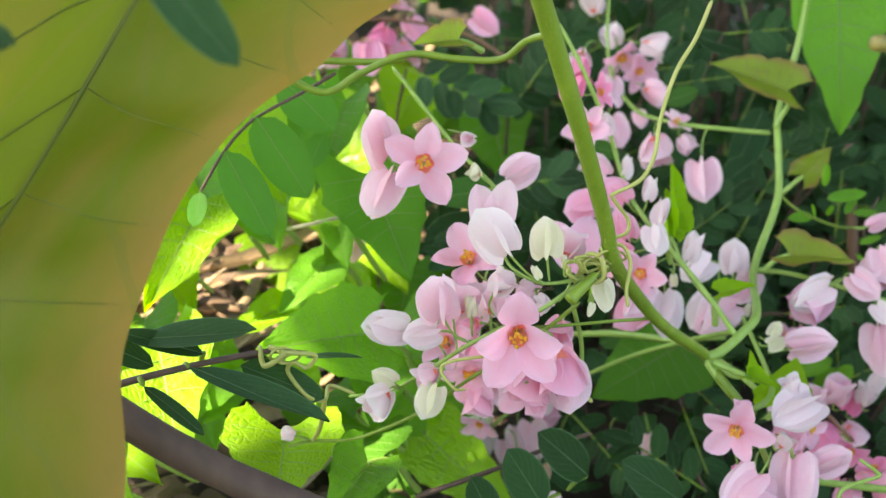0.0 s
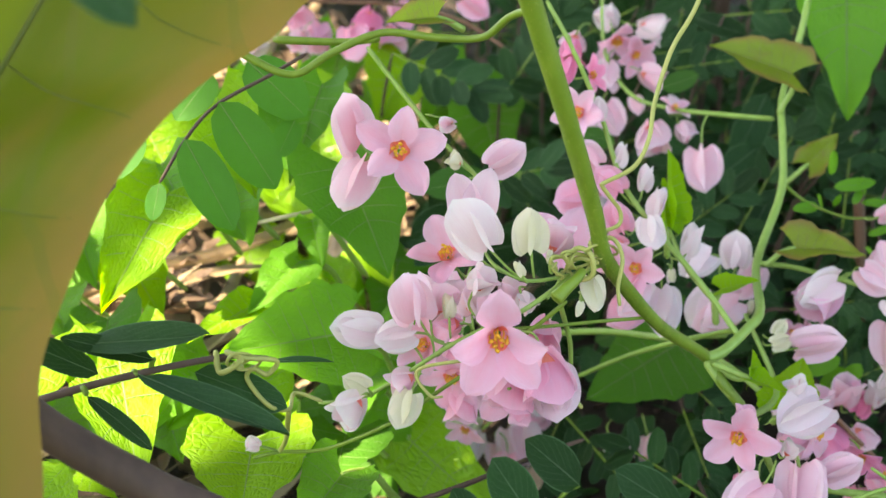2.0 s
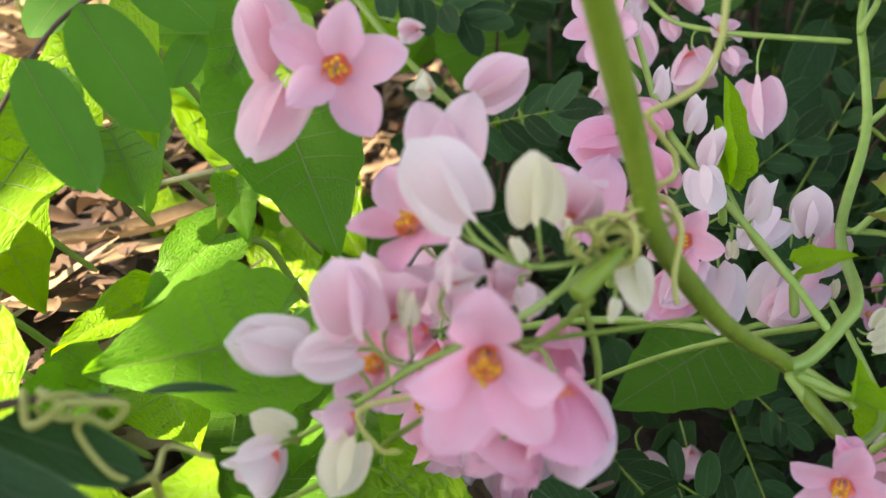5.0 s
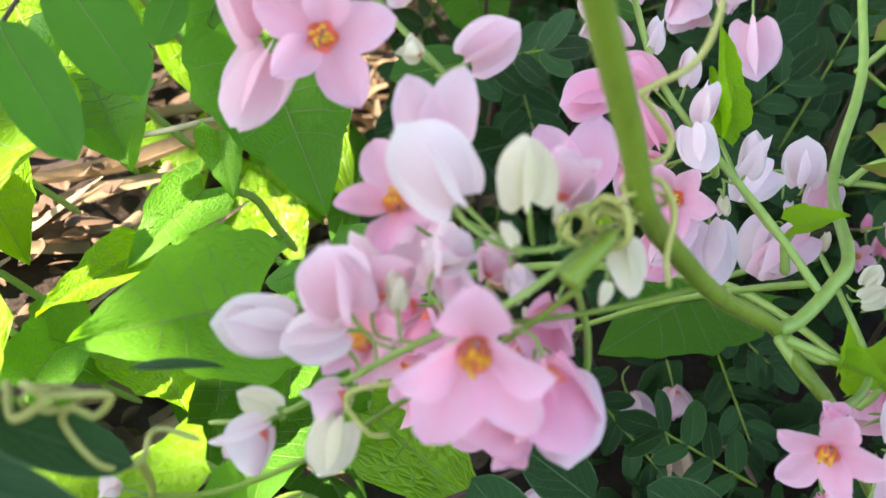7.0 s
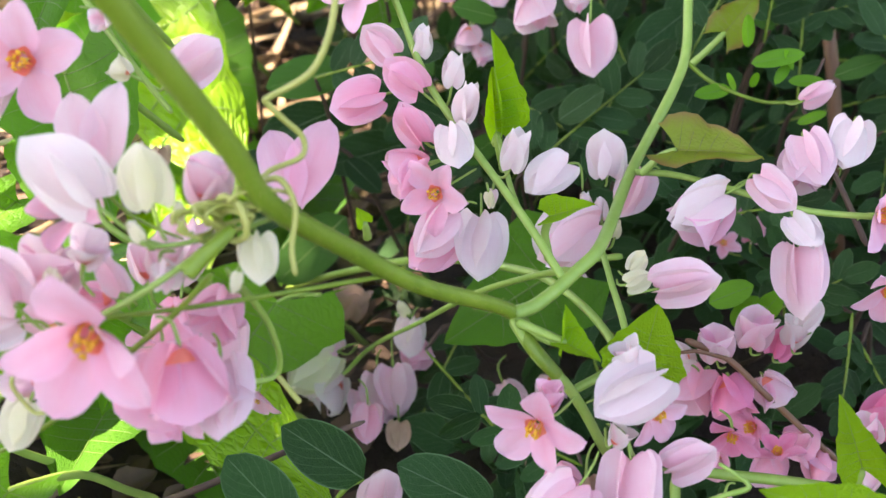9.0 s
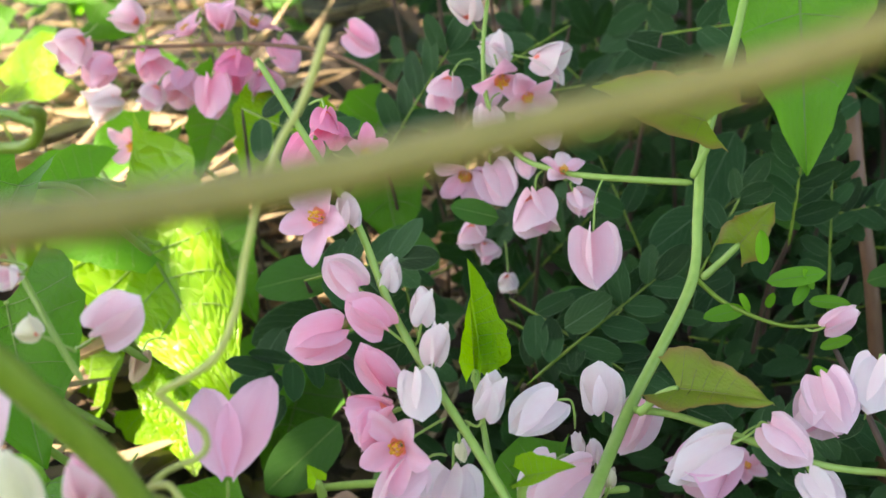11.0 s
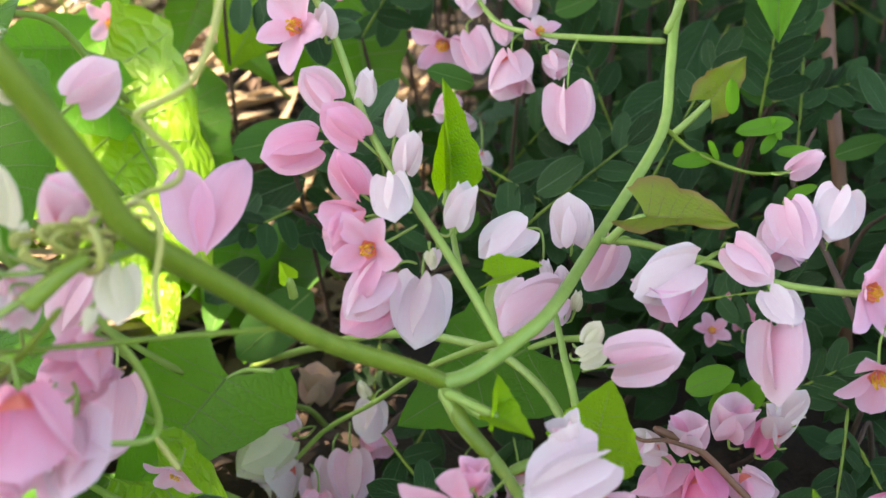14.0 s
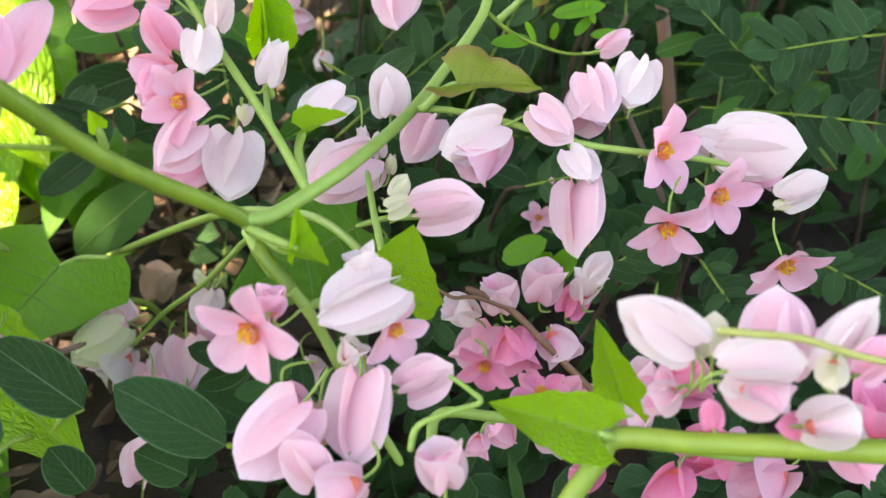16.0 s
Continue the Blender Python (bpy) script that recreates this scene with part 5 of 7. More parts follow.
vine([(0.0898, 0.2550, 0.0770), (0.0910, 0.2573, 0.0802), (0.0963, 0.2588, 0.0820), (0.1007, 0.2596, 0.0832), (0.0990, 0.2607, 0.0848), (0.0958, 0.2618, 0.0867)], 0.00060, 0.00040, "light", label="short pale green twig beside a young leaf")
vine([(0.0917, 0.2837, 0.0562), (0.0932, 0.2879, 0.0619), (0.1036, 0.2874, 0.0618), (0.1188, 0.2851, 0.0613), (0.1334, 0.2812, 0.0603), (0.1500, 0.2790, 0.0590)], 0.00110, 0.00120, "light", label="pale green twig under the deep pink blossoms")

# stem across the top of the view
vine([(0.0533, 0.1816, 0.2089), (0.0567, 0.1836, 0.2085), (0.0614, 0.1860, 0.2082), (0.0667, 0.1879, 0.2083), (0.0724, 0.1893, 0.2088), (0.0782, 0.1900, 0.2098), (0.0848, 0.1900, 0.2111), (0.0908, 0.1891, 0.2127), (0.1000, 0.1870, 0.2160)], 0.00125, 0.00095, "olive", label="olive stem passing close to the lens", hairs=500)

# leaves close to the lens
def curled_leaf(edge, rib, label):
    """A broad blade between its midrib and a rolled rim, with the far half folded back behind it."""
    ob = thing("vine_leaf", rib[0], label, "leaf", "vine leaves")
    e, m, o = spline(edge, 6), spline(rib, 6), Vector(rib[0])
    n = len(e) - 1

    def fn(u, v):
        i = min(int(v * n), n - 1)
        k = v * n - i
        a, c = e[i].lerp(e[i + 1], k), m[i].lerp(m[i + 1], k)
        across = a - c
        if u < 0:
            across = -across * 0.9 + Vector((0, 0.02, 0.004)) * u
        w = abs(u)
        p = c + across * w + Vector((0, -1, 0.4)) * (0.0035 * math.sin(math.pi * w) + 0.0012 * math.sin(v * 40 - 5 * w) * w * (1 - w) * 2)
        if w > 0.86:
            p += Vector((0.1, 0.9, -0.5)) * 0.012 * (w - 0.86) ** 1.2
        return p + across.normalized() * 0.0012 * math.sin(23 * v) * w - o
    v, f, uv = sheet(fn, 28, 60)
    blade = part("blade", mesh_of("blade", v, f, leaf_mats["near"], uv), ob)
    leaf_veins(blade, fn, 0.05, vein_mats["near"], 5)
    return ob


curled_leaf(
    [(-0.0099, 0.2203, 0.2202), (-0.0184, 0.2134, 0.2095), (-0.0240, 0.2090, 0.2044), (-0.0313, 0.2041, 0.1993), (-0.0409, 0.1969, 0.1935), (-0.0491, 0.1868, 0.1840), (-0.0548, 0.1788, 0.1755), (-0.0566, 0.1721, 0.1669), (-0.0571, 0.1644, 0.1574), (-0.0566, 0.1547, 0.1457), (-0.0556, 0.1460, 0.1357)],
    [(-0.0365, 0.2235, 0.2354), (-0.0540, 0.2138, 0.2193), (-0.0628, 0.2064, 0.2071), (-0.0709, 0.1971, 0.1929), (-0.0770, 0.1866, 0.1816), (-0.0819, 0.1750, 0.1727), (-0.0845, 0.1656, 0.1638), (-0.0849, 0.1577, 0.1549), (-0.0837, 0.1500, 0.1466), (-0.0814, 0.1420, 0.1382), (-0.0788, 0.1348, 0.1300)],
    "large olive vine leaf with a rolled brown rim")
single_leaf((-0.0412, 0.1389, 0.2259), (-0.0308, 0.1348, 0.2155), (0.01, -0.78, 0.63), 0.42, "dark")
single_leaf((-0.0658, 0.1358, 0.2189), (-0.0543, 0.1350, 0.2169), (0.01, -0.78, 0.63), 0.42, "dark")
vine([(-0.0942, 0.1887, 0.1625), (-0.0776, 0.1896, 0.1487), (-0.0658, 0.1887, 0.1390), (-0.0516, 0.1877, 0.1302), (-0.0350, 0.1863, 0.1228), (-0.0150, 0.1838, 0.1162)], 0.00330, 0.00300, "brown", name="brown_twig", label="dark brown woody twig")

# twig with narrow leaflets and a tendril
vine([(-0.0898, 0.2143, 0.1251), (-0.0773, 0.2161, 0.1291), (-0.0642, 0.2186, 0.1321), (-0.0514, 0.2226, 0.1335), (-0.0448, 0.2258, 0.1331), (-0.0377, 0.2275, 0.1319)], 0.00090, 0.00050, "brown", name="brown_twig", label="thin reddish brown twig with leaflets")
single_leaf((-0.0579, 0.2200, 0.1352), (-0.0727, 0.2154, 0.1426), (0.02, -0.53, 0.85), 0.30, "dark", foot=(-0.0591, 0.2210, 0.1324))
single_leaf((-0.0702, 0.2182, 0.1390), (-0.0461, 0.2157, 0.1427), (0.02, -0.38, 0.93), 0.30, "dark")
single_leaf((-0.0610, 0.2188, 0.1325), (-0.0311, 0.2053, 0.1280), (0.21, -0.11, 0.97), 0.22, "dark", foot=(-0.0627, 0.2205, 0.1314))
single_leaf((-0.0515, 0.2236, 0.1308), (-0.0341, 0.2240, 0.1234), (0.02, -0.71, 0.70), 0.42, "dark")
single_leaf((-0.0697, 0.2155, 0.1300), (-0.0562, 0.2076, 0.1238), (0.29, -0.42, 0.86), 0.24, "dark", foot=(-0.0715, 0.2177, 0.1301))
single_leaf((-0.0416, 0.2493, 0.1192), (-0.0284, 0.2499, 0.1204), (0.02, -0.02, 1.00), 0.20, "dark")
single_leaf((-0.0679, 0.2180, 0.1332), (-0.0807, 0.2150, 0.1421), (0.02, -0.59, 0.81), 0.40, "dark")
tendril([(-0.0477, 0.2253, 0.1346), (-0.0462, 0.2219, 0.1317), (-0.0422, 0.2220, 0.1345), (-0.0453, 0.2243, 0.1348), (-0.0419, 0.2230, 0.1343), (-0.0362, 0.2256, 0.1324), (-0.0381, 0.2254, 0.1295), (-0.0405, 0.2249, 0.1310), (-0.0419, 0.2250, 0.1286), (-0.0377, 0.2231, 0.1240), (-0.0347, 0.2281, 0.1203), (-0.0344, 0.2346, 0.1202), (-0.0291, 0.2357, 0.1177)], 0.00060, 0.00040, "tendril")
tendril([(-0.0347, 0.2281, 0.1203), (-0.0374, 0.2387, 0.1069), (-0.0403, 0.2461, 0.0987)], 0.00060, 0.00050, "tendril")

# foreground leaflets low down
vine([(-0.0168, 0.2704, 0.0665), (0.0011, 0.2748, 0.0713), (0.0190, 0.2796, 0.0769), (0.0309, 0.2825, 0.0801)], 0.00080, 0.00050, "brown", name="brown_twig", label="thin brown twig with dark leaflets")
single_leaf((0.0173, 0.2685, 0.0659), (0.0071, 0.2681, 0.0833), (0.03, -0.70, 0.71), 0.62, "dark", foot=(0.0223, 0.2736, 0.0662))
single_leaf((0.0301, 0.2786, 0.0688), (0.0169, 0.2758, 0.0838), (0.03, -0.70, 0.71), 0.62, "dark", foot=(0.0244, 0.2766, 0.0654))
single_leaf((0.0557, 0.2755, 0.0633), (0.0381, 0.2732, 0.0770), (0.03, -0.70, 0.71), 0.56, "dark", foot=(0.0580, 0.2763, 0.0605))
single_leaf((0.0041, 0.2594, 0.0666), (-0.0023, 0.2584, 0.0811), (0.03, -0.70, 0.71), 0.60, "dark")
single_leaf((0.0315, 0.2702, 0.0572), (0.0271, 0.2685, 0.0672), (0.03, -0.70, 0.71), 0.80, "dark")
single_leaf((0.0475, 0.2776, 0.0552), (0.0396, 0.2737, 0.0631), (0.03, -0.70, 0.71), 0.70, "dark")

# vine leaves behind; those in the sun take the sunlit-toned colours, bright and puckered
vine_leaf((-0.0074, 0.2945, 0.1845), (-0.0183, 0.2883, 0.1854), (0.02, -0.65, 0.76), 0.38, "olive", 0.50, 0.10, 0.30, foot=(-0.0011, 0.2975, 0.1811))

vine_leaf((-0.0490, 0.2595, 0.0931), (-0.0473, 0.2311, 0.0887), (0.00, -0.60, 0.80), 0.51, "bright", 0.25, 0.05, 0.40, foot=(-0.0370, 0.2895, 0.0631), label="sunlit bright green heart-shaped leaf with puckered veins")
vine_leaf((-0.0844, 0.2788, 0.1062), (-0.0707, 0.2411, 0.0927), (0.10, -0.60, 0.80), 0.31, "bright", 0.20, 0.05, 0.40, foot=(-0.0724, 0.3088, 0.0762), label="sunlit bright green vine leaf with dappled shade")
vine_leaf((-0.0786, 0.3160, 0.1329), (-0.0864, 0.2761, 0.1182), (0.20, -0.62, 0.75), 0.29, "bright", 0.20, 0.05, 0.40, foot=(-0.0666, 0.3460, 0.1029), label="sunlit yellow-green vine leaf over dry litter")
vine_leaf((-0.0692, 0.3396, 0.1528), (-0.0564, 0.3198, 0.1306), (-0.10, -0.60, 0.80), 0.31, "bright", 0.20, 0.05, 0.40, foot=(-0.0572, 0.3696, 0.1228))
vine_leaf((-0.0297, 0.2831, 0.1087), (-0.0559, 0.2655, 0.1132), (0.05, -0.70, 0.70), 0.44, "fresh", 0.20, 0.05, 0.40, foot=(-0.0177, 0.3131, 0.0787), label="green heart-shaped vine leaf half in the sun")
vine_leaf((-0.0444, 0.3150, 0.1141), (-0.0554, 0.2953, 0.1088), (0.00, -0.65, 0.75), 0.31, "fresh", 0.20, 0.05, 0.40, foot=(-0.0324, 0.3450, 0.0841))
vine_leaf((-0.0560, 0.3019, 0.1065), (-0.0681, 0.2834, 0.1064), (0.00, -0.60, 0.80), 0.25, "bright", 0.20, 0.05, 0.40, foot=(-0.0440, 0.3319, 0.0765))
vine_leaf((-0.0329, 0.3259, 0.1390), (-0.0195, 0.3029, 0.1162), (0.10, -0.72, 0.69), 0.44, "vine", 0.20, 0.05, 0.40, foot=(-0.0209, 0.3559, 0.1090), label="broad green vine leaf in the shade behind the blossoms")
vine_leaf((-0.0912, 0.2576, 0.0884), (-0.0770, 0.2444, 0.0875), (0.00, -0.60, 0.80), 0.30, "bright", 0.20, 0.05, 0.40, foot=(-0.0792, 0.2876, 0.0584))
vine_leaf((-0.0420, 0.3582, 0.1517), (-0.0488, 0.3292, 0.1325), (0.00, -0.65, 0.75), 0.21, "vine", 0.20, 0.05, 0.40, foot=(-0.0300, 0.3882, 0.1217))
vine_leaf((-0.0414, 0.3197, 0.1244), (-0.0378, 0.3089, 0.1157), (0.00, -0.65, 0.75), 0.33, "fresh", 0.20, 0.05, 0.40, foot=(-0.0294, 0.3497, 0.0944))
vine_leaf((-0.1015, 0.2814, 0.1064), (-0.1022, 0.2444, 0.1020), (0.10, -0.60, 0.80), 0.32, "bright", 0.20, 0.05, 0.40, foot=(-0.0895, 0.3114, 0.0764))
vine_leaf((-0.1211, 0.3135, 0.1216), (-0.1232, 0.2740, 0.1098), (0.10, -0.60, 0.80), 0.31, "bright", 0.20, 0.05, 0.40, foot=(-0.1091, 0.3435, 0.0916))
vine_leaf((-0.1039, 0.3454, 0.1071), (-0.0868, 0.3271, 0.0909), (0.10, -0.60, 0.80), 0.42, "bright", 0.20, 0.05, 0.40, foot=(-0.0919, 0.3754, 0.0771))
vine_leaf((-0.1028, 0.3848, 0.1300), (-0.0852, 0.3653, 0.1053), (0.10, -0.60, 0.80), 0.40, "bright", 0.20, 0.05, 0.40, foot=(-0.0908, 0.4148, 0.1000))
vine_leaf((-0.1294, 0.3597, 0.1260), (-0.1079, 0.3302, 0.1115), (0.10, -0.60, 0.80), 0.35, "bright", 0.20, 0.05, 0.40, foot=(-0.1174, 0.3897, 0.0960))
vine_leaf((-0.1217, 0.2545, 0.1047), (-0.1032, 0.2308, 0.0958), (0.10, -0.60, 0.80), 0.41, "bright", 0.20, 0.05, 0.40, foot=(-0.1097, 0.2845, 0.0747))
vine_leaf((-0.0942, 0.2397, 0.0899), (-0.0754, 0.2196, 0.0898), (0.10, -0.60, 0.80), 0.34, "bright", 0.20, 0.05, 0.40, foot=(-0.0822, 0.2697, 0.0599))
vine_leaf((-0.0276, 0.2548, 0.0877), (-0.0353, 0.2287, 0.0885), (0.10, -0.60, 0.80), 0.30, "fresh", 0.20, 0.05, 0.40, foot=(-0.0156, 0.2848, 0.0577))
vine_leaf((-0.0722, 0.2971, 0.0884), (-0.0799, 0.2754, 0.0834), (0.10, -0.60, 0.80), 0.33, "fresh", 0.20, 0.05, 0.40, foot=(-0.0602, 0.3271, 0.0584))
vine_leaf((-0.0241, 0.5078, 0.1249), (-0.0349, 0.4810, 0.1045), (0.10, -0.65, 0.75), 0.49, "bright", 0.20, 0.05, 0.40, foot=(-0.0121, 0.5378, 0.0949))
vine_leaf((0.0059, 0.5052, 0.1135), (0.0158, 0.4744, 0.0825), (0.10, -0.70, 0.70), 0.38, "vine", 0.20, 0.05, 0.40, foot=(0.0179, 0.5352, 0.0835))
vine_leaf((-0.0102, 0.3779, 0.0487), (-0.0299, 0.3420, 0.0345), (-0.15, -0.72, 0.68), 0.53, "fresh", 0.12, 0.05, 0.40, foot=(0.0030, 0.3776, 0.0505), label="green vine leaf with reddish veins partly in the sun")
vine_leaf((-0.0159, 0.3364, 0.0450), (0.0144, 0.3123, 0.0294), (-0.10, -0.70, 0.70), 0.31, "puckered", 0.15, 0.05, 0.40, foot=(-0.0039, 0.3664, 0.0150))
vine_leaf((-0.0422, 0.3677, 0.0238), (-0.0175, 0.3330, 0.0050), (0.00, -0.70, 0.70), 0.32, "vine", 0.20, 0.05, 0.40, foot=(-0.0302, 0.3977, -0.0062))
vine_leaf((-0.0039, 0.3891, 0.0323), (-0.0152, 0.3716, 0.0303), (0.00, -0.70, 0.70), 0.37, "vine", 0.20, 0.05, 0.40, foot=(0.0081, 0.4191, 0.0023))
vine_leaf((-0.0699, 0.4129, 0.0119), (-0.0654, 0.3790, -0.0031), (0.00, -0.60, 0.80), 0.30, "fresh", 0.20, 0.05, 0.40, foot=(-0.0579, 0.4429, -0.0181))
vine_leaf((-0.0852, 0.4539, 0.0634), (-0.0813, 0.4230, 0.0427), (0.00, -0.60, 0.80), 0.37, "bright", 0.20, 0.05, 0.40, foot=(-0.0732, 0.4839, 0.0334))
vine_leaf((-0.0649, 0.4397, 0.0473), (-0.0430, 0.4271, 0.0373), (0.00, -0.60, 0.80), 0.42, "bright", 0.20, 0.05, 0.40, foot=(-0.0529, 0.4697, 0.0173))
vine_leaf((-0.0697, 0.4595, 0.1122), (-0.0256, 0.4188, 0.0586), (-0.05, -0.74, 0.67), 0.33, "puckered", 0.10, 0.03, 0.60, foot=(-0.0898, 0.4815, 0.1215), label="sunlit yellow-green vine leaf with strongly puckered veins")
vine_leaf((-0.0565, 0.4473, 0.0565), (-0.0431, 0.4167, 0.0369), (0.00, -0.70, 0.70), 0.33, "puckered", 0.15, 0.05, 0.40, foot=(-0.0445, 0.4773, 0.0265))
vine_leaf((-0.0594, 0.4442, 0.1047), (-0.0861, 0.4275, 0.1132), (0.00, -0.75, 0.65), 0.40, "vine", 0.20, 0.05, 0.40, foot=(-0.0474, 0.4742, 0.0747))
vine_leaf((-0.0727, 0.4548, 0.1201), (-0.0972, 0.4370, 0.1246), (0.00, -0.75, 0.65), 0.35, "vine", 0.20, 0.05, 0.40, foot=(-0.0607, 0.4848, 0.0901))
vine_leaf((-0.0982, 0.4813, 0.0980), (-0.1045, 0.4499, 0.0887), (0.00, -0.65, 0.75), 0.44, "fresh", 0.20, 0.05, 0.40, foot=(-0.0862, 0.5113, 0.0680))
vine_leaf((-0.1031, 0.5242, 0.0937), (-0.1298, 0.4887, 0.1019), (0.00, -0.65, 0.75), 0.29, "vine", 0.20, 0.05, 0.40, foot=(-0.0911, 0.5542, 0.0637))
vine_leaf((-0.0185, 0.4696, 0.0493), (-0.0208, 0.4204, 0.0290), (0.10, -0.70, 0.70), 0.38, "vine", 0.20, 0.05, 0.40, foot=(-0.0065, 0.4996, 0.0193))
vine_leaf((0.0024, 0.5428, 0.1121), (-0.0198, 0.5103, 0.0928), (0.10, -0.75, 0.65), 0.33, "vine", 0.20, 0.05, 0.40, foot=(0.0144, 0.5728, 0.0821))

# leaves further back on the mound
vine_leaf((-0.1252, 0.3206, 0.1341), (-0.1088, 0.2975, 0.1279), (-0.17, -0.62, 0.76), 0.33, "vine", 0.20, 0.05, 0.40, foot=(-0.1132, 0.3506, 0.1041))
vine_leaf((-0.1117, 0.3347, 0.1204), (-0.0981, 0.3070, 0.1104), (0.01, -0.62, 0.76), 0.30, "fresh", 0.20, 0.05, 0.40, foot=(-0.0997, 0.3647, 0.0904))
vine_leaf((-0.0854, 0.3357, 0.1348), (-0.0732, 0.3107, 0.1294), (0.17, -0.62, 0.76), 0.35, "fresh", 0.20, 0.05, 0.40, foot=(-0.0734, 0.3657, 0.1048))
vine_leaf((-0.1222, 0.3333, 0.0987), (-0.1069, 0.3070, 0.0943), (0.09, -0.62, 0.76), 0.40, "fresh", 0.20, 0.05, 0.40, foot=(-0.1102, 0.3633, 0.0687))
vine_leaf((-0.0966, 0.3094, 0.0994), (-0.0920, 0.2808, 0.0946), (-0.13, -0.62, 0.76), 0.37, "vine", 0.20, 0.05, 0.40, foot=(-0.0846, 0.3394, 0.0694))
vine_leaf((-0.0699, 0.3163, 0.0817), (-0.0760, 0.2857, 0.0800), (0.14, -0.62, 0.76), 0.41, "fresh", 0.20, 0.05, 0.40, foot=(-0.0579, 0.3463, 0.0517))
vine_leaf((-0.0496, 0.3365, 0.0590), (-0.0479, 0.3036, 0.0546), (0.00, -0.62, 0.76), 0.41, "vine", 0.20, 0.05, 0.40, foot=(-0.0376, 0.3665, 0.0290))
vine_leaf((-0.0851, 0.3135, 0.0714), (-0.0737, 0.2860, 0.0693), (-0.10, -0.62, 0.76), 0.34, "fresh", 0.20, 0.05, 0.40, foot=(-0.0731, 0.3435, 0.0414))
vine_leaf((-0.1171, 0.2926, 0.0828), (-0.1071, 0.2646, 0.0781), (0.06, -0.62, 0.76), 0.36, "fresh", 0.20, 0.05, 0.40, foot=(-0.1051, 0.3226, 0.0528))
vine_leaf((-0.0324, 0.3065, 0.0653), (-0.0336, 0.2790, 0.0665), (0.05, -0.62, 0.76), 0.46, "vine", 0.20, 0.05, 0.40, foot=(-0.0204, 0.3365, 0.0353))
vine_leaf((-0.1037, 0.3037, 0.0767), (-0.0922, 0.2760, 0.0729), (0.02, -0.62, 0.76), 0.34, "fresh", 0.20, 0.05, 0.40, foot=(-0.0917, 0.3337, 0.0467))
vine_leaf((-0.0589, 0.3117, 0.0844), (-0.0455, 0.2865, 0.0838), (0.05, -0.62, 0.76), 0.42, "bright", 0.20, 0.05, 0.40, foot=(-0.0469, 0.3417, 0.0544))
vine_leaf((-0.1271, 0.3012, 0.1028), (-0.1257, 0.2732, 0.1026), (-0.06, -0.62, 0.76), 0.32, "fresh", 0.20, 0.05, 0.40, foot=(-0.1151, 0.3312, 0.0728))
vine_leaf((-0.0467, 0.3483, 0.0815), (-0.0559, 0.3161, 0.0783), (-0.19, -0.62, 0.76), 0.42, "fresh", 0.20, 0.05, 0.40, foot=(-0.0347, 0.3783, 0.0515))
vine_leaf((-0.0713, 0.3388, 0.1287), (-0.0577, 0.3123, 0.1208), (0.15, -0.62, 0.76), 0.41, "fresh", 0.20, 0.05, 0.40, foot=(-0.0593, 0.3688, 0.0987))
vine_leaf((-0.1423, 0.3087, 0.1163), (-0.1263, 0.2850, 0.1109), (-0.05, -0.62, 0.76), 0.33, "bright", 0.20, 0.05, 0.40, foot=(-0.1303, 0.3387, 0.0863))
vine_leaf((-0.1403, 0.3232, 0.1480), (-0.1230, 0.3018, 0.1432), (0.11, -0.62, 0.76), 0.35, "fresh", 0.20, 0.05, 0.40, foot=(-0.1283, 0.3532, 0.1180))
vine_leaf((-0.1311, 0.3571, 0.1487), (-0.1242, 0.3280, 0.1392), (0.17, -0.62, 0.76), 0.34, "fresh", 0.20, 0.05, 0.40, foot=(-0.1191, 0.3871, 0.1187))
vine_leaf((-0.0231, 0.3201, 0.0957), (-0.0123, 0.2939, 0.0947), (-0.14, -0.62, 0.76), 0.41, "fresh", 0.20, 0.05, 0.40, foot=(-0.0111, 0.3501, 0.0657))
vine_leaf((-0.0307, 0.3290, 0.0717), (-0.0305, 0.2993, 0.0697), (0.13, -0.62, 0.76), 0.32, "fresh", 0.20, 0.05, 0.40, foot=(-0.0187, 0.3590, 0.0417))

vine_leaf((-0.0546, 0.5354, 0.1264), (-0.0605, 0.5032, 0.1016), (0.05, -0.70, 0.70), 0.32, "vine", 0.20, 0.05, 0.40, foot=(-0.0426, 0.5654, 0.0964))
vine_leaf((-0.0525, 0.4937, 0.0922), (-0.0339, 0.4662, 0.0636), (0.05, -0.70, 0.70), 0.28, "vine", 0.20, 0.05, 0.40, foot=(-0.0405, 0.5237, 0.0622))
vine_leaf((-0.0861, 0.5308, 0.1112), (-0.1052, 0.4940, 0.1012), (0.05, -0.70, 0.70), 0.29, "vine", 0.20, 0.05, 0.40, foot=(-0.0741, 0.5608, 0.0812))
vine_leaf((-0.0256, 0.4535, 0.0554), (-0.0309, 0.4196, 0.0379), (0.05, -0.70, 0.70), 0.34, "vine", 0.20, 0.05, 0.40, foot=(-0.0136, 0.4835, 0.0254))
vine_leaf((-0.0448, 0.5221, 0.1041), (-0.0240, 0.5027, 0.0949), (0.05, -0.70, 0.70), 0.27, "fresh", 0.20, 0.05, 0.40, foot=(-0.0328, 0.5521, 0.0741))
vine_leaf((-0.0547, 0.4566, 0.0598), (-0.0376, 0.4324, 0.0442), (0.05, -0.70, 0.70), 0.28, "fresh", 0.20, 0.05, 0.40, foot=(-0.0427, 0.4866, 0.0298))

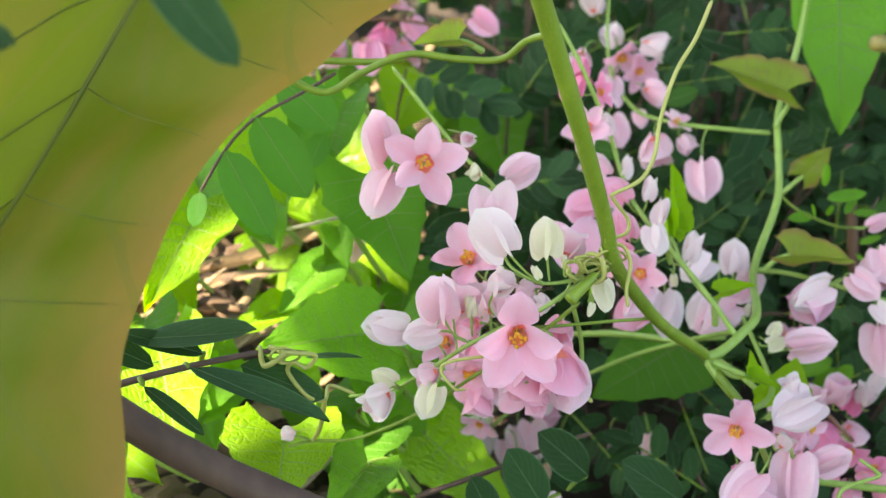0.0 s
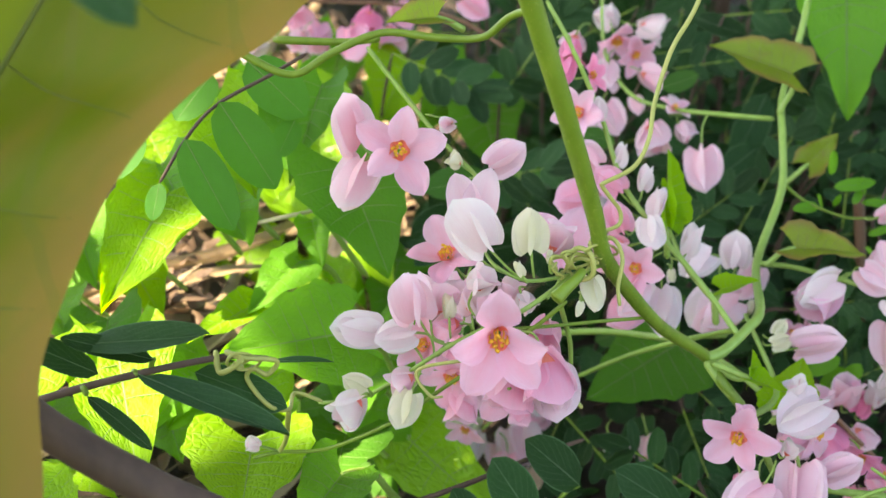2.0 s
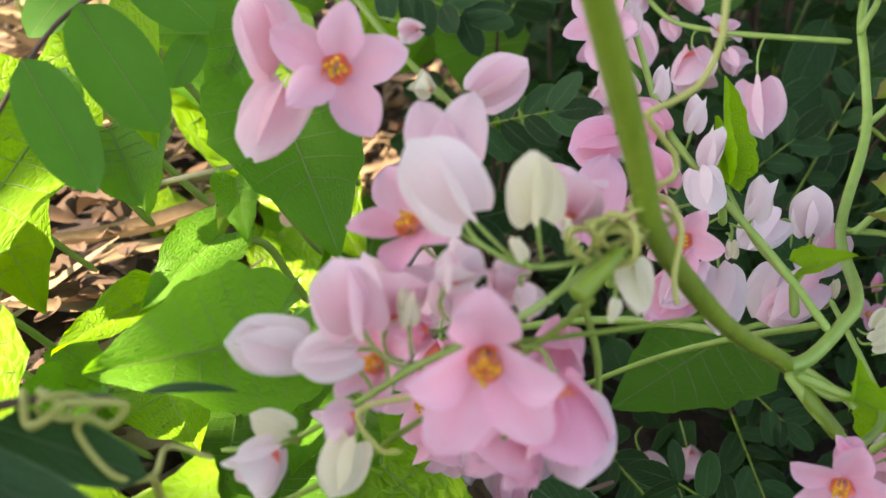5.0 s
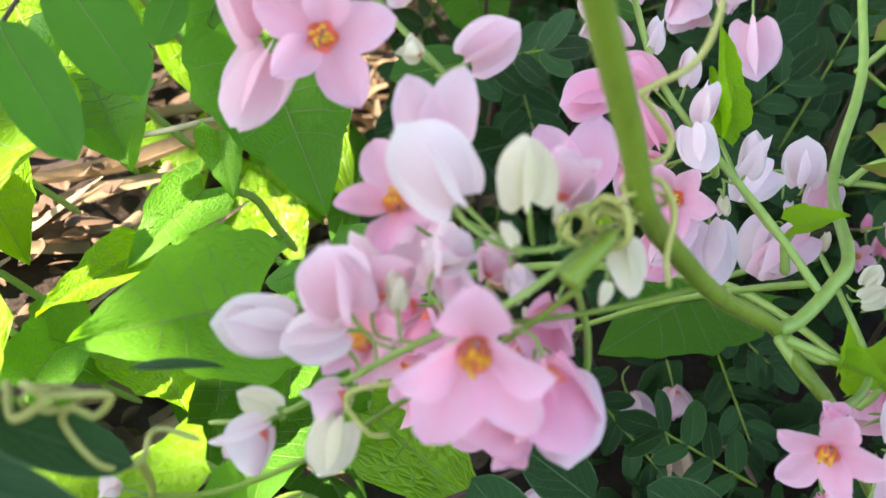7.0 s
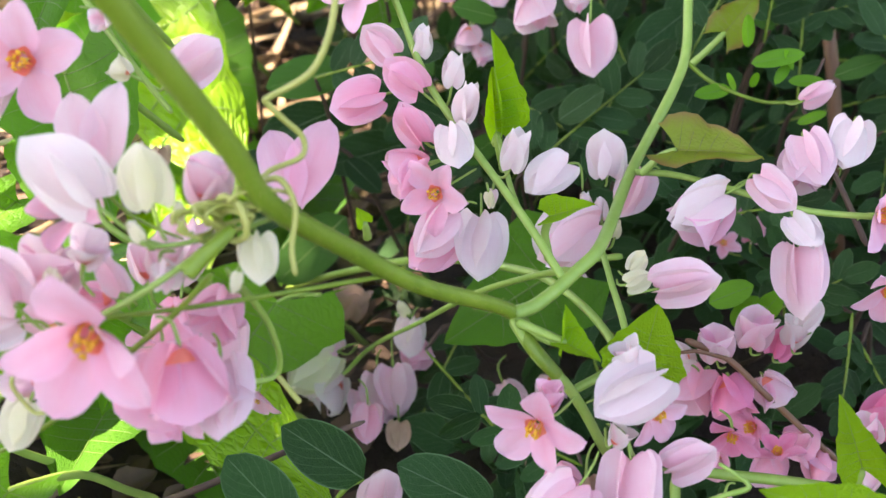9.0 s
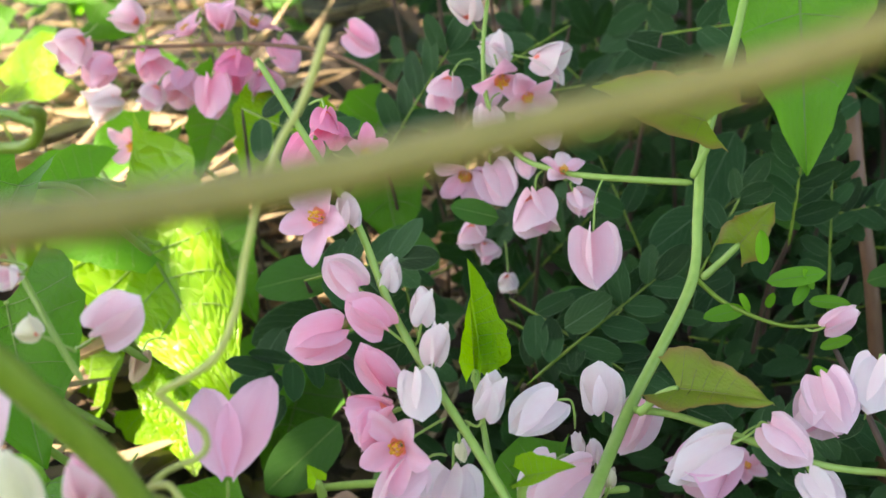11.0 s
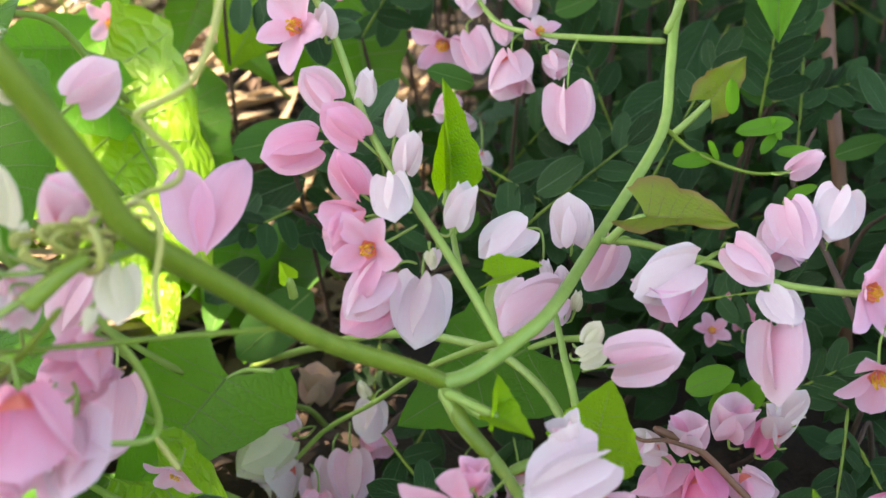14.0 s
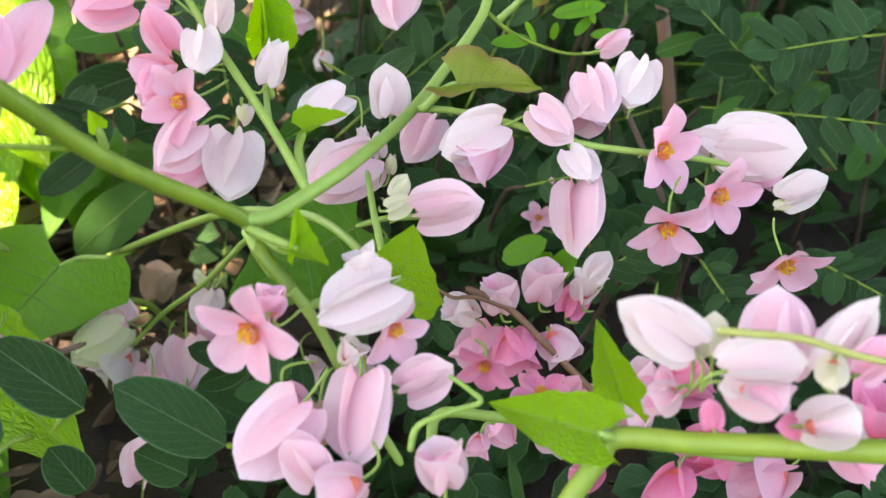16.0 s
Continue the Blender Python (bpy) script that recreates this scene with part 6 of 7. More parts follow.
# dark leaflets on the left
single_leaf((-0.0581, 0.2913, 0.1649), (-0.0444, 0.2832, 0.1466), (0.05, -0.80, 0.60), 0.56, "soft")
single_leaf((-0.0647, 0.2826, 0.1585), (-0.0529, 0.2737, 0.1397), (0.05, -0.80, 0.60), 0.47, "soft")
single_leaf((-0.0544, 0.3092, 0.1705), (-0.0397, 0.3035, 0.1588), (0.05, -0.80, 0.60), 0.73, "soft")
single_leaf((-0.0715, 0.2827, 0.1477), (-0.0721, 0.2755, 0.1415), (0.05, -0.80, 0.60), 0.54, "soft")
single_leaf((-0.0429, 0.3071, 0.1561), (-0.0466, 0.2996, 0.1492), (0.05, -0.80, 0.60), 0.72, "soft")
single_leaf((-0.0798, 0.2992, 0.1548), (-0.0854, 0.2897, 0.1457), (0.05, -0.80, 0.60), 0.63, "soft")
single_leaf((-0.0649, 0.3165, 0.1655), (-0.0727, 0.3070, 0.1556), (0.05, -0.80, 0.60), 0.67, "soft")
vine([(-0.0385, 0.2991, 0.1747), (-0.0468, 0.2968, 0.1701), (-0.0592, 0.2928, 0.1637), (-0.0662, 0.2891, 0.1564), (-0.0720, 0.2846, 0.1471)], 0.00050, 0.00040, "brown", name="brown_twig", label="thin dark twig with oval leaflets")
vine([(-0.0208, 0.4273, 0.0229), (-0.0079, 0.4122, 0.0349), (0.0228, 0.3823, 0.0580), (0.0428, 0.3582, 0.0726), (0.0586, 0.3412, 0.0796), (0.0670, 0.3321, 0.0818), (0.0763, 0.3167, 0.0822), (0.0825, 0.2968, 0.0832)], 0.00120, 0.00090, "light", label="pale green stem going back to the ground")
vine([(-0.0681, 0.3269, 0.1179), (-0.0608, 0.3240, 0.1209), (-0.0505, 0.3216, 0.1242), (-0.0399, 0.3285, 0.1245)], 0.00065, 0.00060, "straw", name="dry_stalk", label="pale straw-coloured dry stalk over the litter")

# fresh sprig of small leaves
vine([(0.1433, 0.3507, 0.0784), (0.1385, 0.3641, 0.0892), (0.1326, 0.3734, 0.1009), (0.1313, 0.3755, 0.1057), (0.1366, 0.3815, 0.1147)], 0.00080, 0.00040, "brown", name="brown_twig", label="thin brown sprig with small leaves")
single_leaf((0.1175, 0.3800, 0.1187), (0.1166, 0.3795, 0.1274), (0.09, -0.61, 0.78), 0.42, "fresh", label="small fresh green oval leaf")
single_leaf((0.1181, 0.3784, 0.1151), (0.1305, 0.3766, 0.1178), (0.09, -0.61, 0.78), 0.42, "fresh", label="small fresh green oval leaf")
single_leaf((0.1273, 0.3773, 0.1106), (0.1357, 0.3743, 0.1115), (0.09, -0.61, 0.78), 0.42, "fresh", label="small fresh green oval leaf")
single_leaf((0.1130, 0.3753, 0.1100), (0.1036, 0.3699, 0.1104), (0.09, -0.61, 0.78), 0.42, "fresh", label="small fresh green oval leaf")
single_leaf((0.1143, 0.3752, 0.1093), (0.1113, 0.3729, 0.1148), (0.09, -0.61, 0.78), 0.42, "fresh", label="small fresh green oval leaf")
single_leaf((0.1182, 0.3759, 0.1098), (0.1190, 0.3737, 0.1145), (0.09, -0.61, 0.78), 0.42, "fresh", label="small fresh green oval leaf")
single_leaf((0.1286, 0.3786, 0.1130), (0.1254, 0.3766, 0.1189), (0.09, -0.61, 0.78), 0.42, "fresh", label="small fresh green oval leaf")
single_leaf((0.1294, 0.3731, 0.1010), (0.1358, 0.3710, 0.1045), (0.09, -0.61, 0.78), 0.42, "fresh", label="small fresh green oval leaf")
single_leaf((0.1327, 0.3701, 0.0938), (0.1268, 0.3673, 0.0990), (0.09, -0.61, 0.78), 0.42, "fresh", label="small fresh green oval leaf")
single_leaf((0.1273, 0.3790, 0.1142), (0.1235, 0.3731, 0.1120), (0.09, -0.61, 0.78), 0.42, "fresh", label="small fresh green oval leaf")

# feathery dark leaves of the bush behind
pinnate_leaf((0.0965, 0.4161, 0.0778), (0.1175, 0.4239, 0.1208), (-0.19, -0.74, 0.64), 5, 0.0103, "dark", "vine", 0.08, 0, 62, foot=(0.077, 0.466, 0.0))
pinnate_leaf((0.1433, 0.4347, 0.0789), (0.1441, 0.4408, 0.1256), (0.02, -0.75, 0.66), 6, 0.0089, "dark", "vine", 0.08, 1, 62, foot=(0.143, 0.485, 0.0))
pinnate_leaf((0.0722, 0.4298, 0.0669), (0.0971, 0.4322, 0.0954), (0.24, -0.72, 0.65), 5, 0.0110, "dark", "vine", 0.08, 2, 62, foot=(0.092, 0.480, 0.0))
pinnate_leaf((0.0198, 0.4459, 0.0989), (0.0312, 0.4228, 0.0703), (0.45, -0.66, 0.61), 5, 0.0131, "dark", "vine", 0.08, 3, 62, foot=(0.010, 0.496, 0.0))
pinnate_leaf((0.0541, 0.4232, 0.0843), (0.0816, 0.4113, 0.0768), (-0.09, -0.75, 0.66), 5, 0.0123, "dark", "vine", 0.08, 4, 62, foot=(0.064, 0.473, 0.0))
pinnate_leaf((0.0692, 0.4660, 0.1297), (0.1043, 0.4617, 0.1382), (0.13, -0.74, 0.66), 6, 0.0095, "dark", "vine", 0.08, 5, 62, foot=(0.049, 0.516, 0.0))
pinnate_leaf((0.0014, 0.4119, 0.1029), (0.0274, 0.4063, 0.1115), (0.35, -0.69, 0.63), 4, 0.0130, "dark", "vine", 0.08, 6, 62, foot=(0.001, 0.462, 0.0))
pinnate_leaf((0.0017, 0.4142, 0.0816), (-0.0071, 0.3999, 0.0821), (-0.19, -0.74, 0.64), 3, 0.0134, "dark", "vine", 0.08, 7, 62, foot=(0.022, 0.464, 0.0))
pinnate_leaf((0.0605, 0.4053, 0.0737), (0.0940, 0.4096, 0.1026), (-0.01, -0.72, 0.70), 5, 0.0123, "dark", "vine", 0.08, 8, 62, foot=(0.051, 0.455, 0.0))
pinnate_leaf((0.1320, 0.3759, 0.0404), (0.1287, 0.3734, 0.0642), (0.21, -0.69, 0.69), 5, 0.0084, "dark", "vine", 0.08, 9, 62, foot=(0.142, 0.426, 0.0))
pinnate_leaf((0.1452, 0.3610, 0.0525), (0.1403, 0.3400, 0.0376), (0.41, -0.64, 0.65), 5, 0.0073, "dark", "vine", 0.08, 10, 62, foot=(0.125, 0.411, 0.0))
pinnate_leaf((0.1559, 0.3644, 0.0570), (0.1607, 0.3498, 0.0532), (-0.12, -0.71, 0.69), 5, 0.0073, "dark", "vine", 0.08, 11, 62, foot=(0.156, 0.414, 0.0))
pinnate_leaf((0.1768, 0.4506, 0.0931), (0.1677, 0.4176, 0.0536), (0.10, -0.71, 0.70), 6, 0.0113, "dark", "vine", 0.08, 12, 62, foot=(0.197, 0.501, 0.0))
pinnate_leaf((0.1373, 0.4494, 0.1006), (0.1577, 0.4423, 0.1088), (0.32, -0.67, 0.67), 6, 0.0101, "dark", "vine", 0.08, 13, 62, foot=(0.127, 0.499, 0.0))
pinnate_leaf((0.0427, 0.4032, 0.0264), (0.0256, 0.3773, 0.0043), (-0.23, -0.70, 0.67), 4, 0.0131, "dark", "vine", 0.08, 14, 62, foot=(0.053, 0.453, 0.0))
pinnate_leaf((0.0737, 0.3826, 0.0457), (0.0887, 0.3673, 0.0378), (-0.01, -0.72, 0.70), 5, 0.0097, "dark", "vine", 0.08, 15, 62, foot=(0.054, 0.433, 0.0))
pinnate_leaf((0.2024, 0.4121, 0.0624), (0.1645, 0.4192, 0.1075), (0.14, -0.70, 0.70), 6, 0.0139, "dark", "vine", 0.08, 16, 62, foot=(0.202, 0.462, 0.0))
pinnate_leaf((0.2091, 0.4091, 0.1022), (0.1790, 0.3953, 0.1030), (0.35, -0.66, 0.66), 5, 0.0119, "dark", "vine", 0.08, 17, 62, foot=(0.229, 0.459, 0.0))
pinnate_leaf((0.1618, 0.4091, 0.0819), (0.2102, 0.3976, 0.0825), (-0.20, -0.70, 0.69), 6, 0.0112, "dark", "vine", 0.08, 18, 62, foot=(0.152, 0.459, 0.0))
pinnate_leaf((0.1870, 0.3833, 0.0495), (0.2049, 0.3686, 0.0454), (0.03, -0.71, 0.70), 5, 0.0108, "dark", "vine", 0.08, 19, 62, foot=(0.197, 0.433, 0.0))
pinnate_leaf((0.1133, 0.3892, 0.0665), (0.1315, 0.3804, 0.0748), (0.25, -0.69, 0.68), 5, 0.0108, "dark", "vine", 0.08, 20, 62, foot=(0.093, 0.439, 0.0))
pinnate_leaf((0.0781, 0.3822, 0.0308), (0.0850, 0.3615, 0.0149), (-0.30, -0.68, 0.67), 5, 0.0101, "dark", "vine", 0.08, 21, 62, foot=(0.078, 0.432, 0.0))
pinnate_leaf((0.1475, 0.3577, 0.0446), (0.1549, 0.3392, 0.0334), (-0.09, -0.71, 0.70), 4, 0.0086, "dark", "vine", 0.08, 22, 62, foot=(0.168, 0.408, 0.0))
pinnate_leaf((0.1321, 0.4352, 0.0999), (0.1363, 0.4362, 0.1337), (0.12, -0.74, 0.66), 6, 0.0119, "dark", "vine", 0.08, 23, 62, foot=(0.122, 0.485, 0.0))
pinnate_leaf((0.0559, 0.4203, 0.0923), (0.0880, 0.4024, 0.0795), (0.33, -0.70, 0.63), 5, 0.0124, "dark", "vine", 0.08, 24, 62, foot=(0.066, 0.470, 0.0))
pinnate_leaf((0.1004, 0.4773, 0.1505), (0.1469, 0.4678, 0.1577), (-0.22, -0.73, 0.65), 6, 0.0133, "dark", "vine", 0.08, 25, 62, foot=(0.080, 0.527, 0.0))
pinnate_leaf((0.0139, 0.4732, 0.1168), (0.0357, 0.4742, 0.1501), (0.00, -0.75, 0.67), 5, 0.0153, "dark", "vine", 0.08, 26, 62, foot=(0.014, 0.523, 0.0))
pinnate_leaf((0.0327, 0.3658, 0.0395), (0.0573, 0.3454, 0.0208), (0.22, -0.72, 0.65), 5, 0.0115, "dark", "vine", 0.08, 27, 62, foot=(0.053, 0.416, 0.0))
pinnate_leaf((0.0743, 0.3214, 0.0355), (0.0504, 0.3162, 0.0550), (-0.32, -0.71, 0.63), 4, 0.0117, "dark", "vine", 0.08, 28, 62, foot=(0.064, 0.371, 0.0))
pinnate_leaf((0.1208, 0.3689, 0.0444), (0.1417, 0.3632, 0.0615), (-0.11, -0.74, 0.66), 5, 0.0101, "dark", "vine", 0.08, 29, 62, foot=(0.131, 0.419, 0.0))
pinnate_leaf((-0.0284, 0.4698, 0.1360), (0.0039, 0.4534, 0.1268), (0.12, -0.74, 0.66), 5, 0.0149, "dark", "vine", 0.08, 30, 62, foot=(-0.048, 0.520, 0.0))

# coiled tendrils wound round the bend of the stem
tendril([(0.0278, 0.2507, 0.1450), (0.0252, 0.2478, 0.1460), (0.0238, 0.2450, 0.1479), (0.0249, 0.2453, 0.1488), (0.0250, 0.2472, 0.1490), (0.0282, 0.2505, 0.1470), (0.0290, 0.2500, 0.1458), (0.0292, 0.2498, 0.1448), (0.0260, 0.2469, 0.1461), (0.0247, 0.2457, 0.1473), (0.0246, 0.2449, 0.1487), (0.0265, 0.2462, 0.1488), (0.0299, 0.2499, 0.1469), (0.0312, 0.2514, 0.1448), (0.0290, 0.2504, 0.1444), (0.0279, 0.2474, 0.1452)], 0.00036, 0.00029, "tendril")
tendril([(0.0206, 0.2442, 0.1445), (0.0199, 0.2438, 0.1462), (0.0189, 0.2437, 0.1478), (0.0212, 0.2448, 0.1479), (0.0228, 0.2481, 0.1456), (0.0249, 0.2487, 0.1437), (0.0221, 0.2466, 0.1435), (0.0209, 0.2448, 0.1445), (0.0205, 0.2433, 0.1460), (0.0195, 0.2425, 0.1479), (0.0212, 0.2452, 0.1471), (0.0243, 0.2471, 0.1460), (0.0253, 0.2489, 0.1432), (0.0240, 0.2477, 0.1422), (0.0225, 0.2458, 0.1434), (0.0211, 0.2435, 0.1456), (0.0209, 0.2432, 0.1471), (0.0226, 0.2459, 0.1470), (0.0251, 0.2482, 0.1448), (0.0274, 0.2470, 0.1454)], 0.00036, 0.00029, "tendril")
tendril([(0.0164, 0.2417, 0.1462), (0.0169, 0.2416, 0.1480), (0.0188, 0.2439, 0.1470), (0.0205, 0.2465, 0.1451), (0.0203, 0.2474, 0.1428), (0.0193, 0.2465, 0.1422), (0.0181, 0.2436, 0.1433), (0.0177, 0.2420, 0.1456), (0.0167, 0.2428, 0.1468), (0.0194, 0.2450, 0.1465), (0.0213, 0.2463, 0.1450), (0.0210, 0.2478, 0.1421), (0.0192, 0.2447, 0.1418), (0.0193, 0.2431, 0.1432), (0.0171, 0.2416, 0.1452), (0.0179, 0.2422, 0.1466)], 0.00036, 0.00029, "tendril")
tendril([(-0.0407, 0.2262, 0.1327), (-0.0430, 0.2265, 0.1311), (-0.0426, 0.2242, 0.1316), (-0.0448, 0.2226, 0.1329), (-0.0444, 0.2211, 0.1351), (-0.0434, 0.2221, 0.1356), (-0.0416, 0.2248, 0.1342), (-0.0394, 0.2258, 0.1324), (-0.0405, 0.2266, 0.1306), (-0.0423, 0.2237, 0.1314), (-0.0434, 0.2227, 0.1323), (-0.0433, 0.2212, 0.1345)], 0.00036, 0.00029, "tendril")
vine([(0.1594, 0.4967, 0.1245), (0.1611, 0.4830, 0.0950), (0.1639, 0.4729, 0.0681), (0.1668, 0.4650, 0.0319), (0.1724, 0.4656, -0.0156)], 0.00220, 0.00240, "red", name="shrub", label="reddish brown woody stem of the bush")

# large oval leaflets of the bush close behind the blossoms
single_leaf((0.0092, 0.4233, 0.1010), (-0.0136, 0.4142, 0.1007), (-0.14, -0.77, 0.62), 0.62, "mid")
single_leaf((0.0028, 0.4291, 0.0858), (-0.0189, 0.4185, 0.0811), (0.31, -0.67, 0.67), 0.62, "dark")
single_leaf((0.0230, 0.4386, 0.0694), (-0.0031, 0.4282, 0.0671), (0.13, -0.65, 0.75), 0.60, "dark")
single_leaf((0.0152, 0.4619, 0.0973), (0.0310, 0.4547, 0.0871), (-0.05, -0.78, 0.63), 0.66, "mid")
single_leaf((0.0787, 0.4290, 0.0893), (0.0673, 0.4198, 0.0842), (0.39, -0.65, 0.65), 0.72, "dark")
single_leaf((0.0790, 0.4374, 0.0775), (0.0605, 0.4259, 0.0698), (0.22, -0.64, 0.74), 0.62, "dark")
single_leaf((0.0800, 0.4503, 0.0768), (0.0924, 0.4417, 0.0645), (0.04, -0.78, 0.63), 0.66, "mid")
single_leaf((0.0869, 0.4668, 0.0826), (0.0969, 0.4583, 0.0713), (-0.14, -0.72, 0.68), 0.60, "dark")
single_leaf((0.1093, 0.4414, 0.1080), (0.0949, 0.4308, 0.1010), (0.30, -0.62, 0.73), 0.66, "dark")
single_leaf((0.0751, 0.4569, 0.1267), (0.0881, 0.4556, 0.1321), (0.14, -0.77, 0.63), 0.62, "mid")
single_leaf((0.0898, 0.4813, 0.1487), (0.1098, 0.4765, 0.1431), (-0.05, -0.72, 0.69), 0.50, "dark")
single_leaf((0.1232, 0.4865, 0.1170), (0.1092, 0.4689, 0.0927), (0.38, -0.59, 0.71), 0.50, "dark")
single_leaf((0.1232, 0.4479, 0.1187), (0.1358, 0.4382, 0.1036), (0.23, -0.75, 0.62), 0.60, "mid")
single_leaf((0.1456, 0.4574, 0.1016), (0.1588, 0.4564, 0.1076), (0.04, -0.72, 0.69), 0.50, "dark")
single_leaf((0.1484, 0.4667, 0.0913), (0.1604, 0.4645, 0.0948), (-0.13, -0.66, 0.74), 0.50, "dark")
single_leaf((0.1406, 0.4822, 0.1002), (0.1534, 0.4836, 0.1122), (0.32, -0.73, 0.60), 0.50, "mid")
single_leaf((0.1157, 0.4364, 0.0935), (0.1074, 0.4243, 0.0804), (0.13, -0.71, 0.69), 0.55, "dark")
single_leaf((0.0945, 0.4345, 0.0646), (0.1084, 0.4269, 0.0544), (-0.05, -0.66, 0.75), 0.60, "dark")
single_leaf((0.0520, 0.4430, 0.0692), (0.0410, 0.4339, 0.0645), (0.40, -0.70, 0.58), 0.60, "mid")
single_leaf((0.1614, 0.4948, 0.1230), (0.1483, 0.4856, 0.1188), (0.22, -0.70, 0.68), 0.50, "dark")
single_leaf((0.0710, 0.4094, 0.0883), (0.0841, 0.4087, 0.0977), (-0.07, -0.61, 0.79), 0.62, "dark")
single_leaf((0.1811, 0.4327, 0.1023), (0.1712, 0.4222, 0.0925), (-0.25, -0.72, 0.65), 0.62, "mid")
single_leaf((0.1691, 0.4409, 0.0923), (0.1730, 0.4413, 0.1046), (0.21, -0.66, 0.72), 0.55, "dark")
single_leaf((0.1959, 0.4496, 0.0811), (0.1861, 0.4495, 0.0931), (0.02, -0.61, 0.79), 0.60, "dark")
single_leaf((0.1972, 0.4127, 0.0871), (0.1861, 0.4053, 0.0839), (-0.16, -0.73, 0.66), 0.60, "mid")
single_leaf((0.2007, 0.4257, 0.0864), (0.2156, 0.4233, 0.0920), (0.29, -0.65, 0.71), 0.50, "dark")
single_leaf((0.1976, 0.4319, 0.0716), (0.2049, 0.4206, 0.0590), (0.11, -0.61, 0.78), 0.55, "dark")
single_leaf((0.2259, 0.4422, 0.0636), (0.2125, 0.4305, 0.0515), (-0.07, -0.74, 0.67), 0.50, "mid")
single_leaf((0.1851, 0.4184, 0.0999), (0.1929, 0.4169, 0.1080), (-0.24, -0.66, 0.71), 0.50, "dark")
single_leaf((-0.0086, 0.4104, 0.0678), (-0.0222, 0.4004, 0.0592), (0.20, -0.60, 0.77), 0.62, "dark")
single_leaf((0.0044, 0.4179, 0.0546), (-0.0172, 0.4045, 0.0396), (0.03, -0.74, 0.67), 0.62, "mid")
single_leaf((0.1050, 0.4234, 0.0319), (0.1169, 0.4258, 0.0478), (-0.16, -0.67, 0.72), 0.60, "dark")
single_leaf((0.1394, 0.3870, 0.0369), (0.1449, 0.3854, 0.0450), (0.28, -0.59, 0.76), 0.60, "dark")
single_leaf((0.1513, 0.4269, 0.0920), (0.1640, 0.4246, 0.0980), (0.12, -0.73, 0.67), 0.50, "mid")
single_leaf((0.2069, 0.4123, 0.0300), (0.2198, 0.4117, 0.0395), (-0.07, -0.68, 0.73), 0.50, "dark")
single_leaf((0.1796, 0.4254, 0.0311), (0.1682, 0.4161, 0.0241), (-0.24, -0.60, 0.76), 0.60, "dark")
single_leaf((0.1758, 0.4101, 0.0831), (0.1642, 0.4024, 0.0793), (0.21, -0.72, 0.66), 0.60, "mid")
single_leaf((0.1030, 0.4114, 0.0626), (0.1149, 0.4050, 0.0600), (0.02, -0.68, 0.73), 0.60, "dark")
single_leaf((0.1401, 0.4020, 0.0125), (0.1279, 0.4001, 0.0211), (-0.15, -0.61, 0.78), 0.60, "dark")
single_leaf((0.0513, 0.4235, 0.0355), (0.0656, 0.4216, 0.0421), (0.30, -0.70, 0.64), 0.60, "mid")
single_leaf((0.2115, 0.4217, 0.1052), (0.1975, 0.4138, 0.1010), (0.12, -0.67, 0.73), 0.45, "dark")
single_leaf((0.1612, 0.3963, 0.0271), (0.1713, 0.3880, 0.0207), (-0.07, -0.61, 0.79), 0.50, "dark")
single_leaf((0.0682, 0.4385, 0.0855), (0.0816, 0.4326, 0.0814), (-0.18, -0.74, 0.65), 0.60, "mid")
single_leaf((0.0795, 0.4509, 0.0806), (0.0908, 0.4423, 0.0713), (0.28, -0.65, 0.71), 0.60, "dark")
single_leaf((0.0958, 0.4221, 0.1005), (0.0867, 0.4118, 0.0926), (0.09, -0.61, 0.78), 0.62, "dark")
single_leaf((0.1585, 0.4471, 0.1092), (0.1670, 0.4396, 0.1029), (-0.09, -0.75, 0.66), 0.60, "mid")
single_leaf((0.1512, 0.4548, 0.0990), (0.1404, 0.4515, 0.1067), (0.36, -0.63, 0.69), 0.55, "dark")
single_leaf((0.1143, 0.4370, 0.0424), (0.1030, 0.4269, 0.0356), (0.18, -0.60, 0.78), 0.60, "dark")
single_leaf((0.0540, 0.4239, 0.1147), (0.0423, 0.4197, 0.1205), (0.01, -0.75, 0.67), 0.60, "mid")
single_leaf((-0.0081, 0.4165, 0.0864), (-0.0144, 0.4063, 0.0782), (-0.17, -0.68, 0.71), 0.60, "dark")
single_leaf((0.0051, 0.4243, 0.0713), (0.0163, 0.4165, 0.0638), (0.27, -0.59, 0.76), 0.60, "dark")
single_leaf((0.1061, 0.3464, 0.0656), (0.1163, 0.3451, 0.0713), (0.02, -0.68, 0.73), 0.60, "fresh", label="small fresh green oval leaf")
single_leaf((0.1171, 0.3445, 0.0607), (0.1228, 0.3444, 0.0695), (0.02, -0.68, 0.73), 0.60, "fresh", label="small fresh green oval leaf")
single_leaf((0.1119, 0.3440, 0.0602), (0.1172, 0.3438, 0.0686), (0.02, -0.68, 0.73), 0.60, "fresh", label="small fresh green oval leaf")

# ---------------------------------------------------------------- ground


def ease(a, b, x):
    t = min(1.0, max(0.0, (x - a) / (b - a)))
    return t * t * (3 - 2 * t)


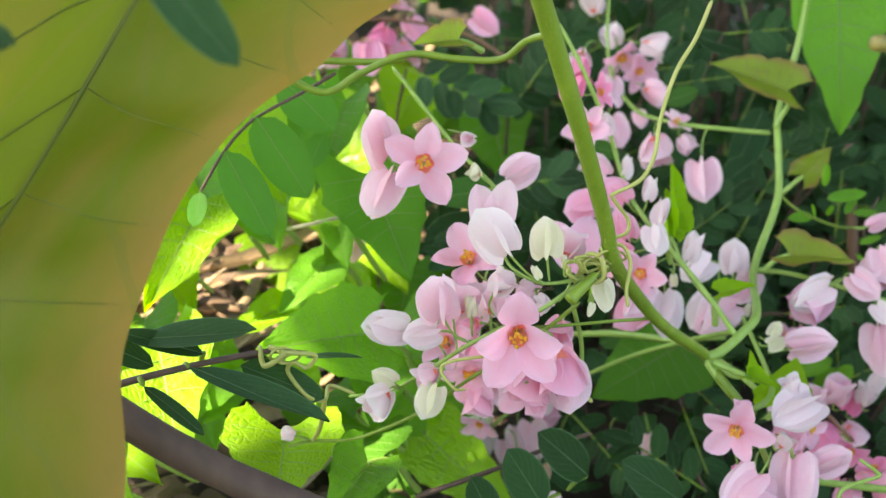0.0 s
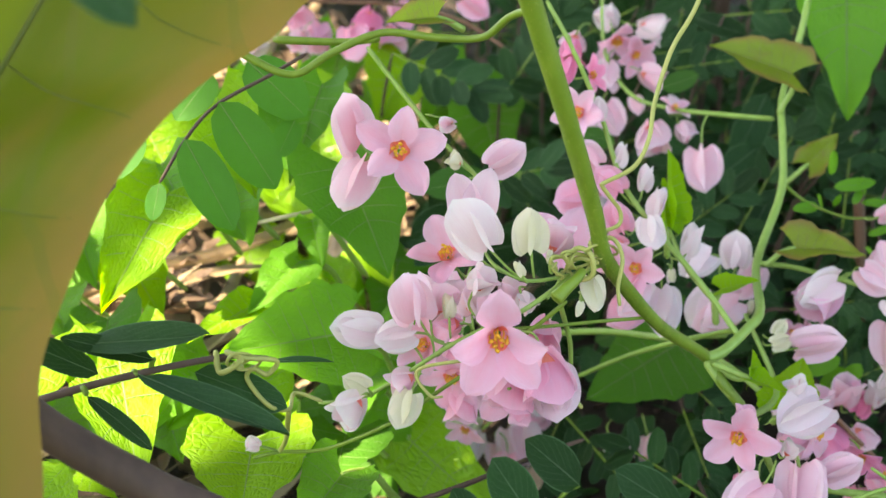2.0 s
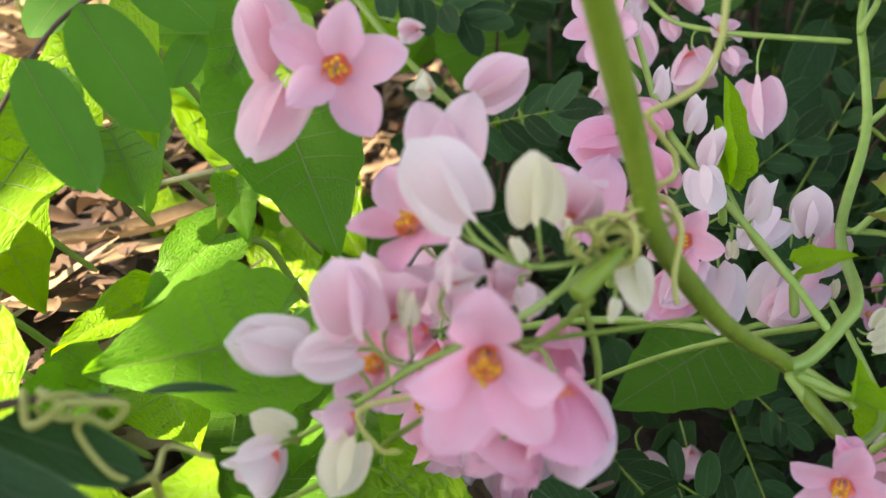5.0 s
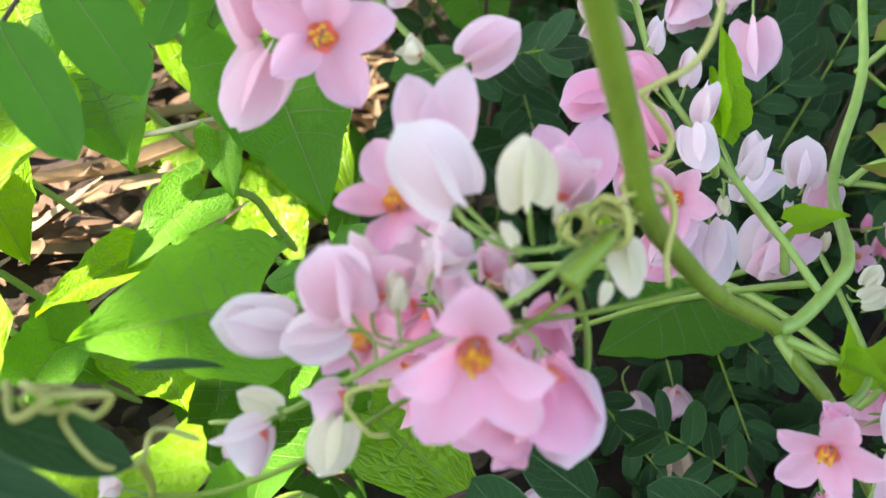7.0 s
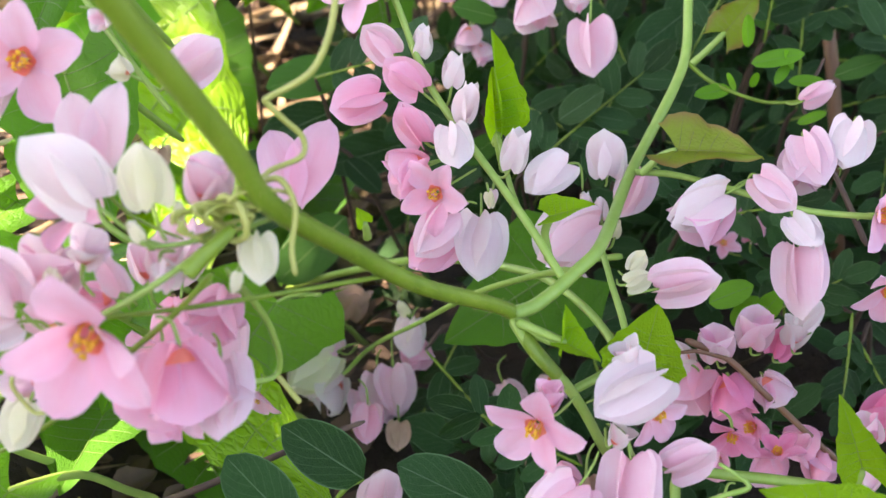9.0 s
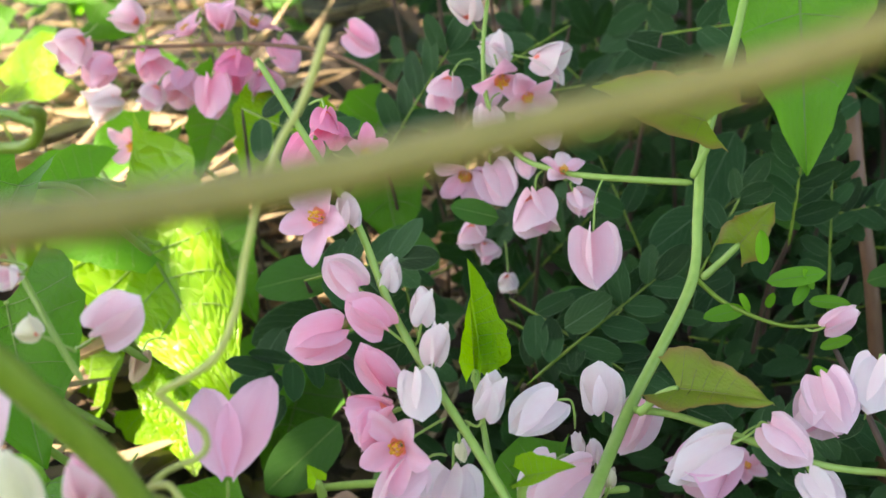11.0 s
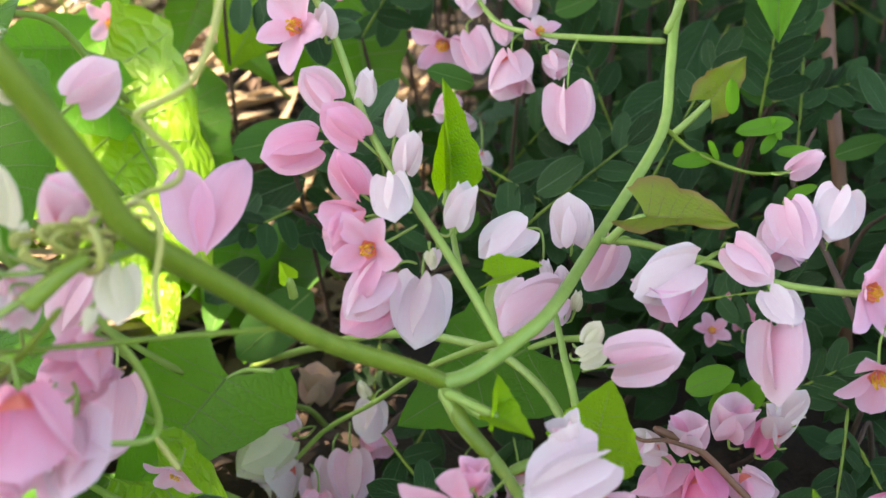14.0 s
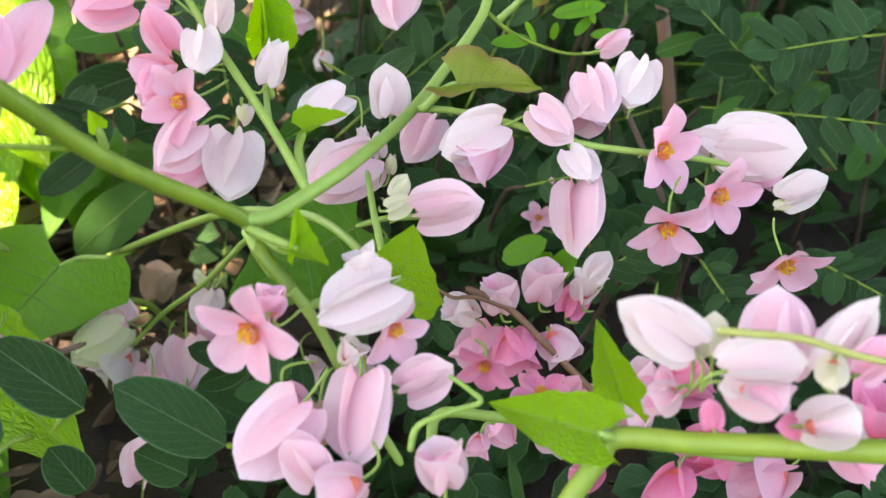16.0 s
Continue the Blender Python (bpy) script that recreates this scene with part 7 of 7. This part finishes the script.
def ground_height(x, y):
    """The soil, with a low mound of litter on one side."""
    d = math.hypot(x - 0.1, y - 0.3)
    z = 0.012 * noise.noise(Vector((x * 6, y * 6, 0.3))) + 0.005 * noise.noise(Vector((x * 25, y * 25, 2.0))) + 0.002 * noise.noise(Vector((x * 90, y * 90, 5.0)))
    return (z + 0.066 * ease(0.045, 0.11, -x) * ease(0.235, 0.33, y) * ease(-2.5, -1.2, x) * ease(-2.5, -1.2, -y)) * max(0.0, 1 - d / 8)


def ground():
    span = [-60, -20, -6, -2.5, -1.4] + [-1.0 + 0.0125 * i for i in range(161)] + [1.4, 2.5, 6, 20, 60]
    verts = [(x + 0.1, y + 0.6, ground_height(x + 0.1, y + 0.6)) for y in span for x in span]
    n = len(span)
    faces = [(j * n + i, j * n + i + 1, (j + 1) * n + i + 1, (j + 1) * n + i) for j in range(n - 1) for i in range(n - 1)]
    tagged(new("ground", mesh_of("ground", verts, faces, soil_mat)), "dark damp soil under the plants", "ground", kind="structure")


ground()


def litter():
    """Dry leaves, blades and crumbs strewn over the soil, as one carpet."""
    r = random.Random(21)
    for name, mat, count, label in (("leaf_litter", litter_mat, 3600, "dry curled brown leaves strewn over the soil"), ("dry_blades", straw_mat, 620, "dry straw-coloured blades lying on the soil")):
        verts, faces, uvs = [], [], []
        for _ in range(count):
            x, y = (r.uniform(-0.6, -0.02), r.uniform(0.3, 1.2)) if r.random() < 0.4 else (r.uniform(-0.24, 0.02), r.uniform(0.24, 0.8))
            if name == "dry_blades" and x > -0.06 and y < 0.47:
                continue
            if name == "leaf_litter":
                long, wide = r.uniform(0.005, 0.016), r.uniform(0.15, 0.36)
            else:
                long, wide = r.uniform(0.04, 0.13), r.uniform(0.02, 0.045)
            curl, roll = r.uniform(-0.5, 0.6), r.uniform(-1.4, 1.4)
            m = Matrix.Translation((x, y, ground_height(x, y) + 0.003 + r.random() * 0.012)) @ Euler((r.gauss(0, 0.25), r.gauss(0, 0.3), r.uniform(0, 6.3) if name == "leaf_litter" else r.gauss(-0.75, 0.35))).to_matrix().to_4x4()

            def fn(u, v):
                w = wide * long * math.sin(math.pi * min(max(v, 0.02), 0.98)) ** 0.7
                a = u * w
                return m @ Vector((a, (v - 0.5) * long, curl * (v - 0.5) ** 2 * long + roll * a * a / max(wide * long, 1e-5)))
            v, f, uv = sheet(fn, 4, 6)
            o = len(verts)
            verts += v
            uvs += uv
            faces += [tuple(i + o for i in q) for q in f]
        tagged(new(name, mesh_of(name, verts, faces, mat, uvs)), label, "litter", kind="stuff")


litter()

# ---------------------------------------------------------------- woody stems and the bush behind
vine([(0.30, 0.62, -0.01), (0.285, 0.62, 0.10), (0.27, 0.61, 0.22), (0.25, 0.6, 0.4)], 0.005, 0.003, "brown", name="shrub", label="reddish brown woody stem of the bush")
vine([(0.16, 0.75, -0.01), (0.15, 0.70, 0.12), (0.10, 0.62, 0.2), (-0.05, 0.6, 0.27)], 0.004, 0.0025, "brown", name="shrub", label="grey-brown woody stem of the bush")

rb = random.Random(99)
for k in range(230):
    x = rb.uniform(0.0, 0.5)
    y = rb.uniform(0.46, 0.85)
    z = rb.uniform(0.01, min(0.32, 0.13 + (y - 0.4) * 0.8))
    a = rb.uniform(0, 6.28)
    tip = Vector((x, y, z)) + Vector((math.cos(a) * 0.06, rb.uniform(-0.04, 0.02), math.sin(a) * 0.05))
    pinnate_leaf((x, y, z), tip, (rb.gauss(0, 0.3), -0.8, 0.6 + rb.gauss(0, 0.2)), rb.choice((4, 5, 5, 6)), rb.uniform(0.011, 0.018), "dark", "vine", 0.1, k + 100, foot=(x + rb.uniform(-0.03, 0.03), y + 0.06, 0.0))
for k in range(46):
    x = rb.uniform(-0.5, -0.13)
    y = rb.uniform(0.48, 0.95)
    z = rb.uniform(0.02, 0.12)
    a = rb.uniform(0, 6.28)
    z += ground_height(x, y)
    p = Vector((x, y, z))
    # bright picks carry the sunlit tone, vine picks the shaded one
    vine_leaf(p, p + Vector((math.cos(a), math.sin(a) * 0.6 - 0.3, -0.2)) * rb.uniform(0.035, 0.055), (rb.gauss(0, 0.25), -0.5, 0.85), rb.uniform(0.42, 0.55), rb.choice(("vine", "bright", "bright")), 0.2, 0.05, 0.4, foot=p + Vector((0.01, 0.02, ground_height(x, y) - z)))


def leaf_mass(name, label, count, place, sizes, mat, seed):
    """Uncountable far leaves as one mesh."""
    r = random.Random(seed)
    verts, faces, uvs = [], [], []
    for _ in range(count):
        p = Vector(place(r))
        s = r.uniform(*sizes)
        m = Matrix.Translation(p) @ Euler((r.gauss(0.6, 0.5), r.gauss(0, 0.5), r.uniform(0, 6.3))).to_matrix().to_4x4()
        w, fo = r.uniform(0.26, 0.36), r.uniform(0.05, 0.3)
        v, f, uv = sheet(lambda u, t: m @ Vector((u * w * s * math.sin(math.pi * min(t, 0.99)) ** 0.7, t * s, fo * abs(u) * w * s - 0.1 * t * t * s)), 2, 4)
        o = len(verts)
        verts += v
        uvs += uv
        faces += [tuple(i + o for i in q) for q in f]
    return tagged(new(name, mesh_of(name, verts, faces, leaf_mats[mat], uvs)), label, "foliage", kind="stuff")


def rounded(centre, radii, floor=0.0):
    """A place-giver that fills a lumpy rounded volume."""
    def place(r):
        while True:
            q = Vector((r.uniform(-1, 1), r.uniform(-1, 1), r.uniform(-1, 1)))
            p = Vector([c + a * s for c, a, s in zip(centre, q, radii)])
            if q.length < 1 + 0.3 * noise.noise(p * 3.0) and p.z > floor:
                return p
    return place


leaf_mass("bush_foliage", "dense dark foliage of the bush further back", 5200, rounded((0.55, 1.12, 0.2), (0.68, 0.46, 0.42)), (0.02, 0.035), "dark", 5)
def low_place(r):
    x, y = r.uniform(0.03, 0.6), r.uniform(0.3, 0.95)
    return (x, y, r.uniform(0.0, 0.055 if y > 0.4 else 0.012))


leaf_mass("undergrowth", "dark low leaves covering the soil under the bush", 4600, low_place, (0.012, 0.019), "dark", 15)
# leaves added above the view, only to darken the bush below them
leaf_mass("bush_canopy", "dark leaves added high over the bush to keep skylight off it", 9000, rounded((0.62, 1.05, 0.68), (0.75, 0.72, 0.36), 0.37), (0.03, 0.05), "dark", 16)
leaf_mass("low_foliage", "green low leaves further back", 900, lambda r: (r.uniform(-1.1, 0.1), r.uniform(0.95, 1.7), r.uniform(0.06, 0.2)), (0.03, 0.05), "vine", 6)


def shade(r):
    """An added, unseen bough of leaves between the sun and the place, open on one side."""
    while True:
        q = Vector((r.uniform(-0.35, 0.9), r.uniform(-0.05, 1.3), 0.05))
        # the edge steps along y so that chosen leaves stay in the sun
        edge = (0.004 if q.y < 0.295 else 0.022 if q.y < 0.345 else -0.020 if q.y < 0.40 else 0.0 if q.y < 0.54 else -0.02) + 0.04 * noise.noise(Vector((q.y * 7, q.x * 7, 1))) + 0.03 * noise.noise(Vector((q.y * 22, q.x * 22, 4)))
        if ((q.x - 0.28) / 0.74) ** 2 + ((q.y - 0.6) / 0.78) ** 2 > 1 + 0.3 * noise.noise(q * 4):
            continue
        if q.x > edge or q.y < 0.24 or r.random() < 0.01 or noise.noise(Vector((q.x * 22, q.y * 22, 9))) > 0.44:
            return q + sun_dir * r.uniform(1.15, 1.5)


leaf_mass("overhead_foliage", "unseen leafy bough added overhead to shade the plants", 16000, shade, (0.035, 0.055), "vine", 8)


def added_shade_tree():
    """An unseen small tree, added to carry the bough that shades the place."""
    ob = thing("tree", (-1.0, 1.5, 0.0), "unseen small tree with a brown trunk, added to carry the shading bough", "tree")
    part("trunk", tube_mesh("trunk", [(0, 0, -0.03), (0.05, -0.05, 0.4), (0.12, -0.2, 0.8), (0.3, -0.5, 1.15)], 0.045, 0.02, bark_mat, 12, 10, 0.1), ob)
    for tip in ((0.75, -1.0, 1.2), (0.9, -0.6, 1.15), (0.45, -1.3, 1.2), (0.15, -0.95, 1.25)):
        a = Vector((0.2, -0.34, 0.97))
        d = Vector(tip) - a
        part("limb", tube_mesh("limb", [a, a + d * 0.35 + Vector((0, 0, 0.08)), a + d * 0.7 + Vector((0, 0, 0.06)), Vector(tip)], 0.016, 0.004, bark_mat, 8, 6, 0.1), ob)


added_shade_tree()


def around(r):
    """Low plants all round, clear of the strip that the camera looks along."""
    while True:
        a, d = r.uniform(0, 6.283), 3.6 * math.sqrt(r.random())
        x, y = 0.1 + d * math.cos(a), 0.5 + d * math.sin(a)
        if (x / 1.3) ** 2 + ((y - 0.7) / 1.25) ** 2 > 1 and noise.noise(Vector((x, y, 0)) * 1.6) > -0.25:
            return (x, y, r.uniform(0.0, 0.16))


leaf_mass("surrounding_plants", "low green plants growing all round the thicket", 9000, around, (0.05, 0.09), "vine", 31)
